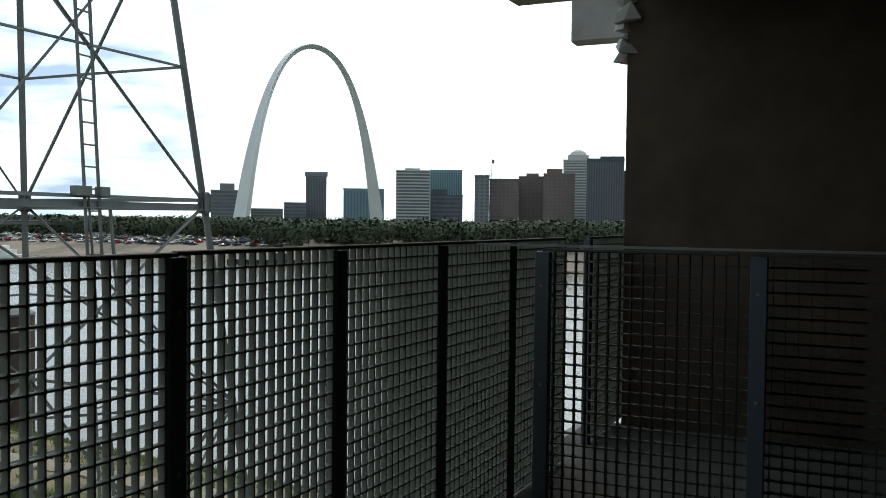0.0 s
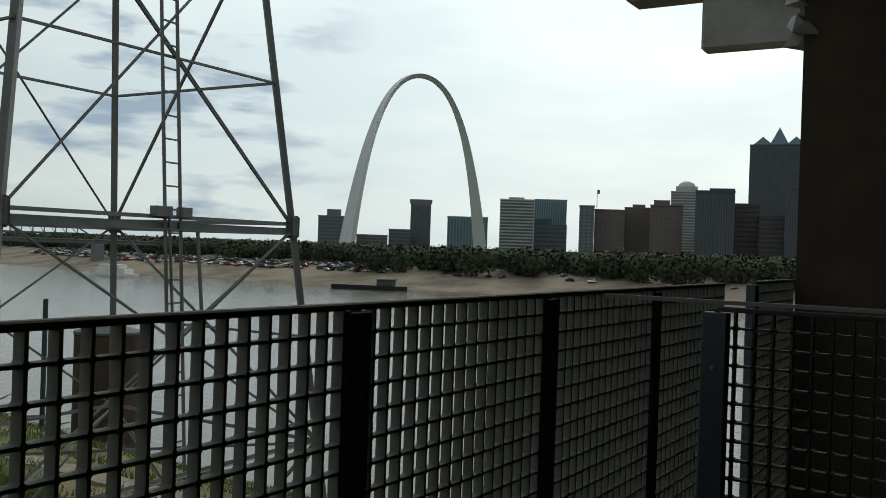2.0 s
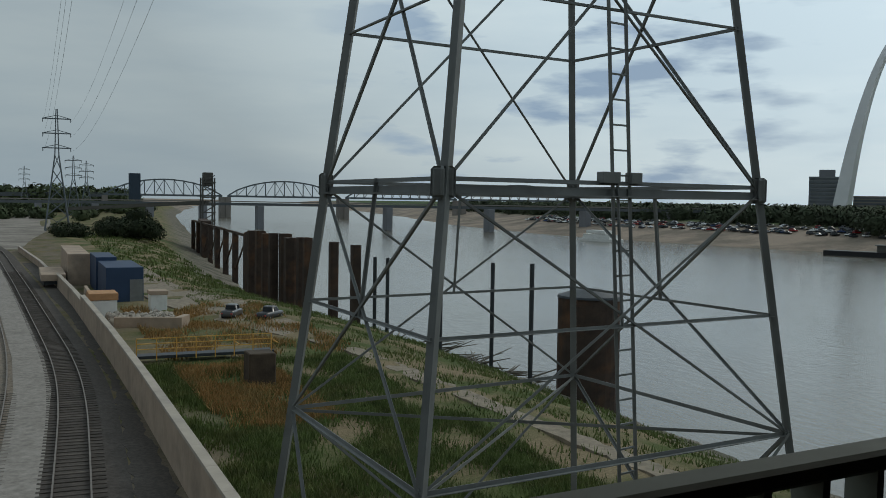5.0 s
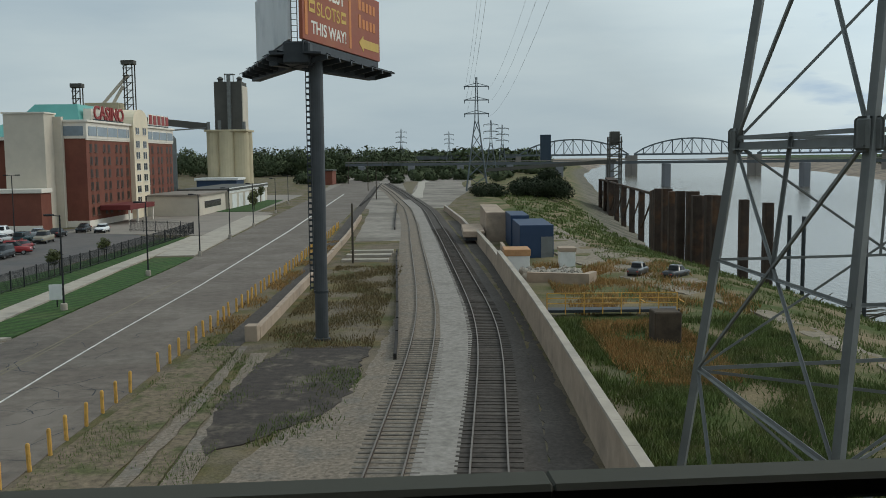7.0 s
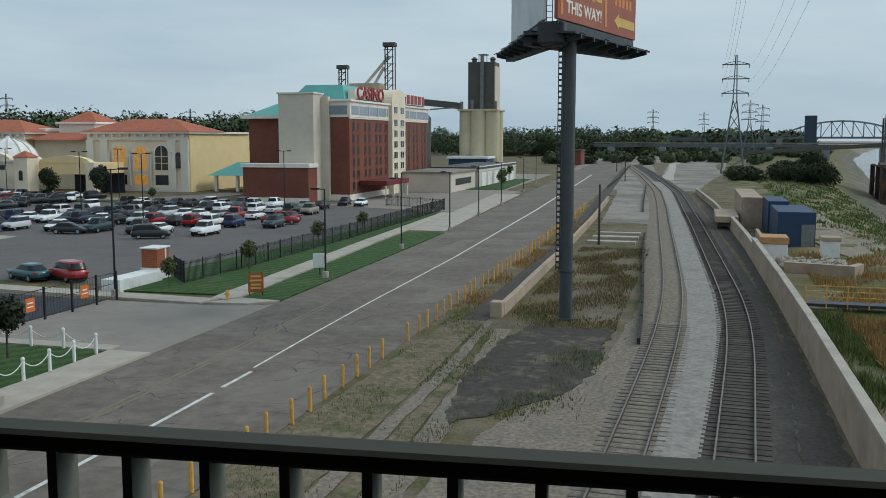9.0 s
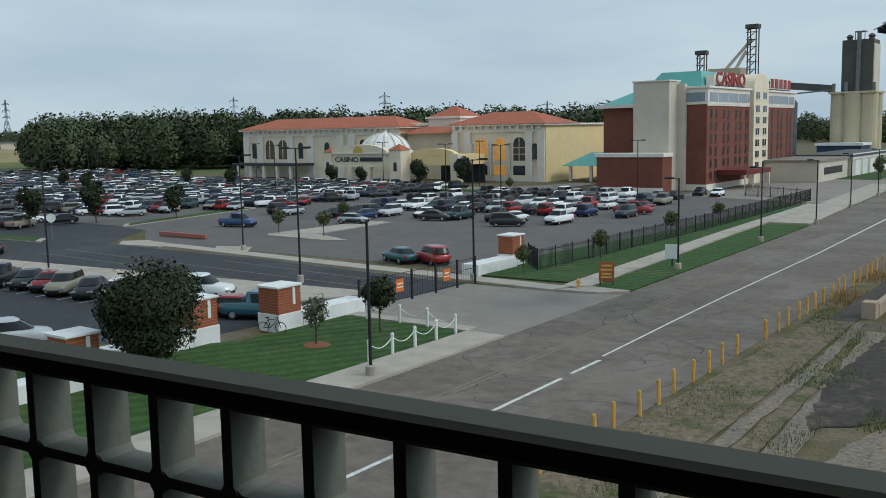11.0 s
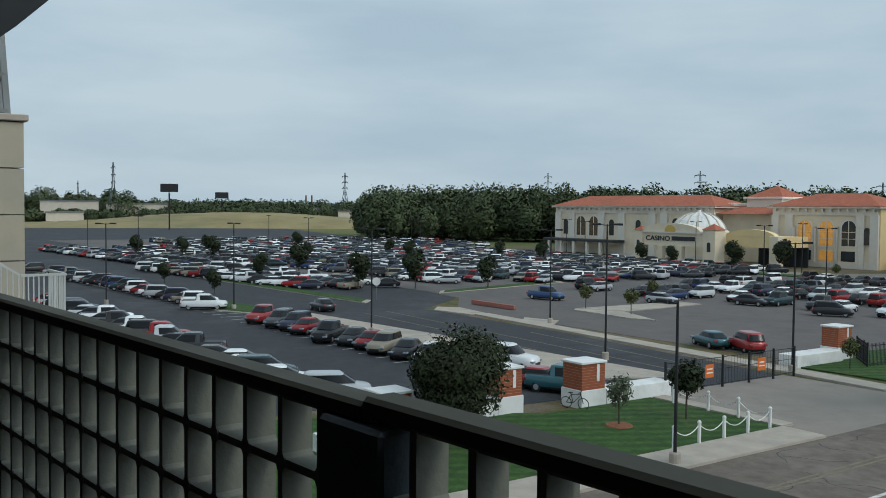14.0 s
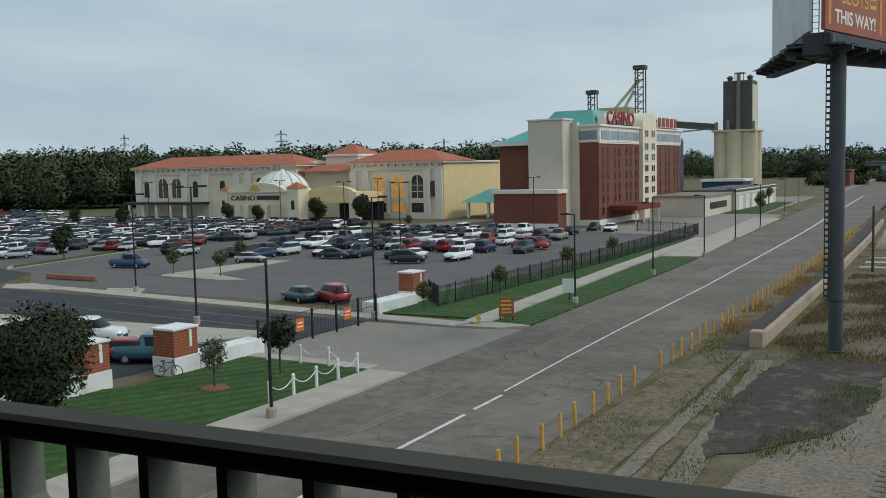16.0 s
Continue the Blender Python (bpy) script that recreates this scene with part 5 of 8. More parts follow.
for u in range(5):   # the second word is only a row of red blocks on pale backing
    part("sign_block", box(HX + 0.32, HX + 0.42, HY0 + 33.4 + 2.85 * u, HY0 + 35.8 + 2.85 * u, 18.6, 20.9, 0.03), M_SIGNPALE, sign2)
    part("sign_block", box(HX + 0.43, HX + 0.56, HY0 + 33.7 + 2.85 * u, HY0 + 35.5 + 2.85 * u, 18.8, 20.7, 0.03), M_NEON, sign2)

# ---- casino ----
CY = 180.0
casino = thing("casino", "cream casino with red tile roofs and a domed porch", "casino")


def hip_roof(x0, x1, y0, y1, z0, z1, over=1.4):
    bm = bmesh.new()
    ins = (y1 - y0) / 2 + over
    pts = [(x0 - over, y0 - over, z0), (x1 + over, y0 - over, z0), (x1 + over, y1 + over, z0), (x0 - over, y1 + over, z0), (x0 - over + ins, (y0 + y1) / 2, z1), (x1 + over - ins, (y0 + y1) / 2, z1)]
    v = [bm.verts.new(p) for p in pts]
    for q in ((0, 1, 5, 4), (1, 2, 5), (2, 3, 4, 5), (3, 0, 4), (3, 2, 1, 0)):
        bm.faces.new([v[i] for i in q])
    return bm


def arched(face, u, z0, w, h, o0, o1, n=10):
    """A round-headed panel or window body."""
    prof = [(u - w / 2, z0), (u + w / 2, z0)] + [(u + w / 2 * math.cos(math.pi * i / n), z0 + h - w / 2 + w / 2 * math.sin(math.pi * i / n)) for i in range(n + 1)]
    bm = bmesh.new()
    f0, f1 = [bm.verts.new(face(a, b, o0)) for a, b in prof], [bm.verts.new(face(a, b, o1)) for a, b in prof]
    bm.faces.new(f1)
    bm.faces.new(f0[::-1])
    for i in range(len(prof)):
        j = (i + 1) % len(prof)
        bm.faces.new((f0[i], f0[j], f1[j], f1[i]))
    return bm


cface = lambda u, z, o: Vector((u, CY - o, z))
M_LIT = material("amber_lit_window", (0.5, 0.26, 0.06), 0.3, vary=0.4, scale=0.8)
_p = M_LIT.node_tree.nodes["Principled BSDF"]
_p.inputs["Emission Color"].default_value, _p.inputs["Emission Strength"].default_value = (1.0, 0.47, 0.12, 1), 0.22


M_BRONZE = material("bronze_tinted_glass", (0.12, 0.075, 0.035), 0.15, vary=0.5, scale=0.9, spec=0.5)


def wing(x0, x1, y0, label):
    w = part("wing", box(x0, x1, y0, CY + 34, -0.3, 12.2), M_CREAM, casino, label)
    part("roof", hip_roof(x0, x1, y0, CY + 13, 12.75, 15.6), M_ROOFTILE, w, "red clay tile roof")
    part("eave", box(x0 - 1.2, x1 + 1.2, y0 - 1.2, CY + 27, 12.3, 12.75, 0.08), M_STONE, w)
    part("frieze", box(x0 - 0.25, x1 + 0.25, y0 - 0.3, y0, 10.9, 12.3), M_STONE, w)
    part("plinth", box(x0 - 0.15, x1 + 0.15, y0 - 0.25, y0, -0.2, 1.0), M_STONE, w)
    for x in np.arange(x0 + 0.8, x1, 1.9):
        part("eave_bracket", box(x - 0.2, x + 0.2, y0 - 1.0, y0 - 0.28, 11.7, 12.3), M_STONE, w)
    return w


right = wing(-125.5, -101.5, CY, "cream wing with three tall lit arches")
for x in (-125.0, -121.5, -105.0, -102.0):
    part("pilaster", box(x - 0.9, x + 0.9, CY - 0.5, CY, 0, 10.9), M_STONE, right)
for i, x in enumerate((-117.9, -112.8, -107.7)):
    rf = part("window", arched(cface, x, 4.6, 3.1, 5.2, -0.1, 0.06), M_LIT if i < 2 else M_GLASS, right)
    part("surround", arched(cface, x, 4.3, 3.9, 5.9, -0.1, 0.03), M_STONE, rf)
    part("mullion", quad_box(cface, x - 0.08, x + 0.08, 4.6, 9.7, 0.06, 0.14), M_STONE, rf)
    for z in (6.0, 7.4):
        part("transom", quad_box(cface, x - 1.5, x + 1.5, z, z + 0.12, 0.06, 0.14), M_STONE, rf)
    part("lower_window", quad_box(cface, x - 1.6, x + 1.6, 1.4, 3.5, -0.1, 0.06), M_LIT if i == 1 else M_GLASS, rf)
    for xx in (x - 2.5, x + 2.5):
        part("column", lathe([(0.32, 1.0), (0.28, 4.0), (0.28, 8.2), (0.4, 8.5)], 10, at=(xx, CY - 0.35, 0)), M_STONE, right)
part("side_window", arched(cface, -103.5, 5.0, 1.1, 3.4, -0.1, 0.6), M_GLASS, right)
left = wing(-197, -142, CY, "long cream wing with dark arched windows")
for x in (-196, -190.5, -179, -171.5, -161, -157):
    part("pilaster", box(x - 1.1, x + 1.1, CY - 0.6, CY, 0, 10.9), M_STONE, left)
for x in (-187.2, -182.2):
    rf = part("window", arched(cface, x, 4.8, 3.3, 5.2, -0.1, 0.06), M_BRONZE, left)
    part("surround", arched(cface, x, 4.4, 4.2, 6.0, -0.1, 0.03), M_STONE, rf)
    part("mullion", quad_box(cface, x - 0.1, x + 0.1, 4.8, 10.1, 0.06, 0.14), M_STONE, rf)
for x in (-175.5, -166, -193.3):
    part("window", arched(cface, x, 5.0, 1.7, 4.2, -0.1, 0.08), M_GLASS, left)
for x in (-153.5, -149.5, -145.5):
    part("window", arched(cface, x, 6.6, 2.4, 3.2, -0.1, 0.08), M_GLASS, left)
canopy = part("side_canopy", box(-196, -170, CY - 6, CY - 0.7, 3.3, 3.9, 0.05), M_DARKSTEEL, left)
for x in range(-194, -170, 5):
    part("canopy_post", box(x - 0.35, x + 0.35, CY - 5.8, CY - 5.1, 0, 3.3), M_STONE, canopy)
link = part("middle_block", box(-141.8, -125.8, CY + 3, CY + 30, -0.2, 11.0), M_CREAM, casino)
part("link_roof", hip_roof(-142, -125.7, CY + 1, CY + 10, 11.0, 12.6, 0.6), M_ROOFTILE, link)
cup = part("cupola", box(-139, -129.5, CY + 8, CY + 18, 11, 14.9, 0.1), M_STONE, casino, "white square cupola")
part("cupola_cornice", box(-139.6, -128.9, CY + 7.4, CY + 18.6, 14.5, 15.0, 0.08), M_STONE, cup)
part("cupola_roof", hip_roof(-138.5, -130, CY + 9, CY + 17, 15.0, 17.6, 0.8), M_ROOFTILE, cup)
for x in (-142.5, -126.5):
    part("shoulder", box(x - 1.5, x + 1.5, CY + 6, CY + 12, 11, 13.6, 0.1), M_STONE, cup)
part("side_wall", box(-101.5, -100.9, CY, CY + 44, -0.2, 12.4), M_YELLOWWALL, casino, "plain yellow side wall")
part("side_coping", box(-101.8, -100.7, CY - 0.1, CY + 44, 12.4, 12.75), M_STONE, casino)
# domed porch
PY = 160.0
pface = lambda u, z, o: Vector((u, PY - o, z))
pch = part("porch", box(-147, -127.5, PY, PY + 14, 3.9, 7.0), M_CREAM, casino, "arched cream porch with a dome")
part("porch_gable", quad_box(pface, -147.2, -127.3, 6.7, 7.1, -0.2, 0.4), M_STONE, pch)
prof = [(-145.5, 7.0), (-129.1, 7.0)] + [(-137.3 + 8.2 * math.cos(math.pi * i / 14), 7.0 + 1.9 * math.sin(math.pi * i / 14)) for i in range(1, 14)]
bm = bmesh.new()
f0, f1 = [bm.verts.new(pface(a, b, -1.2)) for a, b in prof], [bm.verts.new(pface(a, b, 0.3)) for a, b in prof]
bm.faces.new(f1)
bm.faces.new(f0[::-1])
for i in range(len(prof)):
    j = (i + 1) % len(prof)
    bm.faces.new((f0[i], f0[j], f1[j], f1[i]))
part("porch_pediment", bm, M_CREAM, pch)
lettering("CASINO", 1.5, M_DARKSTEEL, pch, Matrix.Translation((-144.6, PY - 0.1, 5.0)) @ pose(0, 0, 0, 90, 0, 0), width=7.0, depth=0.05, bold=0.02)
part("sign_bar", box(-137.0, -130.6, PY - 0.16, PY - 0.06, 5.1, 6.0), M_DARKSTEEL, pch)
part("crest", arched(pface, -137.3, 7.0, 3.0, 1.5, 0.3, 0.45), M_SIGNYEL, pch)
for x, w in ((-146.5, 2.2), (-140, 1.2), (-134.5, 1.2), (-126.6, 3.2)):
    col = part("porch_tower" if w > 2 else "porch_column", box(x - w / 2, x + w / 2, PY - 0.5, PY + w - 0.5, -0.1, 7.6 if w > 3 else (7.2 if w > 2 else 3.9), 0.05), M_CREAM, pch)
    part("base", box(x - w / 2 - 0.2, x + w / 2 + 0.2, PY - 0.7, PY + w - 0.3, -0.1, 0.9), M_STONE, col)
    if w > 2:
        part("tower_roof", hip_roof(x - w / 2, x + w / 2, PY - 0.5, PY + w - 0.5, 7.6 if w > 3 else 7.2, 8.9 if w > 3 else 8.2, 0.25), M_ROOFTILE, col)
        part("niche", arched(pface, x, 3.0, 0.9, 2.0, 0.4, 0.55), M_DARKSTEEL, col)
drive = part("drive_through", box(-125, -113, PY + 3, PY + 14, 4.2, 6.4), M_YELLOWWALL, casino, "yellow arched canopy over the drive")
prof = [(-125, 6.4), (-113, 6.4)] + [(-119 + 6.0 * math.cos(math.pi * i / 12), 6.4 + 1.5 * math.sin(math.pi * i / 12)) for i in range(1, 12)]
bm = bmesh.new()
f0, f1 = [bm.verts.new((a, PY + 4.4, b)) for a, b in prof], [bm.verts.new((a, PY + 2.9, b)) for a, b in prof]
bm.faces.new(f1)
bm.faces.new(f0[::-1])
for i in range(len(prof)):
    j = (i + 1) % len(prof)
    bm.faces.new((f0[i], f0[j], f1[j], f1[i]))
part("drive_pediment", bm, M_YELLOWWALL, drive)
part("drive_column", box(-114, -112, PY + 2.5, PY + 4.5, 0, 6.6, 0.05), M_CREAM, drive)
part("drive_back", box(-125, -113, PY + 14, PY + 14.3, 0, 4.2), M_DARKSTEEL, drive)
dome = part("dome", lathe([(6.4, 6.6), (6.4, 7.2), (6.0, 7.4), (5.6, 8.4), (4.8, 9.5), (3.5, 10.5), (1.9, 11.1), (0.5, 11.3), (0.35, 11.8)], 28, at=(-137.2, PY + 9, 0)), M_WHITE, casino, "white ribbed dome")
for i in range(14):
    a = 2 * math.pi * i / 14
    pts = [(6.05, 7.4), (5.65, 8.4), (4.85, 9.5), (3.55, 10.5), (1.95, 11.1)]
    bm = bmesh.new()
    for (r0, z0), (r1, z1) in zip(pts, pts[1:]):
        seg = bar((-137.2 + r0 * math.cos(a), PY + 9 + r0 * math.sin(a), z0), (-137.2 + r1 * math.cos(a), PY + 9 + r1 * math.sin(a), z1), 0.28)
        me = bpy.data.meshes.new("seg")
        seg.to_mesh(me)
        seg.free()
        bm.from_mesh(me)
        bpy.data.meshes.remove(me)
    part("rib", bm, M_BEIGE, dome)
# teal gazebo-roofed walkway between casino and hotel
gaz = thing("covered_walkway", "teal-roofed open walkway beside the casino", "walkway")
part("roof", hip_roof(-98, -80, 184, 192, 3.4, 6.2, 0.8), M_TEAL, gaz)
for x in (-97, -92, -87, -81):
    part("post", box(x - 0.3, x + 0.3, 183.6, 184.2, 0, 3.4), M_STONE, gaz)
setting("pavement", bm_mesh("pavement", prism([(-150, 150), (-150, 158), (-98, 158), (-92, 176), (-86, 176), (-86, 150)], -0.1, 0.1), M_APRON), "concrete drive before the casino", "drive")
setting("lawn", bm_mesh("lawn", prism([(-152, 146), (-152, 151), (-96, 151), (-96, 147)], -0.1, 0.18), M_LAWN), "low green hedge strip before the casino", "lawn")

# ---- grain silo, low buildings, far works ----
silo = thing("grain_silo", "cream concrete grain silo with a dark headhouse", "silo")
for x, y in ((-81, 346), (-76.3, 344.6), (-71.6, 346), (-81, 353), (-71.6, 353)):
    part("bin", tube(2.9, 2.9, -0.2, 21.5, 18, x, y), M_SILO, silo)
part("bin_wall", box(-80, -72.5, 346, 353, -0.2, 21.3), M_SILO, silo)
part("slab", box(-84, -68.6, 342.5, 356, 21.5, 22.2, 0.1), M_SILO, silo)
head = part("headhouse", box(-80.5, -70.5, 345, 354, 22.2, 39.5, 0.1), M_DARKCON, silo, "dark headhouse with a lift pipe")
part("lift_pipe", box(-75.6, -74.4, 344.0, 345.0, 20, 42), M_GALV, head)
part("pale_side", box(-70.5, -70.2, 345.2, 354, 22.4, 38), M_BEIGE, head)
for x in (-79, -72):
    part("roof_vent", lathe([(0.9, 39.5), (0.9, 40.5), (1.3, 40.8), (0.4, 41.6)], 12, at=(x, 349, 0)), M_DARKCON, head)
part("roof_frame", box(-76.6, -73.2, 344.6, 348, 42, 42.3), M_GALV, head)
for x in (-76.4, -73.4):
    part("roof_leg", box(x - 0.1, x + 0.1, 345, 345.3, 39.5, 42), M_GALV, head)
for x, z in ((-82.5, 23.5), (-69.6, 23.5), (-78.5, 24)):
    part("dust_pipe", tube(0.6, 0.6, 22.2, z + 1.5, 10, x, 343.4), M_GALV, silo)
part("truck_shed", box(-84, -70, 330, 342, 0, 4.2, 0.05), M_NAVY, silo)
part("shed_roof", box(-84.6, -69.4, 329.4, 342.2, 4.2, 5.0), M_WHITE, silo)
conv = thing("conveyor", "dark covered conveyor on steel legs", "conveyor")
part("gallery", bar((-84, 347, 23.5), (-112, 342, 26.5), 2.0, 2.4), M_DARKCON, conv)
part("pipe", bar((-84, 346, 23), (-112, 342, 21), 0.5), M_GALV, conv)
part("silver_bin", tube(2.0, 2.0, 0, 19, 14, -96, 342), M_GALV, conv)
part("bin_cone", lathe([(2.0, 19), (0.4, 21)], 14, at=(-96, 342, 0)), M_GALV, conv)
works = thing("elevator_tower", "steel grain elevator legs and chutes behind the hotel", "elevator tower")
for x0, z1, w in ((-111.5, 47, 3.0), (-130, 39, 2.6)):
    for dx in (0, w):
        for dy in (0, w):
            part("leg", box(x0 + dx, x0 + dx + 0.35, 340 + dy, 340.35 + dy, 0, z1), M_DARKCON, works)
    for k in range(9):
        z = z1 - 2.6 * k
        part("floor_ring", box(x0 - 0.2, x0 + w + 0.5, 339.8, 340.4, z - 0.25, z), M_DARKCON, works)
        part("brace", bar((x0, 340, z - 2.6), (x0 + w, 340, z), 0.25), M_DARKCON, works)
    part("head", box(x0 - 0.6, x0 + w + 1.0, 339.5, 340 + w, z1 - 1.5, z1, 0.1), M_DARKCON, works)
part("chute", bar((-110, 341, 42), (-121, 341, 30), 0.9), M_BEIGE, works)
part("chute", bar((-112, 341, 38), (-118, 341, 28), 0.9), M_BEIGE, works)
part("bin", box(-125, -113, 338, 346, 0, 32, 0.1), M_SILO, works)
shop = thing("garage", "low pale garage building with white doors", "garage")
part("wall", box(-58, -46.5, 216, 262, -0.1, 4.2), M_BEIGE, shop)
part("roof", box(-58.3, -46.2, 215.7, 262.3, 4.2, 4.7), M_DARKCON, shop)
for i in range(6):
    part("door", box(-46.5, -46.42, 219 + i * 7, 223.5 + i * 7, 0.1, 3.4), M_WHITE, shop)
part("parapet", box(-46.55, -46.35, 215.7, 262.3, 3.7, 4.9), M_WHITE, shop)
annex = thing("hotel_annex", "low beige annex with a flat roof beside the hotel", "annex")
part("wall", box(-58.3, -47, 192, 214.5, -0.1, 4.0), M_BEIGE, annex)
part("roof", box(-58.3, -46.7, 191.7, 214.8, 4.0, 4.4), M_APRON, annex)
part("window", box(-47, -46.93, 196, 210, 1.4, 2.8), M_GLASS, annex)
brickshed = thing("brick_shed", "small rust-red brick shed", "shed")
part("wall", box(-54, -46, 410, 424, 0, 6), M_BRICK, brickshed)
part("roof", box(-54.4, -45.6, 409.6, 424.4, 6, 6.5), M_DARKCON, brickshed)

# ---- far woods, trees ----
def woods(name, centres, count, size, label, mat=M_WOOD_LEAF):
    ob = tagged(new(name, leaves(name, centres, count, size, mat, 0.3, 0.5)), label, "woodland", kind="stuff")
    return ob


def polar(az, d):
    return d * math.sin(radians(az)) + 2.5, d * math.cos(radians(az)) + 2.0


def belt(az0, az1, d0, d1, h0, h1, n, r=6.0):
    out = []
    for _ in range(n):
        x, y = polar(az0 + (az1 - az0) * rng.random(), d0 + (d1 - d0) * rng.random())
        h = h0 + (h1 - h0) * rng.random()
        z0 = float(ground_height(np.array(x), np.array(y)))
        out.append((x, y, z0 + h * 0.55, r * (0.7 + 0.6 * rng.random()), r * (0.7 + 0.6 * rng.random()), h * 0.47))
    return out


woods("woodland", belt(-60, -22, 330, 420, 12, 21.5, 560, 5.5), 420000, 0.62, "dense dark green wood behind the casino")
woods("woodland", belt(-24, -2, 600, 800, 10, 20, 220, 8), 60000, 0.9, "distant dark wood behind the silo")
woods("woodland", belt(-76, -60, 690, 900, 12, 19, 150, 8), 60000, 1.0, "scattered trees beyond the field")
# haze is painted into this far line's pale blue-green leaf colour
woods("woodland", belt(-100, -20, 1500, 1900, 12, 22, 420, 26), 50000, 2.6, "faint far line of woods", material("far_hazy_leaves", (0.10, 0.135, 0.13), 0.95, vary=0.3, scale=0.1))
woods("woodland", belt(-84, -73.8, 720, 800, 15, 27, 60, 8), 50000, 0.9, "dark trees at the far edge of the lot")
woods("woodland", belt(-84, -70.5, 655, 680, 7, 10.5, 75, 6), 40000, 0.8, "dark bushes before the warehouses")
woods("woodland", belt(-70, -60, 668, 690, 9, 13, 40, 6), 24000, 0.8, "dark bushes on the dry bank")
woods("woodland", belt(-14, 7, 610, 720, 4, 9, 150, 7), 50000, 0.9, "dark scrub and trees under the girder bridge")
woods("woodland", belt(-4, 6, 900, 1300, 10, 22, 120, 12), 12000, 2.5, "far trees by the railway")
far_trees = []
for y in np.arange(-150, 1000, 5.0):
    fx = float(np.interp(y, FAR_BANK[:, 0], FAR_BANK[:, 1]))
    for _ in range(5):
        d = (64 if y > 330 else 42) + 120 * rng.random()
        far_trees.append((fx + d, y + rng.normal() * 4, 4.0 + 2.0 * rng.random(), 7, 7, 5.6 + 1.6 * rng.random()))
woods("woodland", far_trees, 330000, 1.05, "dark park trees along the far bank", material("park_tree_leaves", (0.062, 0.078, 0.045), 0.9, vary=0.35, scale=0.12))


def tree(name, x, y, h, r, count, size, mat, label, trunk=0.35, z=0.0, group=""):
    t = thing(name, label, "tree", Matrix.Translation((x, y, z)), group)
    part("trunk", lathe([(0.09 * h / 5, 0), (0.07 * h / 5, h * trunk), (0.03 * h / 5, h * 0.75)], 8), M_BARK, t)
    for k in range(6):
        a, z0 = 2.4 * k, h * (trunk + 0.06 * k)
        part("limb", bar((0, 0, z0), (math.cos(a) * r * 0.6, math.sin(a) * r * 0.6, z0 + h * 0.2), 0.022 * h / 3), M_BARK, t)
    c = []
    zc, rz = h * (trunk + 1) / 2, h * (1 - trunk) / 2
    for _ in range(14):
        a, q = rng.random() * 6.28, rng.normal() * 0.42
        w = math.sqrt(max(0.15, 1 - q * q))
        c.append((math.cos(a) * r * 0.42 * w, math.sin(a) * r * 0.42 * w, zc + q * rz * 0.75, r * 0.6 * w, r * 0.6 * w, rz * 0.4))
    c.append((0, 0, zc, r * 0.82, r * 0.82, rz * 0.86))
    part("crown", leaves("crown", c, count, size, mat, 0.2, 0.5), None, t)
    return t


tree("broad_tree", -33.6, 28.4, 6.2, 2.7, 34000, 0.095, M_LEAF, "round dense dark green tree on the lawn", 0.1)
tree("sapling", -32.0, 37.3, 3.1, 0.85, 700, 0.10, material("grey_green_leaves", (0.12, 0.14, 0.09), 0.8, vary=0.3, scale=3.0), "slender pale sapling in a mulch ring", 0.3)
setting("mulch_ring", bm_mesh("mulch_ring", lathe([(0.75, 0.10), (0.7, 0.16), (0.3, 0.2)], 16, at=(-32.0, 37.3, 0.02)), material("red_mulch", (0.22, 0.09, 0.045), 0.95, vary=0.3, scale=6.0)), "red mulch ring", "mulch")
tree("small_tree", -31.2, 41.6, 3.6, 1.0, 2400, 0.11, M_LEAF, "small dark street tree by the chain posts", 0.35)
ref = tree("lot_tree", -146, 74.6, 5.6, 1.9, 2200, 0.2, M_LEAF, "small dark oval tree in the car park", 0.22, group="car park trees")
for x, y, s in ((-112.1, 67.2, 1.0), (-109.3, 75, 1.05), (-136, 62.9, 0.8), (-192, 76.8, 1.0), (-204, 74, 0.9), (-211, 66, 0.95), (-114.3, 152.1, 1.1), (-108.7, 159.8, 1.15), (-140.5, 154.3, 0.85), (-131, 153.3, 0.8), (-115, 47.3, 0.62), (-135, 47.3, 0.6), (-104, 84, 0.9), (-178, 92, 0.8), (-165, 110, 0.9), (-172, 140, 0.8), (-150, 134, 0.9), (-190, 120, 0.8), (-232, 90, 0.8), (-240, 120, 0.9)):
    copy_thing(ref, Matrix.Translation((x, y, 0.05)) @ pose(0, 0, 0, 0, 0, 360 * rng.random()) @ Matrix.Scale(s, 4))
ref2 = tree("young_tree", -76.4, 77.0, 3.0, 0.9, 700, 0.12, M_YOUNG_LEAF, "young olive-green tree on a concrete island", 0.35, group="young trees")
for x, y, s in ((-69.2, 76.9, 1.0), (-80, 92, 0.9), (-34.4, 75, 0.9), (-35.5, 93, 0.95), (-36, 108, 0.9), (-35.8, 64.5, 0.8), (-41, 215, 1.3), (-44, 232, 1.4), (-46, 250, 1.5), (-39.5, 210, 1.0), (-90, 148, 0.9)):
    copy_thing(ref2, Matrix.Translation((x, y, 0.05)) @ pose(0, 0, 0, 0, 0, 360 * rng.random()) @ Matrix.Scale(s, 4))

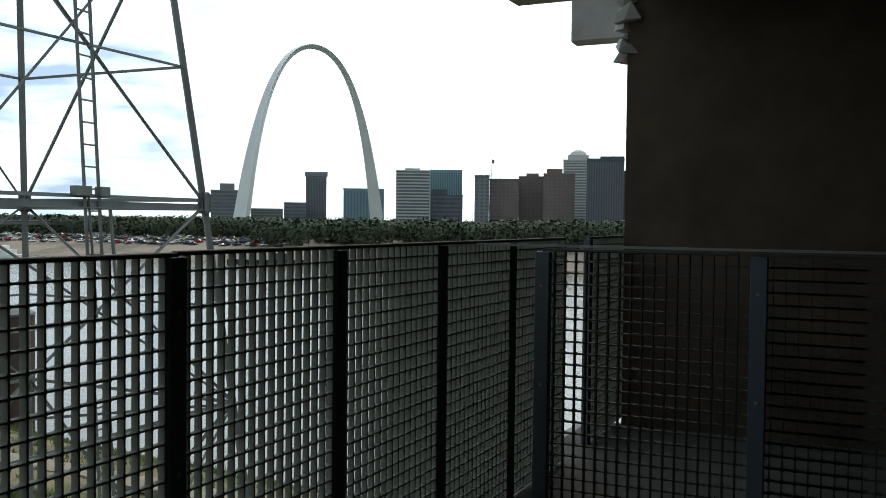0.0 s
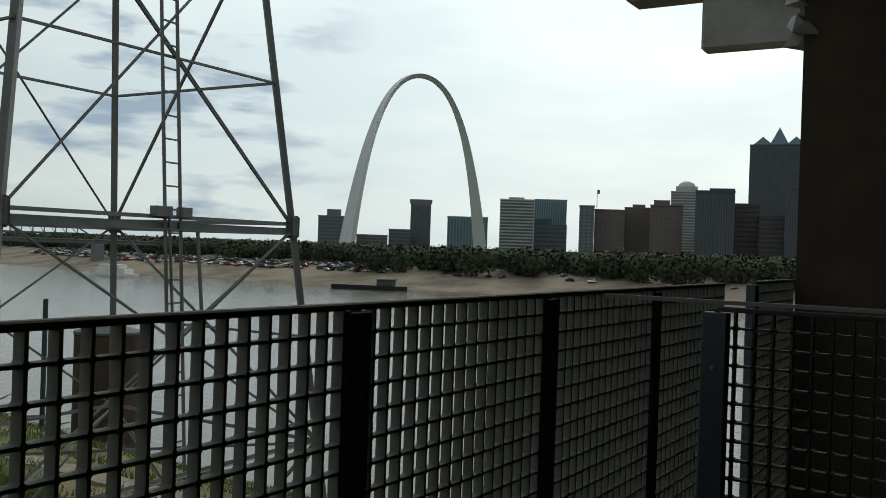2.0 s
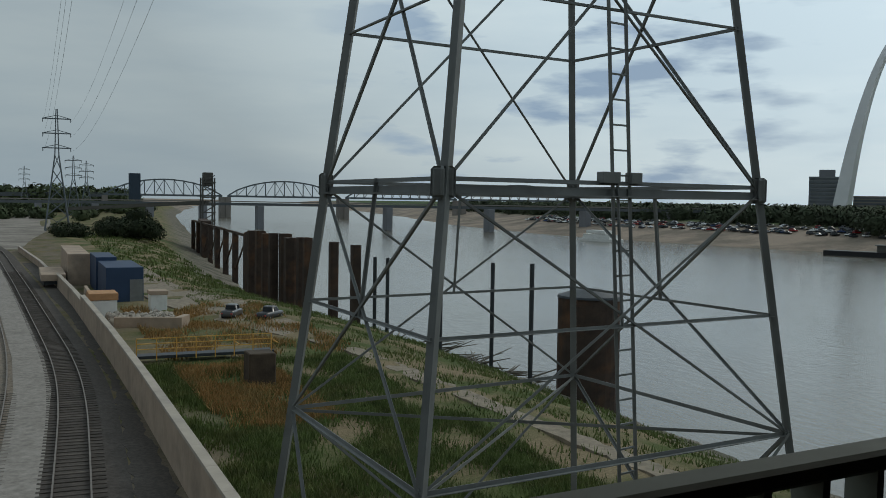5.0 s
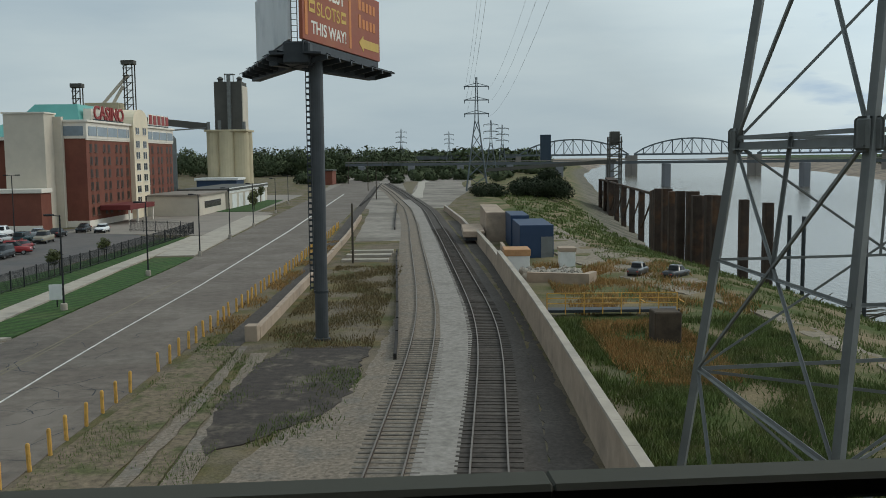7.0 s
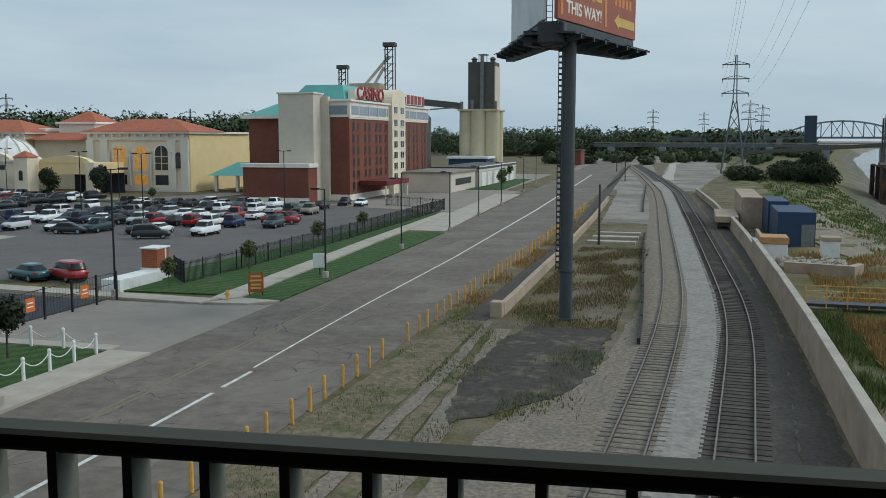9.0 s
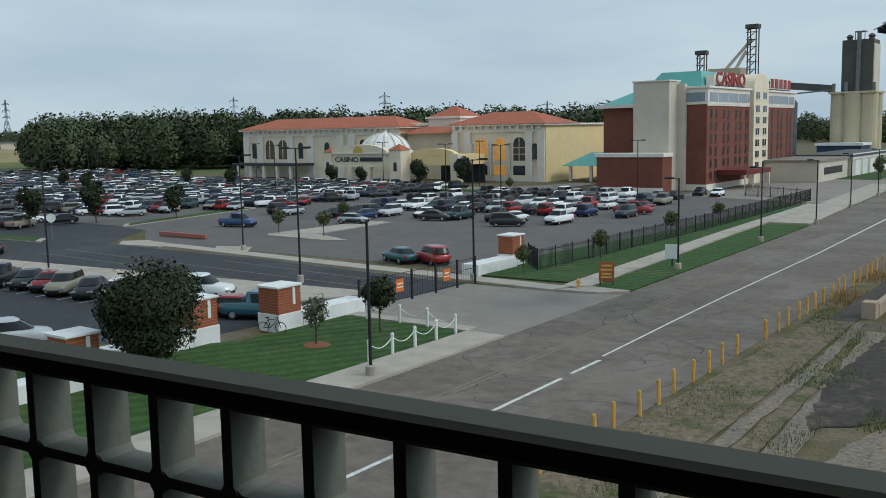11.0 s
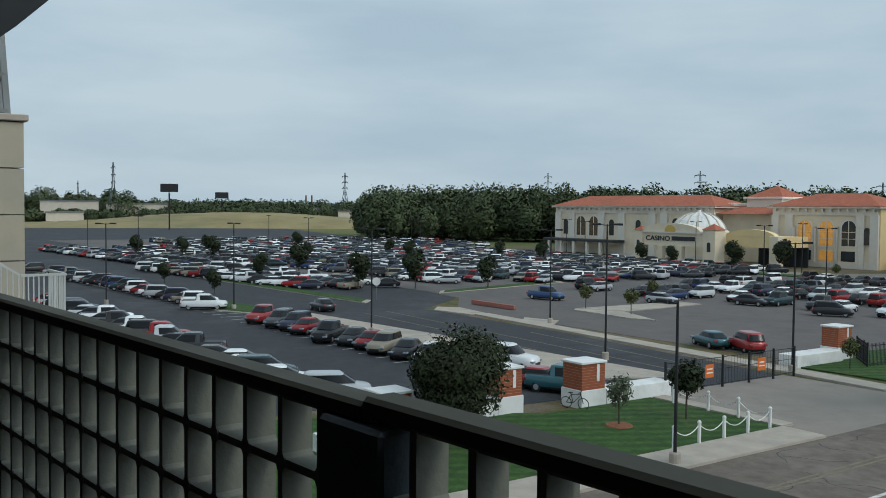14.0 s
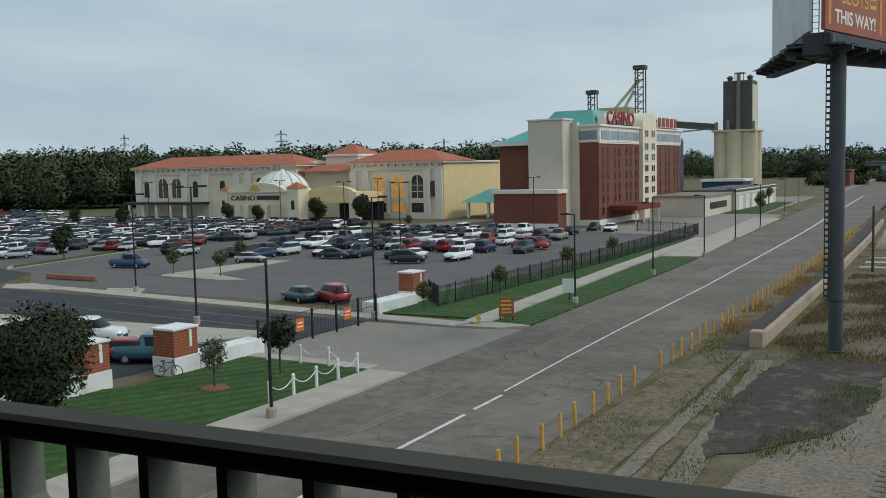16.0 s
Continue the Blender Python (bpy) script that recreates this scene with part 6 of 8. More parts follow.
# ---- city across the river ----
def tower_block(name, az0, az1, d, top, mat, band, label, floors=12, depth=45, kind="bands", cap=None, base=4.0):
    """A block facing the river between two bearings, with its storeys as window bands or upright strips."""
    (xa, ya), (xb, yb) = polar(az0, d), polar(az1, d)
    w = math.hypot(xb - xa, yb - ya)
    ang = math.degrees(math.atan2(yb - ya, xb - xa))
    t = thing(name, label, "building", pose(xa, ya, 0, 0, 0, ang))
    # from the river the block lies beyond the line a to b
    part("wall", box(0, w, 0, depth, base - 6, top), mat, t)
    if kind == "bands":
        h = (top - base - 2) / floors
        for i in range(floors):
            part("window_band", box(0.02 * w, 0.98 * w, -0.6, 0, base + 1.5 + i * h + 0.35 * h, base + 1.5 + i * h + 0.9 * h), band, t)
    elif kind == "strips":
        n = floors
        for i in range(n):
            part("window_strip", box(w * (i + 0.25) / n, w * (i + 0.8) / n, -0.6, 0, base, top - 4), band, t)
    elif kind == "grid":
        h, n = (top - base - 3) / floors, max(3, int(w / 5))
        for i in range(floors):
            for j in range(n):
                part("window", box(w * (j + 0.25) / n, w * (j + 0.75) / n, -0.4, 0, base + 1.5 + (i + 0.3) * h, base + 1.5 + (i + 0.8) * h), band, t)
    if cap:
        c0, c1, ch = cap
        part("roof_house", box(c0 * w, c1 * w, 6, depth - 6, top, top + ch), mat, t)
    part("parapet", box(-0.4, w + 0.4, -0.9, depth + 0.4, top - 1.6, top), mat, t)
    return t


M_C_TAN = material("city_tan_stone", (0.24, 0.215, 0.195), 0.9, vary=0.08, scale=0.05)
M_C_GREY = material("city_grey_concrete", (0.20, 0.205, 0.22), 0.9, vary=0.08, scale=0.05)
M_C_RED = material("city_red_granite", (0.20, 0.145, 0.13), 0.9, vary=0.08, scale=0.05)
M_C_DARK = material("city_dark_glass", (0.075, 0.085, 0.105), 0.4, vary=0.15, scale=0.05)
M_C_TEAL = material("city_teal_glass", (0.17, 0.27, 0.31), 0.15, vary=0.1, scale=0.05)
M_C_WHITE = material("city_white_panel", (0.5, 0.49, 0.47), 0.8, vary=0.05, scale=0.05)
M_C_WIN = material("city_window_glass", (0.11, 0.12, 0.135), 0.3, vary=0.2, scale=0.1)
M_C_BLUEGLASS = material("city_blue_glass", (0.10, 0.17, 0.20), 0.12, vary=0.15, scale=0.05)
M_C_SLATE = material("city_slate_panel", (0.125, 0.13, 0.15), 0.7, vary=0.08, scale=0.05)
M_C_BROWN = material("city_brown_stone", (0.135, 0.088, 0.08), 0.9, vary=0.1, scale=0.05)
tower_block("office_block", 45.64, 47.36, 1150, 45.5, M_C_GREY, M_C_WIN, "grey round-topped slab hotel seen far away", 9, cap=(0.3, 0.8, 8))
tower_block("office_block", 47.98, 49.88, 1200, 24.5, M_C_TAN, M_C_WIN, "low tan block far across the river", 5)
tower_block("office_block", 49.94, 51.26, 1250, 33.6, M_C_GREY, M_C_WIN, "low grey block far across the river", 6)
tower_block("office_tower", 51.24, 52.48, 1300, 72.0, M_C_GREY, M_C_WIN, "grey slab tower with a dark crown", 13, kind="strips", cap=(-0.06, 1.06, 5))
tower_block("glass_block", 53.51, 55.98, 1200, 51.6, M_C_TEAL, M_C_BLUEGLASS, "teal glass block behind the arch leg", 13, kind="strips")
tower_block("office_block", 56.7, 58.8, 1150, 73.3, M_C_WHITE, M_C_WIN, "white banded office block", 17, cap=(0.25, 0.7, 2.5))
tower_block("glass_block", 58.8, 60.75, 1250, 79.6, M_C_TEAL, M_C_BLUEGLASS, "pale teal glass office block", 14, kind="strips")
tower_block("office_block", 58.84, 60.79, 1180, 44.2, M_C_DARK, M_C_WIN, "dark stepped block before the glass block", 7, cap=(0.0, 0.5, 7))
tower_block("stone_block", 61.52, 62.41, 1180, 69.6, M_C_GREY, M_C_WIN, "grey end tower of a long stone block", 14, kind="grid")
tower_block("stone_block", 62.42, 64.21, 1200, 66.2, M_C_RED, M_C_WIN, "long reddish stone apartment block", 13, kind="grid")
tower_block("stone_block", 64.21, 65.72, 1230, 71.0, M_C_RED, M_C_WIN, "reddish stone block with a roof house", 13, kind="grid", cap=(0.3, 0.8, 4))
tower_block("stone_block", 65.72, 67.61, 1180, 72.4, M_C_RED, M_C_WIN, "stepped reddish stone block", 14, kind="grid", cap=(0.1, 0.6, 6))
dome_block = tower_block("white_tower", 66.89, 68.68, 1350, 101.0, M_C_WHITE, M_C_GREY, "white tower with a stepped domed crown", 24, cap=(0.15, 0.85, 7))
part("crown_dome", lathe([(13, 108), (10, 113), (4, 116)], 16, at=(21, 22, 0)), M_C_WHITE, dome_block)
tower_block("dark_tower", 68.31, 70.54, 1150, 89.0, M_C_DARK, M_C_SLATE, "dark bronze office tower", 15, kind="strips", cap=(0.35, 1.0, 3))
tower_block("brown_block", 70.47, 71.9, 1200, 77.0, M_C_BROWN, M_C_DARK, "brown stone office block", 12)
big = tower_block("tall_tower", 71.27, 74.49, 1400, 172.0, M_C_SLATE, M_C_DARK, "tallest tower with a green gabled top", 22, kind="strips")
bw = 2 * 1400 * math.sin(radians(1.61))
for c in (0.22, 0.5, 0.78):
    bm = bmesh.new()
    v = [bm.verts.new(p) for p in ((bw * (c - 0.16), -1, 172), (bw * (c + 0.16), -1, 172), (bw * (c + 0.16), 44, 172), (bw * (c - 0.16), 44, 172), (bw * c, -1, 183 if c != 0.5 else 196), (bw * c, 44, 183 if c != 0.5 else 196))]
    for q in ((0, 1, 4), (1, 2, 5, 4), (2, 3, 5), (3, 0, 4, 5), (3, 2, 1, 0)):
        bm.faces.new([v[i] for i in q])
    part("gable_top", bm, M_C_TEAL, big)
tower_block("brown_block", 71.9, 73.3, 1180, 62.0, M_C_BROWN, M_C_DARK, "brown stone block across the river", 10)
tower_block("dark_tower", 73.33, 75.47, 1150, 93.0, M_C_DARK, M_C_SLATE, "dark office tower across the river", 16, kind="strips")
stepped = tower_block("stepped_tower", 75.0, 76.8, 1500, 135.0, M_C_GREY, M_C_WIN, "grey tower with a stepped crown", 15, kind="strips", cap=(0.2, 0.8, 13))
tower_block("office_block", 76.25, 77.84, 1400, 112.0, M_C_DARK, M_C_WIN, "dark city block behind other towers", 12)
tower_block("office_block", 75.6, 78.6, 1200, 66.0, M_C_GREY, M_C_WIN, "grey banded city block across the river", 10)
tower_block("office_block", 78.7, 84, 1200, 60.0, M_C_GREY, M_C_WIN, "grey banded city block across the river", 10)
flag = thing("flagpole", "flagpole with a small flag on a roof", "flagpole", Matrix.Translation((*polar(62.55, 1190), 70)))
part("pole", tube(0.5, 0.4, -3, 20, 6), M_WHITE, flag)
part("flag", box(0.4, 7, -0.1, 0.1, 15, 20), M_SIGNRED, flag)
overlook = setting("overlook_wall", bm_mesh("overlook_wall", box(430, 560, 404, 420, 0, 5.5, 0.3), M_C_TAN), "low stone terrace wall under the arch", "terrace")
# ---- levee: parked cars, barge, boats ----
CAR_SHAPE = {   # length/2, width/2, belt, cabin foot (x0, x1), roof (x0, x1), roof height, nose drop
    "sedan": (2.32, 0.90, 0.95, (-2.0, 1.22), (-1.12, 0.22), 1.46, 0.2),
    "suv": (2.3, 0.94, 1.08, (-2.22, 1.3), (-1.9, 0.34), 1.76, 0.14),
    "pickup": (2.75, 0.98, 1.12, (-0.95, 1.5), (-0.74, 0.66), 1.86, 0.08)}


def car_ring(bm, x0, x1, w, z, drop=0.0, n=20, power=5.0):
    """A rounded oblong outline at one height; the nose may dip."""
    out = []
    for i in range(n):
        a = 2 * math.pi * (i + 0.5) / n
        c, s = math.cos(a), math.sin(a)
        u, v = math.copysign(abs(c) ** (2 / power), c), math.copysign(abs(s) ** (2 / power), s)
        x = (x0 + x1) / 2 + u * (x1 - x0) / 2
        out.append(bm.verts.new((x, v * w, z - drop * max(0.0, (x - 0.9) / 1.4))))
    return out


def car_loft(bm, rings, close=True):
    for a, b in zip(rings, rings[1:]):
        for i in range(len(a)):
            j = (i + 1) % len(a)
            bm.faces.new((a[i], a[j], b[j], b[i])).smooth = True
    if close:
        bm.faces.new(rings[0][::-1])
        bm.faces.new(rings[-1])


def car_meshes(kind):
    hl, hw, belt, (c0, c1), (r0, r1), top, drop = CAR_SHAPE[kind]
    bm = bmesh.new()
    rings = [car_ring(bm, -hl + 0.12, hl - 0.15, hw - 0.06, 0.24), car_ring(bm, -hl, hl, hw - 0.01, 0.42), car_ring(bm, -hl, hl, hw, 0.66, drop * 0.5),
             car_ring(bm, -hl + 0.05, hl - 0.08, hw - 0.03, belt - 0.1, drop), car_ring(bm, -hl + 0.16, hl - 0.25, hw - 0.09, belt - 0.01, drop)]
    rings += [car_ring(bm, c0, c1, hw - 0.11, belt, drop * 0.3), car_ring(bm, r0 - 0.05, r1 + 0.06, hw - 0.24, top - 0.06), car_ring(bm, r0 + 0.1, r1 - 0.08, hw - 0.34, top)]
    car_loft(bm, rings)
    body = bm_mesh("body", bm, [M_PAINT, M_BLACK])
    for q in body.polygons:   # black sills, bumpers' undersides and grille
        if q.center.z < 0.36 or (q.center.x > hl - 0.12 and abs(q.center.y) < 0.55 and 0.42 < q.center.z < 0.7):
            q.material_index = 1
    gm = bmesh.new()
    at = lambda s, o: car_ring(gm, c0 + (r0 - 0.05 - c0) * s - o, c1 + (r1 + 0.06 - c1) * s + o, hw - 0.11 - 0.13 * s + o, belt + (top - 0.06 - belt) * s + (0.02 if s < 0.5 else 0))
    car_loft(gm, [at(0.06, 0.016), at(0.9, 0.016)], False)
    # the painted pillars stay bare at the cabin's corners and behind the front doors
    half = [(c0 + c1) / 2, (c1 - c0) / 2]
    bare = [f for f in gm.faces if abs(f.calc_center_median().y) > hw - 0.3 and abs(abs(f.calc_center_median().x - half[0]) / half[1] - 0.72) < 0.1]
    bmesh.ops.delete(gm, geom=bare, context="FACES")
    glass_me = bm_mesh("window_band", gm, M_CARGLASS)
    wheel = lathe([(0.02, -0.115), (0.2, -0.118), (0.2, -0.11), (0.33, -0.1), (0.34, 0.1), (0.2, 0.11), (0.2, 0.118), (0.02, 0.115)], 14)
    bmesh.ops.rotate(wheel, cent=(0, 0, 0), matrix=Matrix.Rotation(radians(90), 3, "X"), verts=wheel.verts[:])
    tyre = bm_mesh("wheel", wheel, [M_TYRE, M_RIM])
    for p in tyre.polygons:
        p.material_index = 1 if math.hypot(p.center.x, p.center.z) < 0.19 else 0
    head = bm_mesh("headlight", box(hl - 0.34, hl - 0.012, -0.2, 0.2, 0.6, 0.74, 0.02), M_SKYGLASS)
    tail = bm_mesh("tail_light", box(-hl + 0.0, -hl + 0.2, -0.14, 0.14, 0.7, 0.88, 0.02), M_NEON)
    bed = bm_mesh("cargo_bed", box(-2.45, -0.85, -0.74, 0.74, belt - 0.06, belt + 0.012), M_BLACK) if kind == "pickup" else None
    return body, glass_me, tyre, head, tail, bed


CAR_PARTS = {k: car_meshes(k) for k in ("sedan", "suv", "pickup")}
CAR_LABEL = {"sedan": "sedan parked in a row on the asphalt", "suv": "sport utility vehicle parked in a row", "pickup": "pickup truck parked in the lot"}


def car(kind, m, paint=None, label=None, group="parked cars"):
    m = m @ Matrix.Scale(0.94, 4)
    body, glass, tyre, head, tail, bed = CAR_PARTS[kind]
    c = thing({"sedan": "sedan", "suv": "suv", "pickup": "pickup_truck"}[kind], label or CAR_LABEL[kind], "car" if kind != "pickup" else "truck", m, group)
    if paint:
        body = body.copy()
        body.materials[0] = paint
    part("body", body, None, c)
    part("window_band", glass, None, c, "dark tinted glass")
    if bed:
        part("cargo_bed", bed, None, c, "open black cargo bed")
    wx, wy = (1.4, 0.78) if kind != "pickup" else (1.65, 0.84)
    for x in (-wx, wx):
        for y in (-wy, wy):
            part("wheel", tyre, None, c, m=pose(x, y, 0.34))
    for y in (-0.6, 0.6):
        part("headlight", head, None, c, m=pose(0, y, 0))
        part("tail_light", tail, None, c, m=pose(0, y * 1.1, 0))
    return c


def paint(name, rgb):
    m = material(name, rgb, 0.35, metal=0.1, vary=0.04)
    m.node_tree.nodes["Principled BSDF"].inputs["Coat Weight"].default_value = 0.6
    return m


P_RED, P_WHITE, P_BLACK, P_BLUE, P_TEAL = paint("red_car_paint", (0.30, 0.02, 0.02)), paint("white_car_paint", (0.68, 0.68, 0.66)), paint("black_car_paint", (0.02, 0.02, 0.023)), paint("blue_car_paint", (0.02, 0.06, 0.16)), paint("teal_car_paint", (0.02, 0.10, 0.12))
P_SILVER = paint("silver_car_paint", (0.42, 0.43, 0.44))
Z0 = 0.03
SPECIAL = [("suv", -45.8, 65.8, 155, P_RED, "red compact crossover parked on the grey lot"), ("sedan", -48.9, 65.2, 158, P_TEAL, "grey-green sedan parked beside a red crossover"),
           ("pickup", -97.7, 39.4, 62, P_WHITE, "white pickup truck at the end of a row"), ("suv", -57, 95.5, 30, P_BLACK, "black sport utility vehicle on the grey lot"),
           ("sedan", -69.3, 97.6, 12, P_BLACK, "dark sedan on the grey lot"), ("sedan", -76.4, 89.8, 8, P_SILVER, "silver sedan by the traffic island"),
           ("pickup", -87.5, 80.6, 12, P_BLUE, "blue pickup truck by the planted island"), ("pickup", -40.6, 41.3, 25, P_TEAL, "teal pickup truck behind a brick pillar"),
           ("sedan", -90.2, 50.2, 175, P_BLACK, "dark sedan driving lane parked on black asphalt"), ("pickup", -50.5, 116, 20, P_RED, "red pickup truck near the hotel"),
           ("sedan", -42.3, 41.0, 25, P_RED, "dark red sedan parked beside a teal pickup"), ("pickup", -49.9, 44.0, 25, P_WHITE, "white pickup truck parked behind the brick pillar"), ("suv", -46.3, 28.3, 62, P_SILVER, "silver minivan parked near the lawn"),
           ("pickup", -83.6, 40.3, -53, P_RED, "red pickup truck at the end of a row")]
for kind, x, y, a, pt, lb in SPECIAL:
    car(kind, pose(x, y, Z0, 0, 0, a), pt, lb)
KINDS = ["sedan", "sedan", "suv", "sedan", "suv", "pickup"]
near_slots, far_slots = [], []


def row(x0, y0, x1, y1, heading, fill=0.93, gap=2.75, far=False, turn=0.4):
    n = int(math.hypot(x1 - x0, y1 - y0) / gap)
    for i in range(n):
        if rng.random() < fill:
            s = (i + 0.5) / n
            (far_slots if far else near_slots).append((x0 + (x1 - x0) * s + rng.normal() * 0.1, y0 + (y1 - y0) * s + rng.normal() * 0.25, heading + rng.normal() * 1.5 + (180 if rng.random() < turn else 0)))


row(-53.5, 40.6, -81, 40.0, -53, 1.0, 2.6, turn=0.0)     # near the black lane
row(-50.5, 27.2, -112, 26.4, 62, 0.95, 2.55, turn=0.1)     # close row under the fence
row(-47, 20.6, -120, 19.8, -62, 0.9)
row(-101, 40.6, -162, 37.6, 62, 0.97, 2.55, turn=0.1)
for k in range(5):                               # grey lot by the hotel
    row(-46 - 2 * k, 101 + 10.5 * k, -92, 100 + 10.5 * k, 92, 0.85 if k else 0.55)
row(-78, 95.5, -98, 96.5, 92, 0.9)
row(-50, 150, -57, 152, 95, 0.9)
for k in range(2):
    row(-113, 84 + 7 * k, -160, 82 + 7 * k, 62 - 124 * k, 0.95)
for k in range(3):
    row(-112, 62 + 5.2 * k, -165, 53.5 + 5.2 * k, 62 if k != 1 else -62, 0.9)
for k in range(14):                              # the crowded main lot
    y = 98 + 6.0 * k + (1.5 if k % 2 else 0)
    if y < 156:
        row(-104, y, -235, y - 2, 62 if k % 2 else -62, 0.95, 2.6, far=True)
    row(-165, 60 + 6.6 * k, -250, 55 + 6.6 * k, 62 if k % 2 else -62, 0.95, 2.6, far=True)
for k in range(10):
    row(-230, 100 + 9 * k, -300, 98 + 9 * k, -62, 0.9, far=True)
row(-165, 36, -260, 30, 95, 0.8, far=True)
for x, y, a in near_slots:
    car(KINDS[int(rng.integers(6))], pose(x, y, Z0, 0, 0, a))


def car_crowd(name, slots, label, scale=0.94, zs=None):
    """Rows of cars too many and too far to count, as one body of geometry: shell and dark glass."""
    v, f, mats, base = [], [], [], 0
    for k, (x, y, a) in enumerate(slots):
        kind = KINDS[int(rng.integers(6))]
        m = pose(x, y, Z0 if zs is None else zs[k], 0, 0, a) @ Matrix.Scale(scale, 4)
        body, glass = CAR_PARTS[kind][:2]
        for me, slot in ((body, 0), (glass, 1)):
            v += [m @ p.co for p in me.vertices]
            f += [tuple(i + base for i in p.vertices) for p in me.polygons]
            mats += [1 if slot or q.material_index else 0 for q in me.polygons]
            base += len(me.vertices)
        for wx in (-1.4, 1.4):
            for wy in (-0.8, 0.8):
                q = m @ Matrix.Translation((wx, wy, 0.34))
                pts = [q @ Vector((0.34 * math.cos(t), s * 0.11, 0.34 * math.sin(t))) for s in (-1, 1) for t in np.arange(0, 6.28, 1.0472)][:12]
                v += pts
                f += [tuple(base + i for i in range(6)), tuple(base + 6 + i for i in range(5, -1, -1))] + [(base + i, base + 6 + i, base + 6 + (i + 1) % 6, base + (i + 1) % 6) for i in range(6)]
                mats += [2] * 8
                base += 12
    me = mesh_of(name, v, f, [M_PAINT_FAR, M_CARGLASS, M_TYRE])
    me.polygons.foreach_set("material_index", mats)
    me.polygons.foreach_set("use_smooth", [k < 2 for k in mats])
    return tagged(new(name, me), label, "cars", kind="stuff")


car_crowd("parked_cars", far_slots, "hundreds of parked cars filling the car park")
levee = []
levee_z = []
for y in np.arange(130, 620, 3.2):
    fx = float(np.interp(y, FAR_BANK[:, 0], FAR_BANK[:, 1]))
    for d in (42, 50, 57):
        if rng.random() < (0.75 if y > 300 else 0.12):
            x = fx + d + rng.normal() * 1.5
            levee.append((x, y + rng.normal(), 90 * rng.integers(4) + rng.normal() * 6))
            levee_z.append(float(ground_height(np.array(x), np.array(y))))
car_crowd("levee_cars", levee, "many small parked cars along the far levee", 1.0, levee_z)
barge = thing("barge", "long dark moored barge with a small deckhouse", "barge", pose(306, 267, WATER, 0, 0, -68))
part("hull", prism([(-16, -4), (13, -4), (17, 0), (13, 4), (-16, 4)], -0.6, 2.0), M_BLACK, barge)
part("deckhouse", box(4, 11, -2.5, 2.5, 2.0, 4.6, 0.1), M_DARKCON, barge)
part("roof", box(3.4, 11.6, -3, 3, 4.6, 4.9), M_GALV, barge)
boat = thing("riverboat", "white riverboat moored at the far levee", "boat", pose(272, 400, WATER, 0, 0, -82))
part("hull", prism([(-14, -3.5), (11, -3.5), (15, 0), (11, 3.5), (-14, 3.5)], -0.4, 1.4), M_WHITE, boat)
part("deck", box(-12, 8, -3, 3, 1.4, 3.6, 0.1), M_WHITE, boat)
part("upper_deck", box(-10, 4, -2.6, 2.6, 3.9, 5.6, 0.1), M_WHITE, boat)

# ---- street furniture ----
bol = thing("bollard", "yellow-painted steel bollard beside the road", "bollard", Matrix.Translation((-12.7, 33.4, 0)), "bollards along the road")
part("pipe", lathe([(0.085, -0.1), (0.085, 1.0), (0.06, 1.06), (0.02, 1.08)], 10), M_YELLOW, bol)
for i in range(1, 62):
    y = 33.4 + i * 1.95 + (2.6 if i > 7 else 0) + rng.normal() * 0.06
    x = np.interp(y, [30, 60, 100, 140, 212], [-12.55, -12.75, -13.0, -14.0, -17.0])
    copy_thing(bol, pose(x + rng.normal() * 0.05, y, 0, rng.normal() * 1.2, rng.normal() * 1.2))
for i in range(4):
    copy_thing(bol, pose(-12.6 + rng.normal() * 0.05, 31.6 - i * 1.9, 0, rng.normal(), rng.normal()))


def lamp_post(x, y, h, label, double=True, turn=0.0):
    t = thing("street_lamp", label, "street lamp", pose(x, y, 0.02, 0, 0, turn), "lamp posts")
    part("base", lathe([(0.26, 0), (0.26, 0.55), (0.2, 0.6)], 12), M_CONCRETE, t)
    part("pole", lathe([(0.085, 0.5), (0.06, h)], 10), M_BLACK, t)
    for s in ((-1, 1) if double else (1,)):
        arm = part("arm", bar((0, 0, h - 0.08), (s * 0.55, 0, h - 0.02), 0.06), M_BLACK, t)
        part("head", box(s * 0.5 - 0.02 if s > 0 else -1.15, 1.15 if s > 0 else -0.48, -0.2, 0.2, h - 0.08, h + 0.08, 0.03), M_BLACK, arm)
    return t


L1 = "slim black street lamp with a boxy head"
L2 = "slim black double-headed car park lamp"
for x, y in ((-25.4, 34.1), (-26.15, 72.2), (-26.3, 93), (-26.3, 112.5), (-28.2, 136.5), (-29.6, 160), (-33, 200), (-37, 240)):
    lamp_post(x, y, 7.3, L1, False, 180)
for x, y, h in ((-37.2, 59.7, 9.2), (-48.5, 52.6, 10.3), (-67.8, 64, 9.4), (-70.4, 44.9, 9.5), (-95.7, 42.1, 9.6), (-108, 31.6, 9.4), (-66, 108, 9.4), (-84, 120, 9.4), (-60, 138, 9.4), (-120, 118, 9.5), (-140, 96, 9.5), (-165, 86, 9.5), (-190, 60, 9.5), (-180, 120, 9.5), (-215, 100, 9.5), (-98, 150, 9.4), (-122, 150, 9.4), (-230, 60, 9.5), (-160, 150, 9.4)):
    lamp_post(x, y, h, L2, True, 90 * rng.random() - 20)
for x, y, h in ((-7.2, 103, 6.5), (-24, 330, 11), (-40, 420, 12), (-30, 500, 12), (-16, 260, 9)):
    p = thing("utility_pole", "plain weathered utility pole", "pole", Matrix.Translation((x, y, 0)))
    part("shaft", lathe([(0.14, -0.2), (0.1, h)], 8), M_BARK, p)

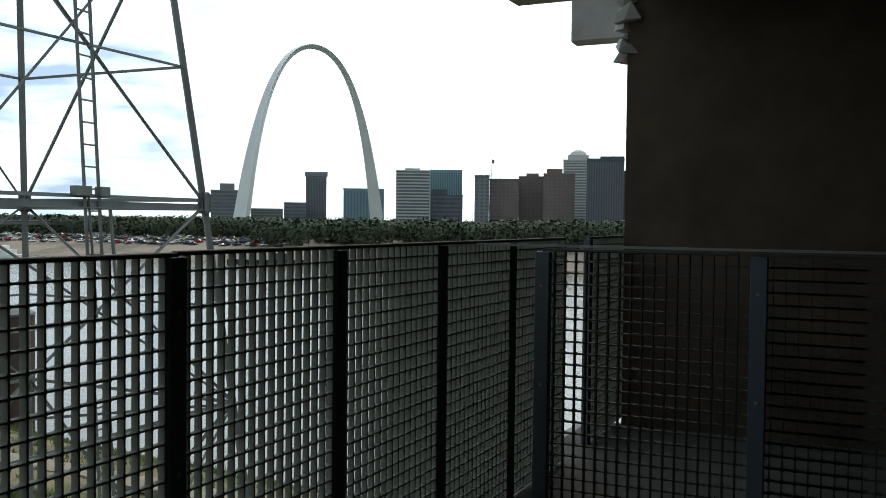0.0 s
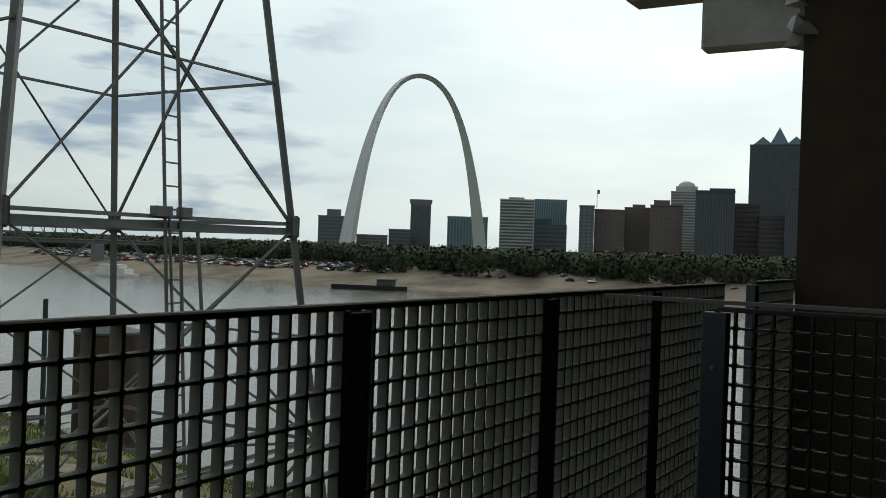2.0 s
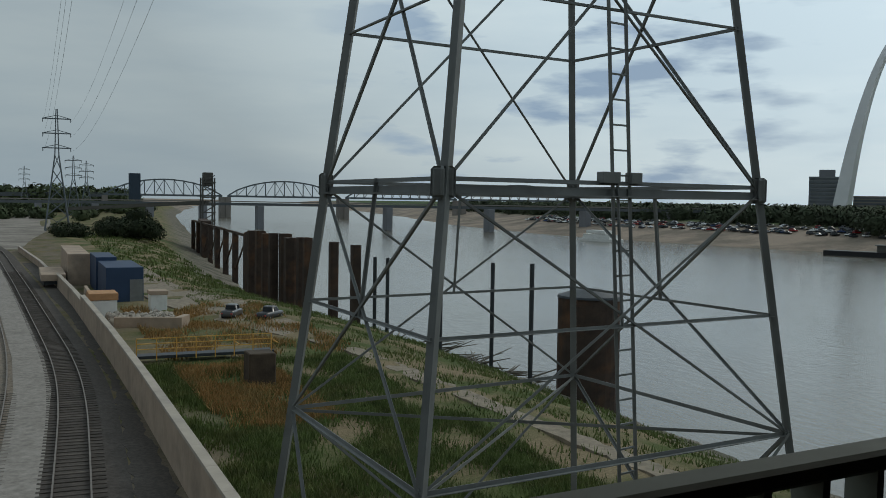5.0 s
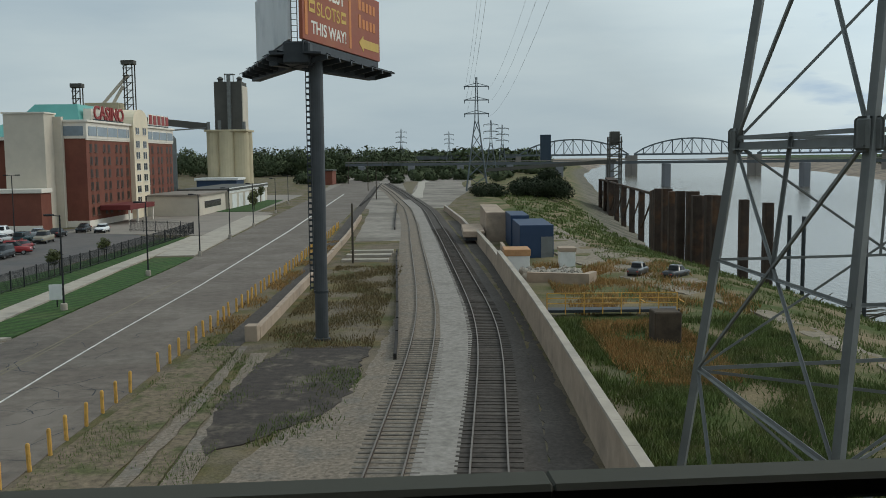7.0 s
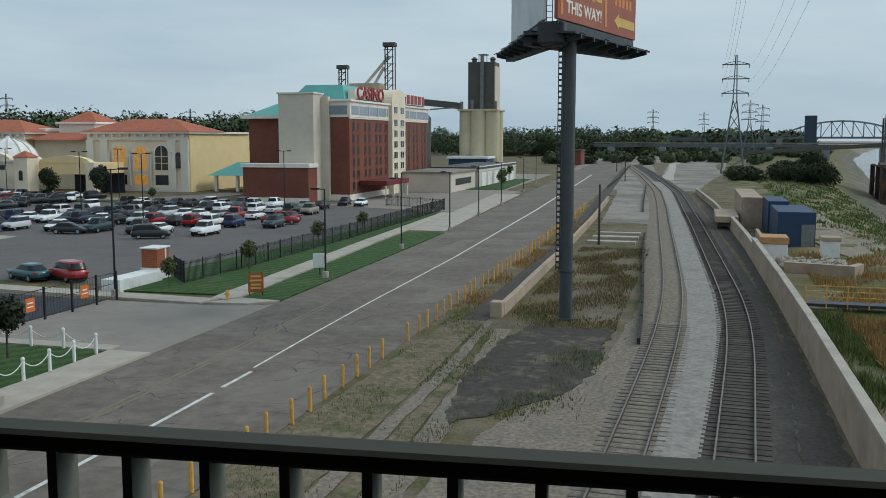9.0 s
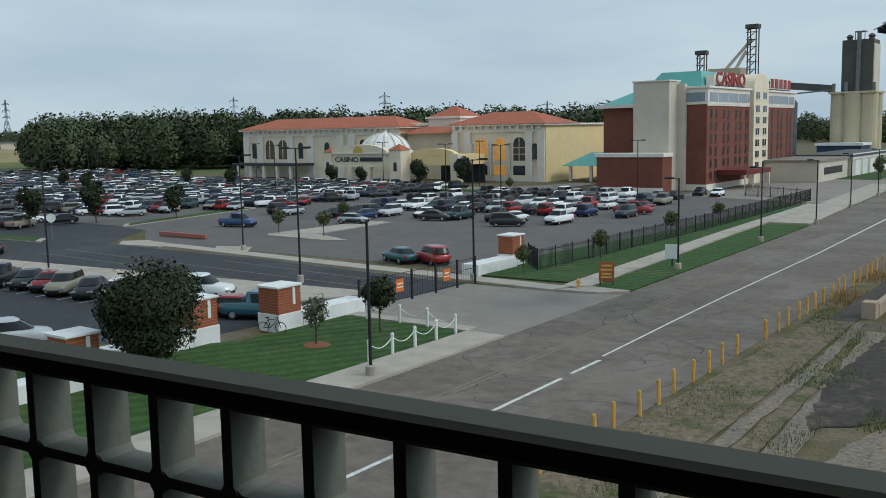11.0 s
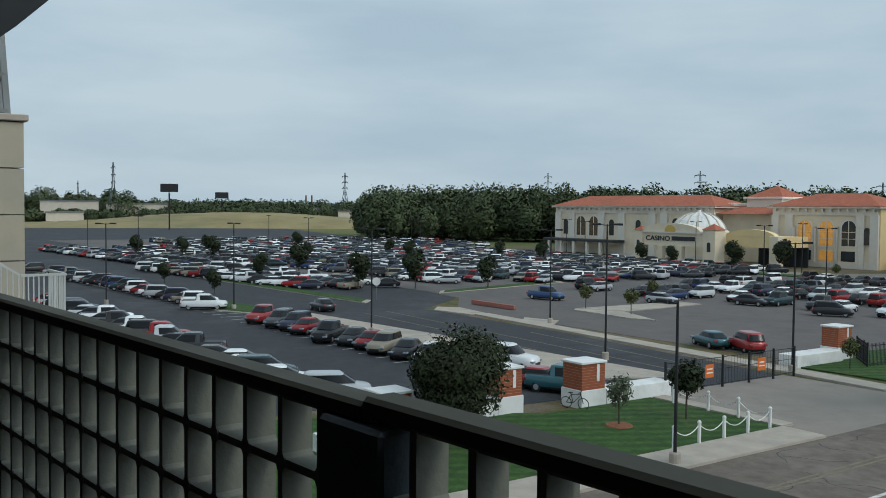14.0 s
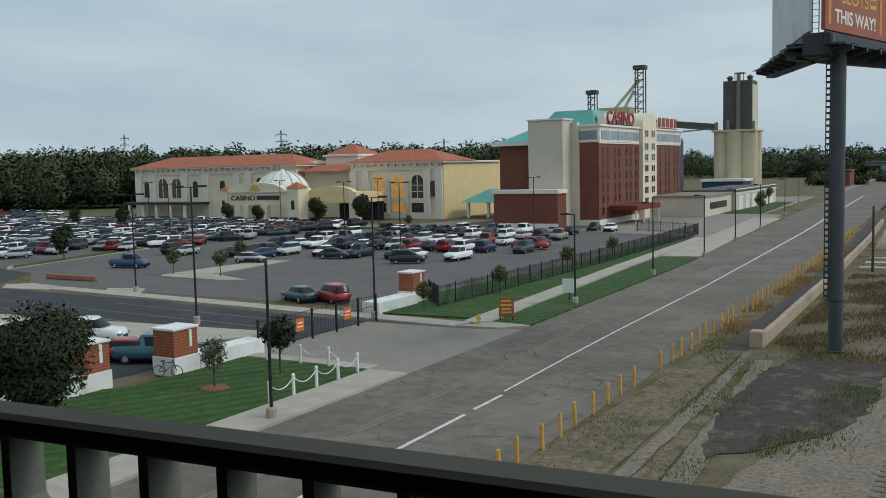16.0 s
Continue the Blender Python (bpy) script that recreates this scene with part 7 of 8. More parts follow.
# brick gate pillars with white walls
def gate_pillar(x0, x1, y0, y1, wx0, wx1, wy0, wy1, label):
    t = thing("gate_pillar", label, "gate pillar")
    part("plinth", box(x0 - 0.08, x1 + 0.08, y0 - 0.08, y1 + 0.08, -0.1, 1.05, 0.02), M_WHITE, t)
    part("brickwork", box(x0, x1, y0, y1, 1.05, 2.55), material("orange_red_brick", (0.30, 0.085, 0.04), 0.9, vary=0.15, scale=3.0, bump=0.2, bump_scale=14), t)
    for k in range(9):
        z = 1.05 + 0.16 * (k + 1)
        part("mortar_course", box(x0 - 0.004, x1 + 0.004, y0 - 0.004, y1 + 0.004, z, z + 0.012), M_WALLCON, t)
    part("cap", box(x0 - 0.1, x1 + 0.1, y0 - 0.1, y1 + 0.1, 2.55, 2.68, 0.02), M_WHITE, t)
    part("white_bar", box(x1, x1 + 0.03, y1 - 0.65, y1 - 0.45, 1.5, 2.5), M_WHITE, t)
    part("low_wall", box(wx0, wx1, wy0, wy1, -0.1, 0.95, 0.03), M_WHITE, t)
    return t


gate_pillar(-38.0, -36.4, 38.8, 40.6, -37.7, -36.3, 40.7, 46.2, "red brick gate pillar on a white plinth with a white wall")
gate_pillar(-38.9, -37.4, 33.6, 35.2, -38.6, -37.3, 28.5, 33.5, "red brick gate pillar on a white plinth behind a tree")
gate_pillar(-36.3, -34.8, 24.6, 26.2, -36.1, -34.9, 21.6, 24.5, "red brick gate pillar with a white cap beside the round tree")
gate_pillar(-40.0, -38.6, 67.4, 69.2, -39.7, -38.1, 61.6, 67.3, "red brick gate pillar at the end of a white wall")

# white chain posts
cp = thing("chain_post", "white-painted round post of a chain fence", "post", Matrix.Translation((-27.15, 36.0, 0.1)), "chain posts")
part("shaft", lathe([(0.085, 0), (0.085, 1.0), (0.1, 1.02), (0.1, 1.08), (0.04, 1.15)], 12), M_WHITE, cp)
spots = [(-27.15, 36.0), (-27.18, 37.85), (-27.22, 39.75), (-27.28, 41.68), (-27.33, 43.55), (-29.85, 44.25), (-31.9, 44.25), (-34.4, 44.2)]
for x, y in spots[1:]:
    copy_thing(cp, Matrix.Translation((x, y, 0.1)))
chain = thing("chain", "white sagging chains between the posts", "chain")
for (xa, ya), (xb, yb) in zip(spots, spots[1:]):
    pts = [Vector((xa + (xb - xa) * s, ya + (yb - ya) * s, 1.05 - 1.6 * s * (1 - s))) for s in np.linspace(0, 1, 9)]
    for a, b in zip(pts, pts[1:]):
        part("chain_length", bar(a, b, 0.035), M_WHITE, chain)


def iron_fence(points, h, label, step=0.16):
    t = thing("iron_fence", label, "fence", kind="structure")
    v, f = [], []
    for (xa, ya), (xb, yb) in zip(points, points[1:]):
        length = math.hypot(xb - xa, yb - ya)
        n = int(length / step)
        for i in range(n):
            s = (i + 0.5) / n
            x, y, k = xa + (xb - xa) * s, ya + (yb - ya) * s, len(v)
            for z in (0.12, h):
                v += [(x - 0.012, y - 0.012, z), (x + 0.012, y - 0.012, z), (x + 0.012, y + 0.012, z), (x - 0.012, y + 0.012, z)]
            f += [(k + j, k + (j + 1) % 4, k + 4 + (j + 1) % 4, k + 4 + j) for j in range(4)]
        for z in (0.3, h - 0.18):
            part("rail", bar((xa, ya, z), (xb, yb, z), 0.045), M_BLACK, t)
        for i in range(int(length / 2.6) + 1):
            s = min(1, i * 2.6 / length)
            x, y = xa + (xb - xa) * s, ya + (yb - ya) * s
            part("post", box(x - 0.045, x + 0.045, y - 0.045, y + 0.045, 0, h + 0.1), M_BLACK, t)
    pk = part("pickets", mesh_of("pickets", v, f, M_BLACK), None, t)
    tagged(pk, kind="stuff")


iron_fence([(-38.2, 69.3), (-35.6, 66.4), (-35.1, 75), (-35.0, 101), (-35.6, 130), (-36.0, 146), (-48, 152)], 1.8, "black iron picket fence along the car park")
gate = thing("lane_gate", "black mesh gate across the parking lane with orange signs", "gate", kind="structure")
for y in (45.9, 48.6, 51.3, 54.0, 56.6, 58.9):
    part("post", box(-36.6, -36.48, y - 0.06, y + 0.06, 0, 2.1), M_BLACK, gate)
for z in (0.25, 1.2, 1.95):
    part("rail", box(-36.56, -36.52, 45.9, 58.9, z, z + 0.035), M_BLACK, gate)
for i in range(44):
    y = 46.1 + i * 0.29
    part("wire", box(-36.545, -36.535, y - 0.006, y + 0.006, 0.25, 1.95), M_BLACK, gate)
for y in (49.9, 55.2):
    s = part("sign", box(-36.46, -36.44, y - 0.42, y + 0.42, 0.75, 1.6, 0.005), M_ORANGE, gate, "orange warning sign")
    part("lettering_bar", box(-36.438, -36.434, y - 0.26, y + 0.26, 1.25, 1.35), M_SIGNPALE, s)
    part("lettering_bar", box(-36.438, -36.434, y - 0.3, y + 0.3, 1.02, 1.1), M_SIGNPALE, s)
vs = thing("verge_sign", "small orange-brown sign board on two posts", "sign", pose(-27.6, 62.6, 0, 0, 0, 25))
part("board", box(-0.55, 0.55, -0.04, 0.04, 0.35, 1.75, 0.01), material("rust_orange_board", (0.36, 0.10, 0.04), 0.7, vary=0.1), vs)
for z, w in ((1.45, 0.36), (1.15, 0.42), (0.85, 0.34), (0.6, 0.38)):
    part("lettering_bar", box(-w, w, -0.055, -0.042, z, z + 0.13), M_SIGNYEL, vs)
for x in (-0.45, 0.45):
    part("post", box(x - 0.04, x + 0.04, 0.04, 0.1, -0.1, 1.8), M_BLACK, vs)
ws = thing("white_sign", "blank white sign on posts in the verge", "sign", pose(-27.2, 73.5, 0, 0, 0, 20))
part("board", box(-0.55, 0.55, -0.03, 0.03, 0.7, 1.9, 0.01), M_WHITE, ws)
part("post", box(-0.05, 0.05, 0.03, 0.1, -0.1, 1.9), M_BLACK, ws)
hyd = thing("fire_hydrant", "yellow fire hydrant on the corner", "hydrant", Matrix.Translation((-28.6, 60.2, 0.13)))
part("barrel", lathe([(0.16, 0), (0.16, 0.06), (0.11, 0.08), (0.11, 0.5), (0.15, 0.52), (0.13, 0.62), (0.05, 0.7)], 12), M_YELLOW, hyd)
part("nozzle", box(-0.2, 0.2, -0.05, 0.05, 0.36, 0.46, 0.01), M_YELLOW, hyd)
stop = thing("round_sign", "round white sign on a thin post by the junction", "sign", pose(-95.8, 60.5, 0, 0, 0, 50))
part("disc", lathe([(0.5, -0.03), (0.5, 0.03)], 20), M_WHITE, stop, m=pose(0, 0, 2.5, 90, 0, 0))
part("post", box(-0.03, 0.03, 0.03, 0.09, 0, 2.9), M_GALV, stop)
for x in (-86.5, -84.5, -82.5, -80.5):
    w = thing("barrier", "weathered red and white barrier in the lot", "barrier", pose(x, 69.0, 0.02, 0, 0, 8))
    part("beam", box(-0.9, 0.9, -0.2, 0.2, 0.05, 0.55, 0.04), material("faded_red_plastic", (0.35, 0.13, 0.10), 0.7, vary=0.1), w)

# ---- river bank ----
pile = thing("sheet_pile", "tall rusty steel mooring pile", "pile", Matrix.Translation((36.0, 147.6, 0)), "mooring piles")
part("shaft", prism([(-0.6, -0.5), (-0.35, -0.62), (0.35, -0.62), (0.6, -0.5), (0.6, 0.5), (0.35, 0.62), (-0.35, 0.62), (-0.6, 0.5)], -9, 6.2), M_RUST, pile)
for x, y, z, s in ((36.4, 143.5, 6.3, 1.2), (35.9, 138.4, 6.1, 0.8), (35.4, 131.5, 6.4, 1.0), (36.7, 129.9, 6.4, 1.3), (36.3, 126, 6.0, 1.2), (37.1, 122.5, 6.2, 1.2), (36.6, 118.5, 6.3, 0.9), (35.8, 105.1, 6.4, 0.8), (36.0, 97.9, 6.4, 0.8), (38.2, 158, 5.6, 1.3), (39.6, 166, 5.2, 1.2)):
    copy_thing(pile, Matrix.Translation((x, y, z - 6.2)) @ Matrix.Diagonal((s, s, 1, 1)))
thin = thing("thin_pile", "slim dark steel pile in the shallows", "pile", Matrix.Translation((37.6, 96.2, 0)), "slim piles")
part("shaft", tube(0.2, 0.2, -10, 5.2, 10), M_DARKSTEEL, thin)
for x, y, z in ((38.9, 95.8, 5.1), (42.6, 90, 4.9), (44.6, 82.3, 5.4), (42.6, 71.2, 6.1)):
    copy_thing(thin, Matrix.Translation((x, y, z - 5.2)))
cais = thing("caisson", "big dark rusty steel dolphin in the river", "caisson", Matrix.Translation((51.3, 75.6, 0)))
part("shell", lathe([(2.9, -10), (2.9, 2.4), (2.8, 2.55)], 28), M_RUST, cais)
part("cap", lathe([(3.0, 2.55), (2.9, 2.75), (1.2, 3.3), (0.2, 3.4)], 28), M_DARKSTEEL, cais)
wharf = thing("old_wharf", "old rusty sheet pile wharf with cross bracing", "wharf")
for i in range(9):
    x, y = np.interp(i, [0, 8], [56, 44.5]), np.interp(i, [0, 8], [322, 178])
    part("bent", box(x - 0.6, x + 0.6, y - 0.6, y + 0.6, -10, 3.5), M_RUST, wharf)
    if i < 8:
        x2, y2 = np.interp(i + 1, [0, 8], [56, 44.5]), np.interp(i + 1, [0, 8], [322, 178])
        part("cap_beam", bar((x, y, 3.4), (x2, y2, 3.4), 0.5), M_RUST, wharf)
        part("brace", bar((x, y, -5), (x2, y2, 3), 0.3), M_RUST, wharf)
part("sheet_wall", prism([(53, 290), (58, 325), (61, 325), (56, 290)], -10, 4.0), M_RUST, wharf)
ptower = thing("dock_tower", "steel lattice loading tower on the dock", "loading tower")
tx, ty = polar(10.3, 335)
for dx in (-2, 2):
    for dy in (-2, 2):
        part("leg", box(tx + dx - 0.25, tx + dx + 0.25, ty + dy - 0.25, ty + dy + 0.25, -9, 18), M_DARKCON, ptower)
for k in range(8):
    z = -2 + 2.6 * k
    part("ring", box(tx - 2.4, tx + 2.4, ty - 2.4, ty - 2.0, z, z + 0.35), M_DARKCON, ptower)
    part("brace", bar((tx - 2, ty - 2.1, z), (tx + 2, ty - 2.1, z + 2.6), 0.3), M_DARKCON, ptower)
part("head", box(tx - 1.6, tx + 1.6, ty - 1.6, ty + 1.6, 15, 19.8, 0.2), M_DARKCON, ptower)
part("boom", bar((tx, ty, 9.5), (*polar(2.5, 420), 5.5), 1.3), M_DARKCON, ptower)
# driftwood along the water's edge
for k in range(46):
    y = 84 + rng.random() * 30
    x = float(np.interp(y, NEAR_BANK[:, 0], NEAR_BANK[:, 1])) - 2.5 + rng.normal() * 1.8
    a, lng = rng.random() * 3.14, 1.5 + 4.5 * rng.random()
    z = float(ground_height(np.array(x), np.array(y)))
    ob = new("driftwood", bm_mesh("driftwood", lathe([(0.09 + 0.1 * rng.random(), 0), (0.07, lng * 0.6), (0.03, lng)], 6), M_DRIFT))
    ob.matrix_basis = Matrix.Translation((x, y, z + 0.22)) @ pose(0, 0, 0, 82 + rng.normal() * 6, 0, math.degrees(a))
    tagged(ob, "grey driftwood log stranded at the waterline", "driftwood", "driftwood logs")
car("pickup", pose(21.2, 90.6, 0, 0, 0, 62) @ Matrix.Scale(0.72, 4), paint("grey_truck_paint", (0.06, 0.06, 0.06)), "grey pickup truck on the river bank track")
car("pickup", pose(24.4, 88.9, -0.1, 0, 0, 48) @ Matrix.Scale(0.72, 4), P_BLACK, "dark pickup truck on the river bank track")
strip("bank_track", [(20, 27.6, 29.0), (45, 26.2, 27.5), (70, 24.9, 26.4), (85, 20, 26), (105, 16, 25), (125, 15, 21), (160, 17, 21)], 0.05, material("pale_dirt_track", (0.24, 0.195, 0.145), 0.95, vary=0.35, scale=1.5, bump=0.5, bump_scale=14, stain=(0.2, 0.17, 0.12), stain_scale=0.4), "pale dirt track along the river bank", "track", 0.2)
blue = thing("blue_shed", "navy blue corrugated sheds beside the flood wall", "shed")
part("tall_shed", box(11.0, 13.3, 118, 128, -0.1, 4.1, 0.03), M_NAVY, blue)
part("low_shed", box(11.2, 15.0, 106.5, 118, -0.1, 3.7, 0.03), M_NAVY, blue)
part("end_door", box(13.6, 14.9, 106.42, 106.5, 0, 2.4), M_GALV, blue)
part("wall_behind", box(8.4, 11.0, 128, 150, -0.1, 3.9), M_WALLCON, blue)
ruin = thing("wall_remnant", "white-painted block remnant with an orange-tan top", "ruin")
part("block", box(8.8, 11.2, 94.2, 97.5, -0.1, 1.55, 0.03), M_WHITE, ruin)
part("cornice", box(8.7, 11.3, 94.1, 97.6, 1.55, 2.2, 0.04), material("orange_tan_brick", (0.45, 0.24, 0.12), 0.9, vary=0.15, scale=2.0), ruin)
part("inner_wall", box(8.9, 9.2, 97.6, 105, -0.1, 2.0), M_WALLCON, ruin)
box2 = thing("white_kiosk", "small white concrete kiosk with a tan top", "kiosk")
part("body", box(14.6, 16.2, 97.5, 99.3, -0.1, 1.6, 0.03), M_WHITE, box2)
part("top", box(14.5, 16.3, 97.4, 99.4, 1.6, 2.0, 0.03), M_WALLCON, box2)
low = thing("low_planter", "broken tan brick planter full of rubble", "planter")
part("front", prism([(10.2, 86.2), (15.6, 84.5), (16.6, 86.5), (16.2, 87.0), (15.2, 85.2), (10.3, 86.8)], -0.1, 0.9), M_WALLCON, low)
rub = []
for k in range(150):
    x, y, s = 10 + 5.5 * rng.random(), 86.5 + 6 * rng.random(), 0.12 + 0.25 * rng.random()
    rub.append((x, y, s))
bm = bmesh.new()
for x, y, s in rub:
    r = bmesh.ops.create_icosphere(bm, subdivisions=1, radius=s, matrix=Matrix.Translation((x, y, 0.25 + 0.3 * rng.random())))
    for vtx in r["verts"]:
        vtx.co += Vector(rng.normal(size=3) * s * 0.25)
tagged(new("rubble", bm_mesh("rubble", bm, M_CONCRETE)), "heap of pale concrete rubble", "rubble", kind="stuff")
flat = thing("flat_wagon", "low tan flat wagon beside the wall", "wagon")
part("bed", box(5.2, 8.0, 124, 137, 0.9, 1.7, 0.04), M_WALLCON, flat)
part("frame", box(5.5, 7.7, 124.4, 136.6, 0.45, 0.9), M_DARKSTEEL, flat)
for y in (126, 135):
    for x in (5.6, 7.6):
        part("wheel", lathe([(0.42, -0.07), (0.42, 0.07)], 14), M_RAIL, flat, m=pose(x, y, 0.43, 0, 90, 0))
yr = thing("yellow_railing", "yellow pipe railing on a small catwalk", "railing")
for x in np.linspace(10.0, 19.2, 8):
    part("post", box(x - 0.035, x + 0.035, 67.4, 67.47, 0.2, 1.7), M_YELLOW, yr)
for z in (0.95, 1.32, 1.68):
    part("rail", box(10.0, 19.2, 67.4, 67.46, z, z + 0.06), M_YELLOW, yr)
part("catwalk", box(9.0, 19.4, 67.5, 68.7, 0.3, 0.5), M_DARKSTEEL, yr)
for x in (16.6, 19.3):
    part("rail_return", box(x, x + 0.06, 66.0, 67.4, 1.2, 1.26), M_YELLOW, yr)
cb = thing("concrete_stub", "square weathered concrete stub pier in the weeds", "stub pier")
part("block", box(15.2, 16.8, 56.6, 58.2, -0.2, 2.1, 0.06), M_PIER, cb)

# ---- weeds and grass ----
def scatter(n, x0, x1, y0, y1, keep=None):
    p = np.column_stack([x0 + (x1 - x0) * rng.random(n), y0 + (y1 - y0) * rng.random(n)])
    clump = np.sin(p[:, 0] * 1.1 + 2 * np.sin(p[:, 1] * 0.23)) + np.sin(p[:, 1] * 0.7 + 1.7 * np.sin(p[:, 0] * 0.6)) + rng.normal(size=n) * 0.7
    return p[clump > 0.1] if keep is None else p[clump > keep]


def growth(name, pts, h, w, mat, label):
    z = ground_height(pts[:, 0], pts[:, 1])
    tagged(new(name, blades(name, pts, z, h, w, mat)), label, "weeds", kind="stuff")


growth("weeds", scatter(110000, 9.1, 24, 22, 66, -0.6), 0.34, 0.07, M_WEED, "dense green weeds beside the flood wall")
growth("weeds", scatter(36000, 20, 46, 30, 130, -0.2), 0.3, 0.09, M_WEED, "green weeds on the river bank")
growth("dry_weeds", scatter(30000, 12.0, 18.0, 47, 64, -0.2), 0.45, 0.08, M_DRYWEED, "dry orange weeds on the bank")
growth("dry_weeds", scatter(16000, 12, 26, 68, 100, 0.2), 0.4, 0.1, M_DRYWEED, "dry weeds by the dirt track")
growth("weeds", scatter(16000, 18, 40, 130, 300, 0.4), 0.5, 0.25, M_WEED, "rough green growth along the bank")
growth("dry_grass", scatter(26000, -8.6, -1.6, 57, 100, -0.2), 0.22, 0.05, material("dry_yellow_grass", (0.165, 0.12, 0.058), 0.95, vary=0.35, scale=1.5, stain=(0.095, 0.088, 0.038), stain_scale=0.4), "dry yellow-green grass under the billboard")
growth("verge_grass", scatter(22000, -12.3, -6.2, 22, 62, 0.65), 0.14, 0.045, M_WEED, "patchy green weeds along the old siding")
growth("verge_grass", scatter(9000, -13.2, -11.3, 62, 130, 0.0), 0.22, 0.06, M_DRYWEED, "dry grass verge between road and siding")
growth("cinder_weeds", scatter(5000, -5.2, -1.6, 38, 52, 0.8), 0.18, 0.05, M_WEED, "sparse weeds on the cinder patch")
bushes = [(24 + 13 * rng.random(), 262 + 34 * rng.random(), 1.0 + 2.6 * rng.random(), 2.6, 2.6, 2.2) for _ in range(46)]
bushes += [(32 + 3 * rng.random(), 276 + 10 * rng.random(), 4.6 + 1.6 * rng.random(), 2.2, 2.2, 2.0) for _ in range(8)]
bushes += [(12 + 7 * rng.random(), 270 + 40 * rng.random(), 1.2, 2.4, 2.4, 2.2) for _ in range(14)]
tagged(new("bushes", leaves("bushes", bushes, 30000, 0.3, M_LEAF, 0.2, 0.4)), "clump of grey-green bushes on the bank", "bushes", kind="stuff")
yard = [(-20 + 60 * rng.random() * (1 if k % 2 else -1), 420 + 160 * rng.random(), 2.2, 4, 4, 2.6) for k in range(40)]
tagged(new("yard_scrub", leaves("yard_scrub", yard, 9000, 0.8, M_WOOD_LEAF, 0.2, 0.4)), "low dark scrub at the end of the yard", "scrub", kind="stuff")

# ---- far structures: bridges, pylons, wires ----
def lattice_pylon(x, y, h, w, label, arms=(0.68, 0.8, 0.92)):
    t = thing("distant_pylon", label, "pylon", Matrix.Translation((x, y, 0)), "distant pylons")
    for sx in (-1, 1):
        for sy in (-1, 1):
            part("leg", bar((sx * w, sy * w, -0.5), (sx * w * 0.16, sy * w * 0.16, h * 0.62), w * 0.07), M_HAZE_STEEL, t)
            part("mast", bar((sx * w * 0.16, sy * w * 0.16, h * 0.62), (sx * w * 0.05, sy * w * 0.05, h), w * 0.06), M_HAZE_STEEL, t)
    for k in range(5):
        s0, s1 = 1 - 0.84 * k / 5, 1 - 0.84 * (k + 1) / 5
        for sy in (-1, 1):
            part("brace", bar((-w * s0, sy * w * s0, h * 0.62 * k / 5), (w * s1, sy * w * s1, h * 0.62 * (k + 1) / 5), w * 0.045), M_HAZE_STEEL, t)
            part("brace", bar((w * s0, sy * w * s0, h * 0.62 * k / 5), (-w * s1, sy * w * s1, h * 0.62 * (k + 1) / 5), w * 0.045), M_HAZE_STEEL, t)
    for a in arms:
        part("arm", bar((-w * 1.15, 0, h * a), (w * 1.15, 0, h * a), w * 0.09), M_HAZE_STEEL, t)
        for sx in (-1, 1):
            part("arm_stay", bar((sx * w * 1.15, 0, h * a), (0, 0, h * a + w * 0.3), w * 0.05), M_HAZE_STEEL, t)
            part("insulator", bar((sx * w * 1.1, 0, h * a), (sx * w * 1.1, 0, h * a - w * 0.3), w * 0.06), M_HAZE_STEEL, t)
    return t


for az, d, h, w in ((2.03, 320, 38.2, 3.7), (2.87, 520, 31.5, 3.6), (3.55, 600, 31.8, 3.6), (-74.6, 700, 42.8, 4.5), (-61.2, 900, 46, 5), (-48.85, 900, 47.5, 5), (-39.9, 700, 41, 4.5), (-30.1, 700, 32.5, 4), (-2.6, 800, 36, 4), (0.3, 900, 36, 4), (-76.5, 1100, 40, 4)):
    lattice_pylon(*polar(az, d), h, w, "distant steel lattice pylon with crossarms")
wires = thing("power_lines", "thin power lines strung between pylons", "power line")
px0, py0 = polar(2.03, 320)
for sx in (-1, 1):
    for a, zt in ((0.68, 46), (0.8, 51), (0.92, 56)):
        p0, p1 = Vector((px0 + sx * 4.1, py0, 38.2 * a - 1)), Vector((11.9 + sx * 4.2, 17.7, zt))
        pts = [p0.lerp(p1, s) - Vector((0, 0, 30 * s * (1 - s))) for s in np.linspace(0, 1, 13)]
        v, f = [], []
        for i, p in enumerate(pts):
            v += [p + Vector((0.022, 0, 0)), p + Vector((-0.011, 0, 0.02)), p + Vector((-0.011, 0, -0.02))]
            if i:
                k = 3 * i
                f += [(k - 3 + j, k - 3 + (j + 1) % 3, k + (j + 1) % 3, k + j) for j in range(3)]
        part("wire", mesh_of("wire", v, f, M_HAZE_STEEL), None, wires)

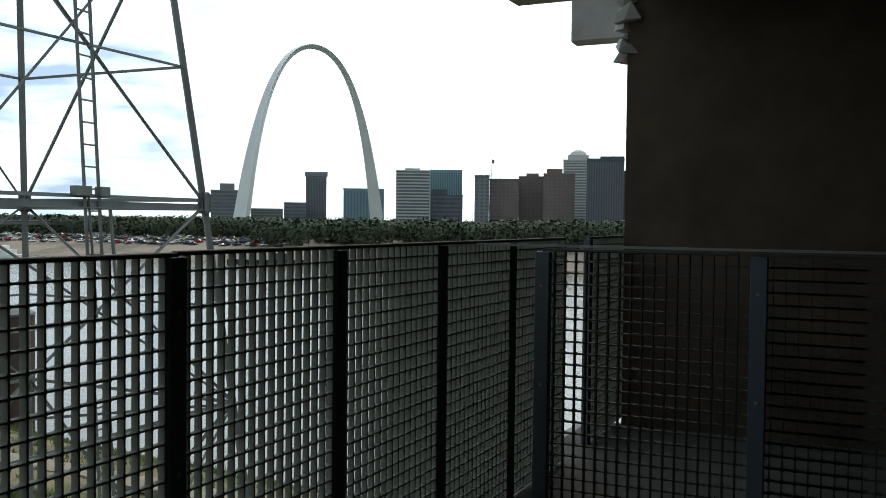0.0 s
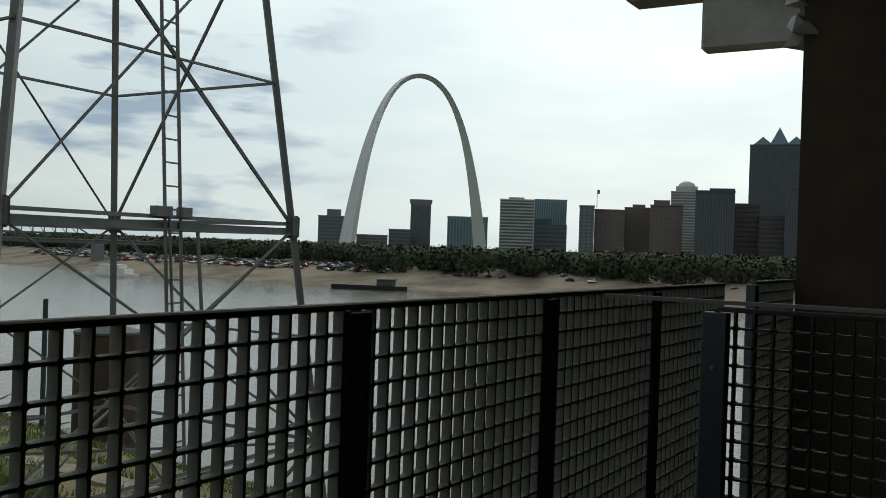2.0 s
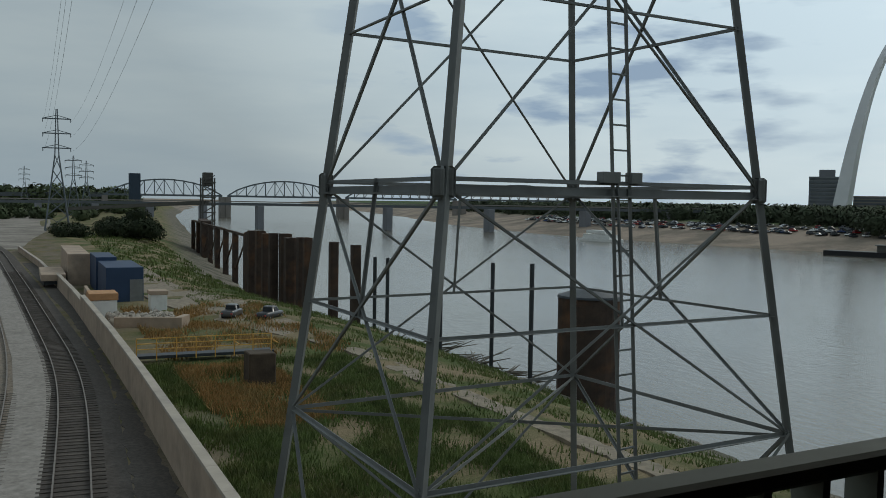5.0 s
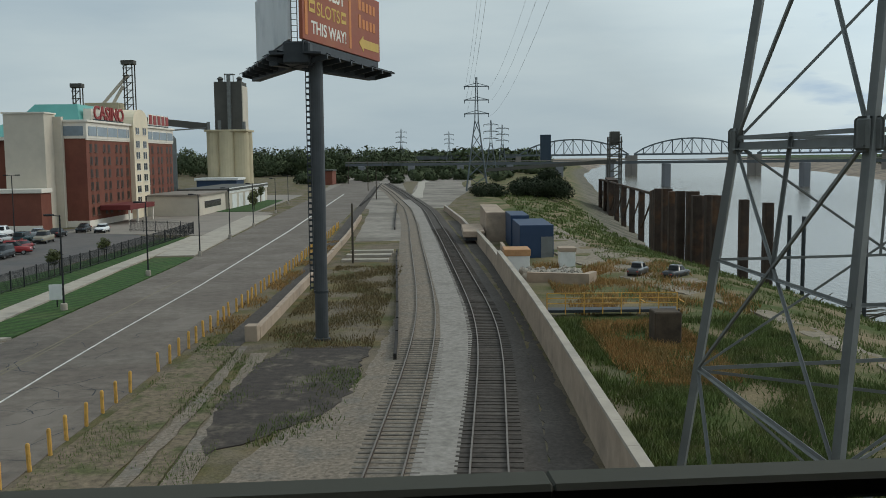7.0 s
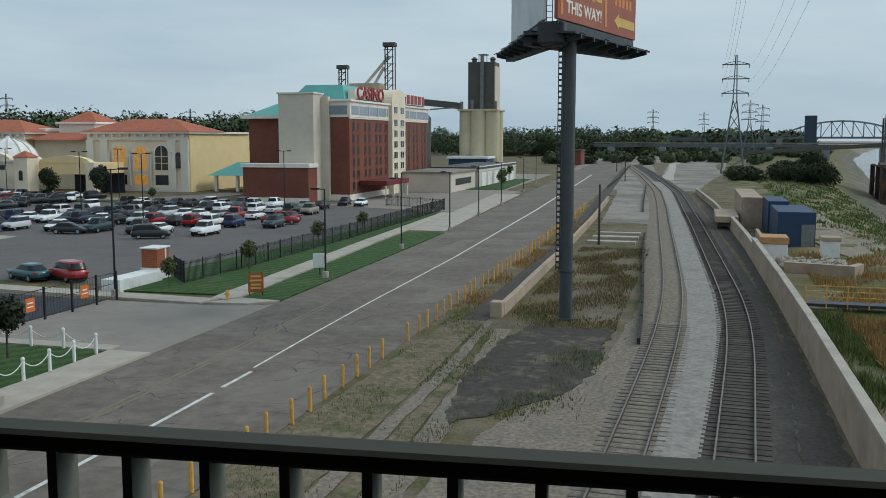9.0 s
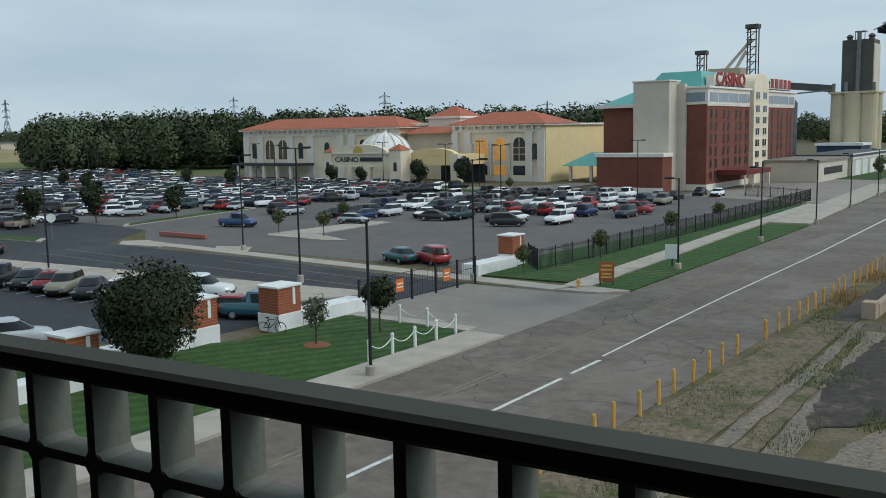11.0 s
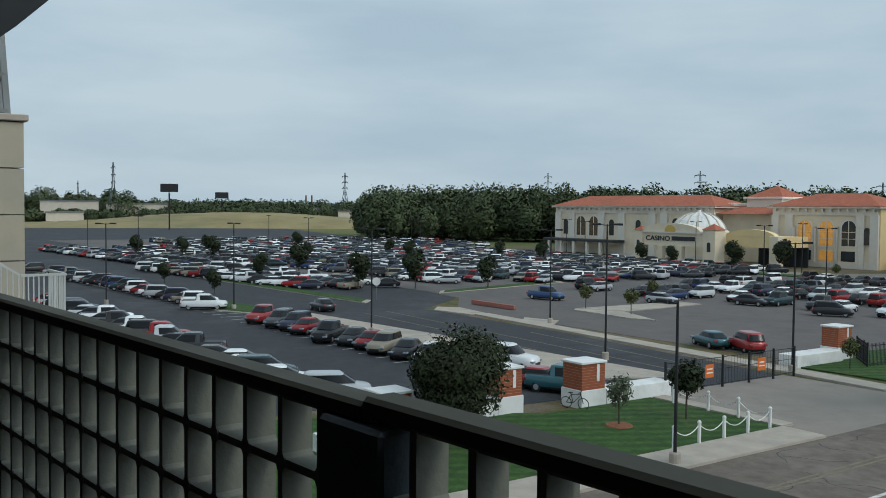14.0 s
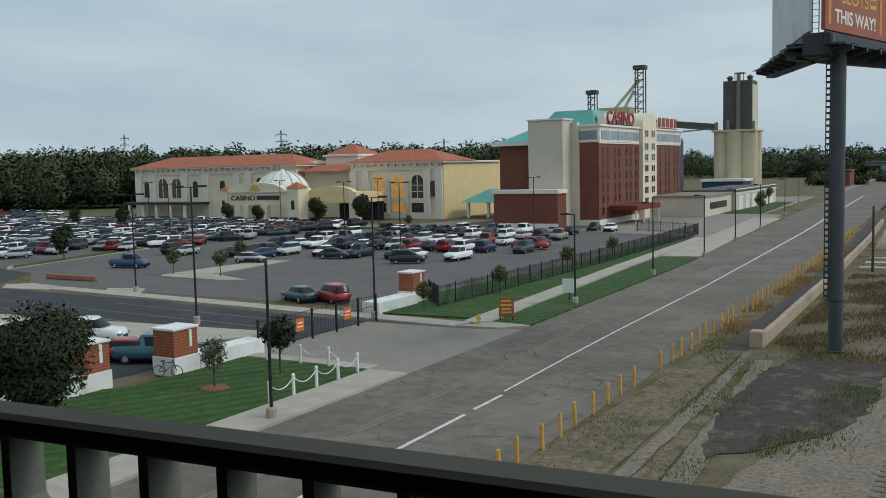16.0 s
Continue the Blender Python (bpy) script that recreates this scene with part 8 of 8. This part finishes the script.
bridge = thing("truss_bridge", "distant steel truss bridge with arched top chords", "bridge")
SPANS = [(4.5, 11.1), (11.4, 18.1), (18.4, 25.2), (25.5, 32.5)]
for a0, a1 in SPANS:
    A, B = Vector((*polar(a0, 930), 12.5)), Vector((*polar(a1, 930), 12.5))
    n = 12
    top = []
    for i in range(n + 1):
        s = i / n
        p = A.lerp(B, s)
        zt = 12.5 + 15.0 * (1 - (2 * s - 1) ** 2) ** 0.8
        top.append(Vector((p.x, p.y, zt)))
    for i in range(n):
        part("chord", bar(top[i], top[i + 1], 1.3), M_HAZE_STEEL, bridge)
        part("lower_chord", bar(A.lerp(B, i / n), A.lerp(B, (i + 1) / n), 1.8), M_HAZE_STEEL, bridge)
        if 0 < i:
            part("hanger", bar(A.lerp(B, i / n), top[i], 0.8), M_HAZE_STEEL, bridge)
            part("diagonal", bar(A.lerp(B, i / n), top[i + 1 if i < n / 2 else i - 1], 0.55), M_HAZE_STEEL, bridge)
    for p in (A, B):
        part("pier", box(p.x - 2.5, p.x + 2.5, p.y - 5, p.y + 5, -12, 11.6), M_C_TAN, bridge)
part("approach", bar((*polar(-12, 980), 9.0), (*polar(4.5, 930), 11.5), 2.6), M_DECK, bridge)
part("approach_rail", bar((*polar(-12, 980), 11.0), (*polar(4.5, 930), 13.5), 0.8), M_DECK, bridge)
part("far_approach", bar((*polar(32.5, 930), 11.5), (*polar(48, 900), 9.0), 2.6), M_DECK, bridge)
lift = thing("lift_tower", "dark blue lift span tower on the bridge", "tower")
lx, ly = polar(6.15, 860)
part("shaft", box(lx - 4.6, lx + 4.6, ly - 4, ly + 4, 0, 31, 0.3), material("distant_navy_panel", (0.04, 0.06, 0.085), 0.8, vary=0.1, scale=0.1), lift)
girder = thing("girder_bridge", "low grey girder bridge on tall piers", "bridge")
for a0, a1 in ((-6, 6), (6, 13.3), (13.3, 21), (21, 27.2), (27.2, 33), (33, 44)):
    A, B = Vector((*polar(a0, 600), 7.2)), Vector((*polar(a1, 600), 7.2))
    part("girder", bar(A, B, 1.7), M_DECK, girder)
    part("parapet", bar(A + Vector((0, 0, 1.6)), B + Vector((0, 0, 1.6)), 0.6), M_C_TAN, girder)
for a in (-5, -2, 1, 4, 7, 10, 13.3, 21, 27.2, 33, 38):
    x, y = polar(a, 600)
    part("pier", box(x - 2.0, x + 2.0, y - 4, y + 4, -13, 6.3, 0.2), M_C_GREY, girder)
# low sheds, stacks and boards on the eastern horizon
for az0, az1, d, h in ((-78.5, -75.4, 690, 15), (-75.0, -71.6, 700, 13.5), (-67.2, -64.6, 720, 12.5), (-63.2, -60.6, 715, 11.5), (-78.2, -76.2, 640, 7.5), (-61.6, -60.8, 650, 9.5)):
    (xa, ya), (xb, yb) = polar(az0, d), polar(az1, d)
    w = math.hypot(xb - xa, yb - ya)
    s = thing("warehouse", "long low pale warehouse beyond the field", "warehouse", pose(xa, ya, 0, 0, 0, math.degrees(math.atan2(yb - ya, xb - xa))))
    part("wall", box(0, w, 0, 25, -0.5, h), M_BEIGE, s)
    part("roof", box(-0.5, w + 0.5, -0.5, 25.5, h, h + 0.8), M_GALV, s)
for az in (-63.3, -63.65):
    x, y = polar(az, 900)
    s = thing("chimney_stack", "tall dark industrial chimney stack", "chimney", Matrix.Translation((x * 2.4, y * 2.4, 0)))
    part("shaft", lathe([(2.2, -1), (1.7, 42)], 12), M_C_BROWN, s)
for az, d, h in ((-71.5, 500, 23.5), (-68.5, 650, 22)):
    x, y = polar(az, d)
    s = thing("distant_billboard", "far dark billboard on a post", "billboard", pose(x, y, 0, 0, 0, -az))
    part("board", box(-4.4, 4.4, -0.3, 0.3, h - 4.2, h, 0.05), M_BLACK, s)
    part("post", box(-0.4, 0.4, -0.4, 0.4, -0.5, h - 4.5), M_BLACK, s)

# ---- bicycle leaning at the gate pillar ----
bike = thing("bicycle", "dark bicycle leaning on the white pillar base", "bicycle", pose(-36.53, 38.41, 0.05, 8, 0, 25))
for x in (-0.52, 0.52):
    bm = bmesh.new()
    ring_pts = [(0.33 * math.cos(a), 0.33 * math.sin(a)) for a in np.linspace(0, 2 * math.pi, 17)]
    v_, f_ = [], []
    for k, (px_, pz_) in enumerate(ring_pts[:-1]):
        for s_, y_ in ((0.92, -0.015), (1.04, -0.015), (1.04, 0.015), (0.92, 0.015)):
            v_.append((px_ * s_, y_, pz_ * s_))
    for k in range(16):
        for q in range(4):
            f_.append((4 * k + q, 4 * k + (q + 1) % 4, 4 * ((k + 1) % 16) + (q + 1) % 4, 4 * ((k + 1) % 16) + q))
    part("wheel", mesh_of("wheel", v_, f_, M_TYRE), None, bike, m=pose(x, 0, 0.35))
for a, b in (((-0.52, 0, 0.35), (-0.1, 0, 0.35)), ((-0.1, 0, 0.35), (-0.22, 0, 0.92)), ((-0.1, 0, 0.35), (0.4, 0, 0.85)), ((-0.2, 0, 0.82), (0.38, 0, 0.88)), ((0.52, 0, 0.35), (0.36, 0, 1.0)), ((-0.52, 0, 0.35), (-0.2, 0, 0.82))):
    part("frame_tube", bar(Vector(a), Vector(b), 0.035), M_DARKSTEEL, bike)
part("saddle", box(-0.36, -0.1, -0.06, 0.06, 0.92, 0.97, 0.02), M_BLACK, bike)
part("handlebar", bar(Vector((0.36, -0.28, 1.02)), Vector((0.36, 0.28, 1.02)), 0.03), M_DARKSTEEL, bike)

# ---- concrete lift tower, landing rail and canopy beside the platform ----
lt = thing("lift_shaft", "pale concrete lift tower with panel joints", "lift tower")
for k in range(12):
    part("panel_course", box(-29, -21.95, 1.2, 6.65, k * 1.12 - 0.1, k * 1.12 + 0.99), material("pale_panel_concrete", (0.43, 0.38, 0.29), 0.9, vary=0.08, scale=0.7, stain=(0.35, 0.32, 0.27), stain_scale=0.3) if k == 0 else bpy.data.materials["pale_panel_concrete"], lt)
part("coping", box(-29.1, -21.85, 1.1, 6.75, 13.34, 13.5, 0.02), M_CONCRETE, lt)
frame_ = thing("roof_frame", "grey steel roof frame on the lift tower", "roof frame")
for y in (6.35, 3.5):
    part("raker", bar((-22.3, y, 13.5), (-23.6, y, 17.2), 0.14), M_GALV, frame_)
    part("raker", bar((-23.2, y, 13.5), (-24.5, y, 17.2), 0.14), M_GALV, frame_)
for k in range(5):
    s = k / 4
    part("purlin", bar((-22.3 - 1.3 * s, 6.35, 13.6 + 3.6 * s), (-23.2 - 1.3 * s, 6.35, 13.6 + 3.6 * s), 0.12), M_GALV, frame_)
    part("purlin", bar((-22.3 - 1.3 * s, 6.35, 13.6 + 3.6 * s), (-22.3 - 1.3 * s, 3.5, 13.6 + 3.6 * s), 0.1), M_GALV, frame_)
land = thing("landing_railing", "pale galvanised stair and landing railing", "railing")
part("landing", box(-19.0, -16.95, 5.3, 6.5, 8.7, 8.92), M_CONCRETE, land)
part("support", box(-18.3, -17.7, 5.6, 6.2, -0.3, 8.7), M_CONCRETE, land)
for i in range(9):
    part("baluster", box(-17.03, -17.0, 5.68 + i * 0.095 - 0.012, 5.68 + i * 0.095 + 0.012, 8.9, 9.92), M_PALEGALV, land)
for i in range(9):
    part("baluster", box(-17.05 - i * 0.16 - 0.012, -17.05 - i * 0.16 + 0.012, 6.44, 6.47, 8.9, 9.92), M_PALEGALV, land)
part("rail", box(-17.04, -16.99, 5.64, 6.48, 9.92, 9.97), M_PALEGALV, land)
part("rail", box(-18.5, -17.05, 6.43, 6.48, 9.92, 9.97), M_PALEGALV, land)
for i in range(26):
    s = i / 25
    part("baluster", box(-17.03, -17.0, 5.6 - 2.6 * s - 0.012, 5.6 - 2.6 * s + 0.012, 8.95 + 1.75 * s, 9.95 + 1.75 * s), M_PALEGALV, land)
part("stair_rail", bar((-17.015, 5.62, 9.95), (-17.015, 3.0, 11.7), 0.05), M_PALEGALV, land)
part("stringer", bar((-17.015, 5.62, 8.85), (-17.015, 3.0, 10.6), 0.16), M_PALEGALV, land)
can = thing("canopy", "dark curved canopy roof beside the platform", "canopy")
edge_pts = [Vector((-6.35 + 0.03 * i, 1.9 + 0.36 * i + 0.02 * i * (i - 3) * -0.4, 11.75 + 0.155 * i + 0.012 * i * i)) for i in range(9)]
bm = bmesh.new()
rings = []
for p in edge_pts:
    rings.append([bm.verts.new(p + q) for q in (Vector((0, 0, 0)), Vector((0.2, -4.0, 0.5)), Vector((0.2, -4.0, 0.68)), Vector((0, 0, 0.16)))])
for a, b in zip(rings, rings[1:]):
    for j in range(4):
        bm.faces.new((a[j], a[(j + 1) % 4], b[(j + 1) % 4], b[j]))
bm.faces.new(rings[0][::-1])
bm.faces.new(rings[-1])
part("roof_shell", bm, M_DARKSTEEL, can)
part("mast", box(-6.6, -6.4, -1.0, -0.8, 9.6, 12.4), M_DARKSTEEL, can)
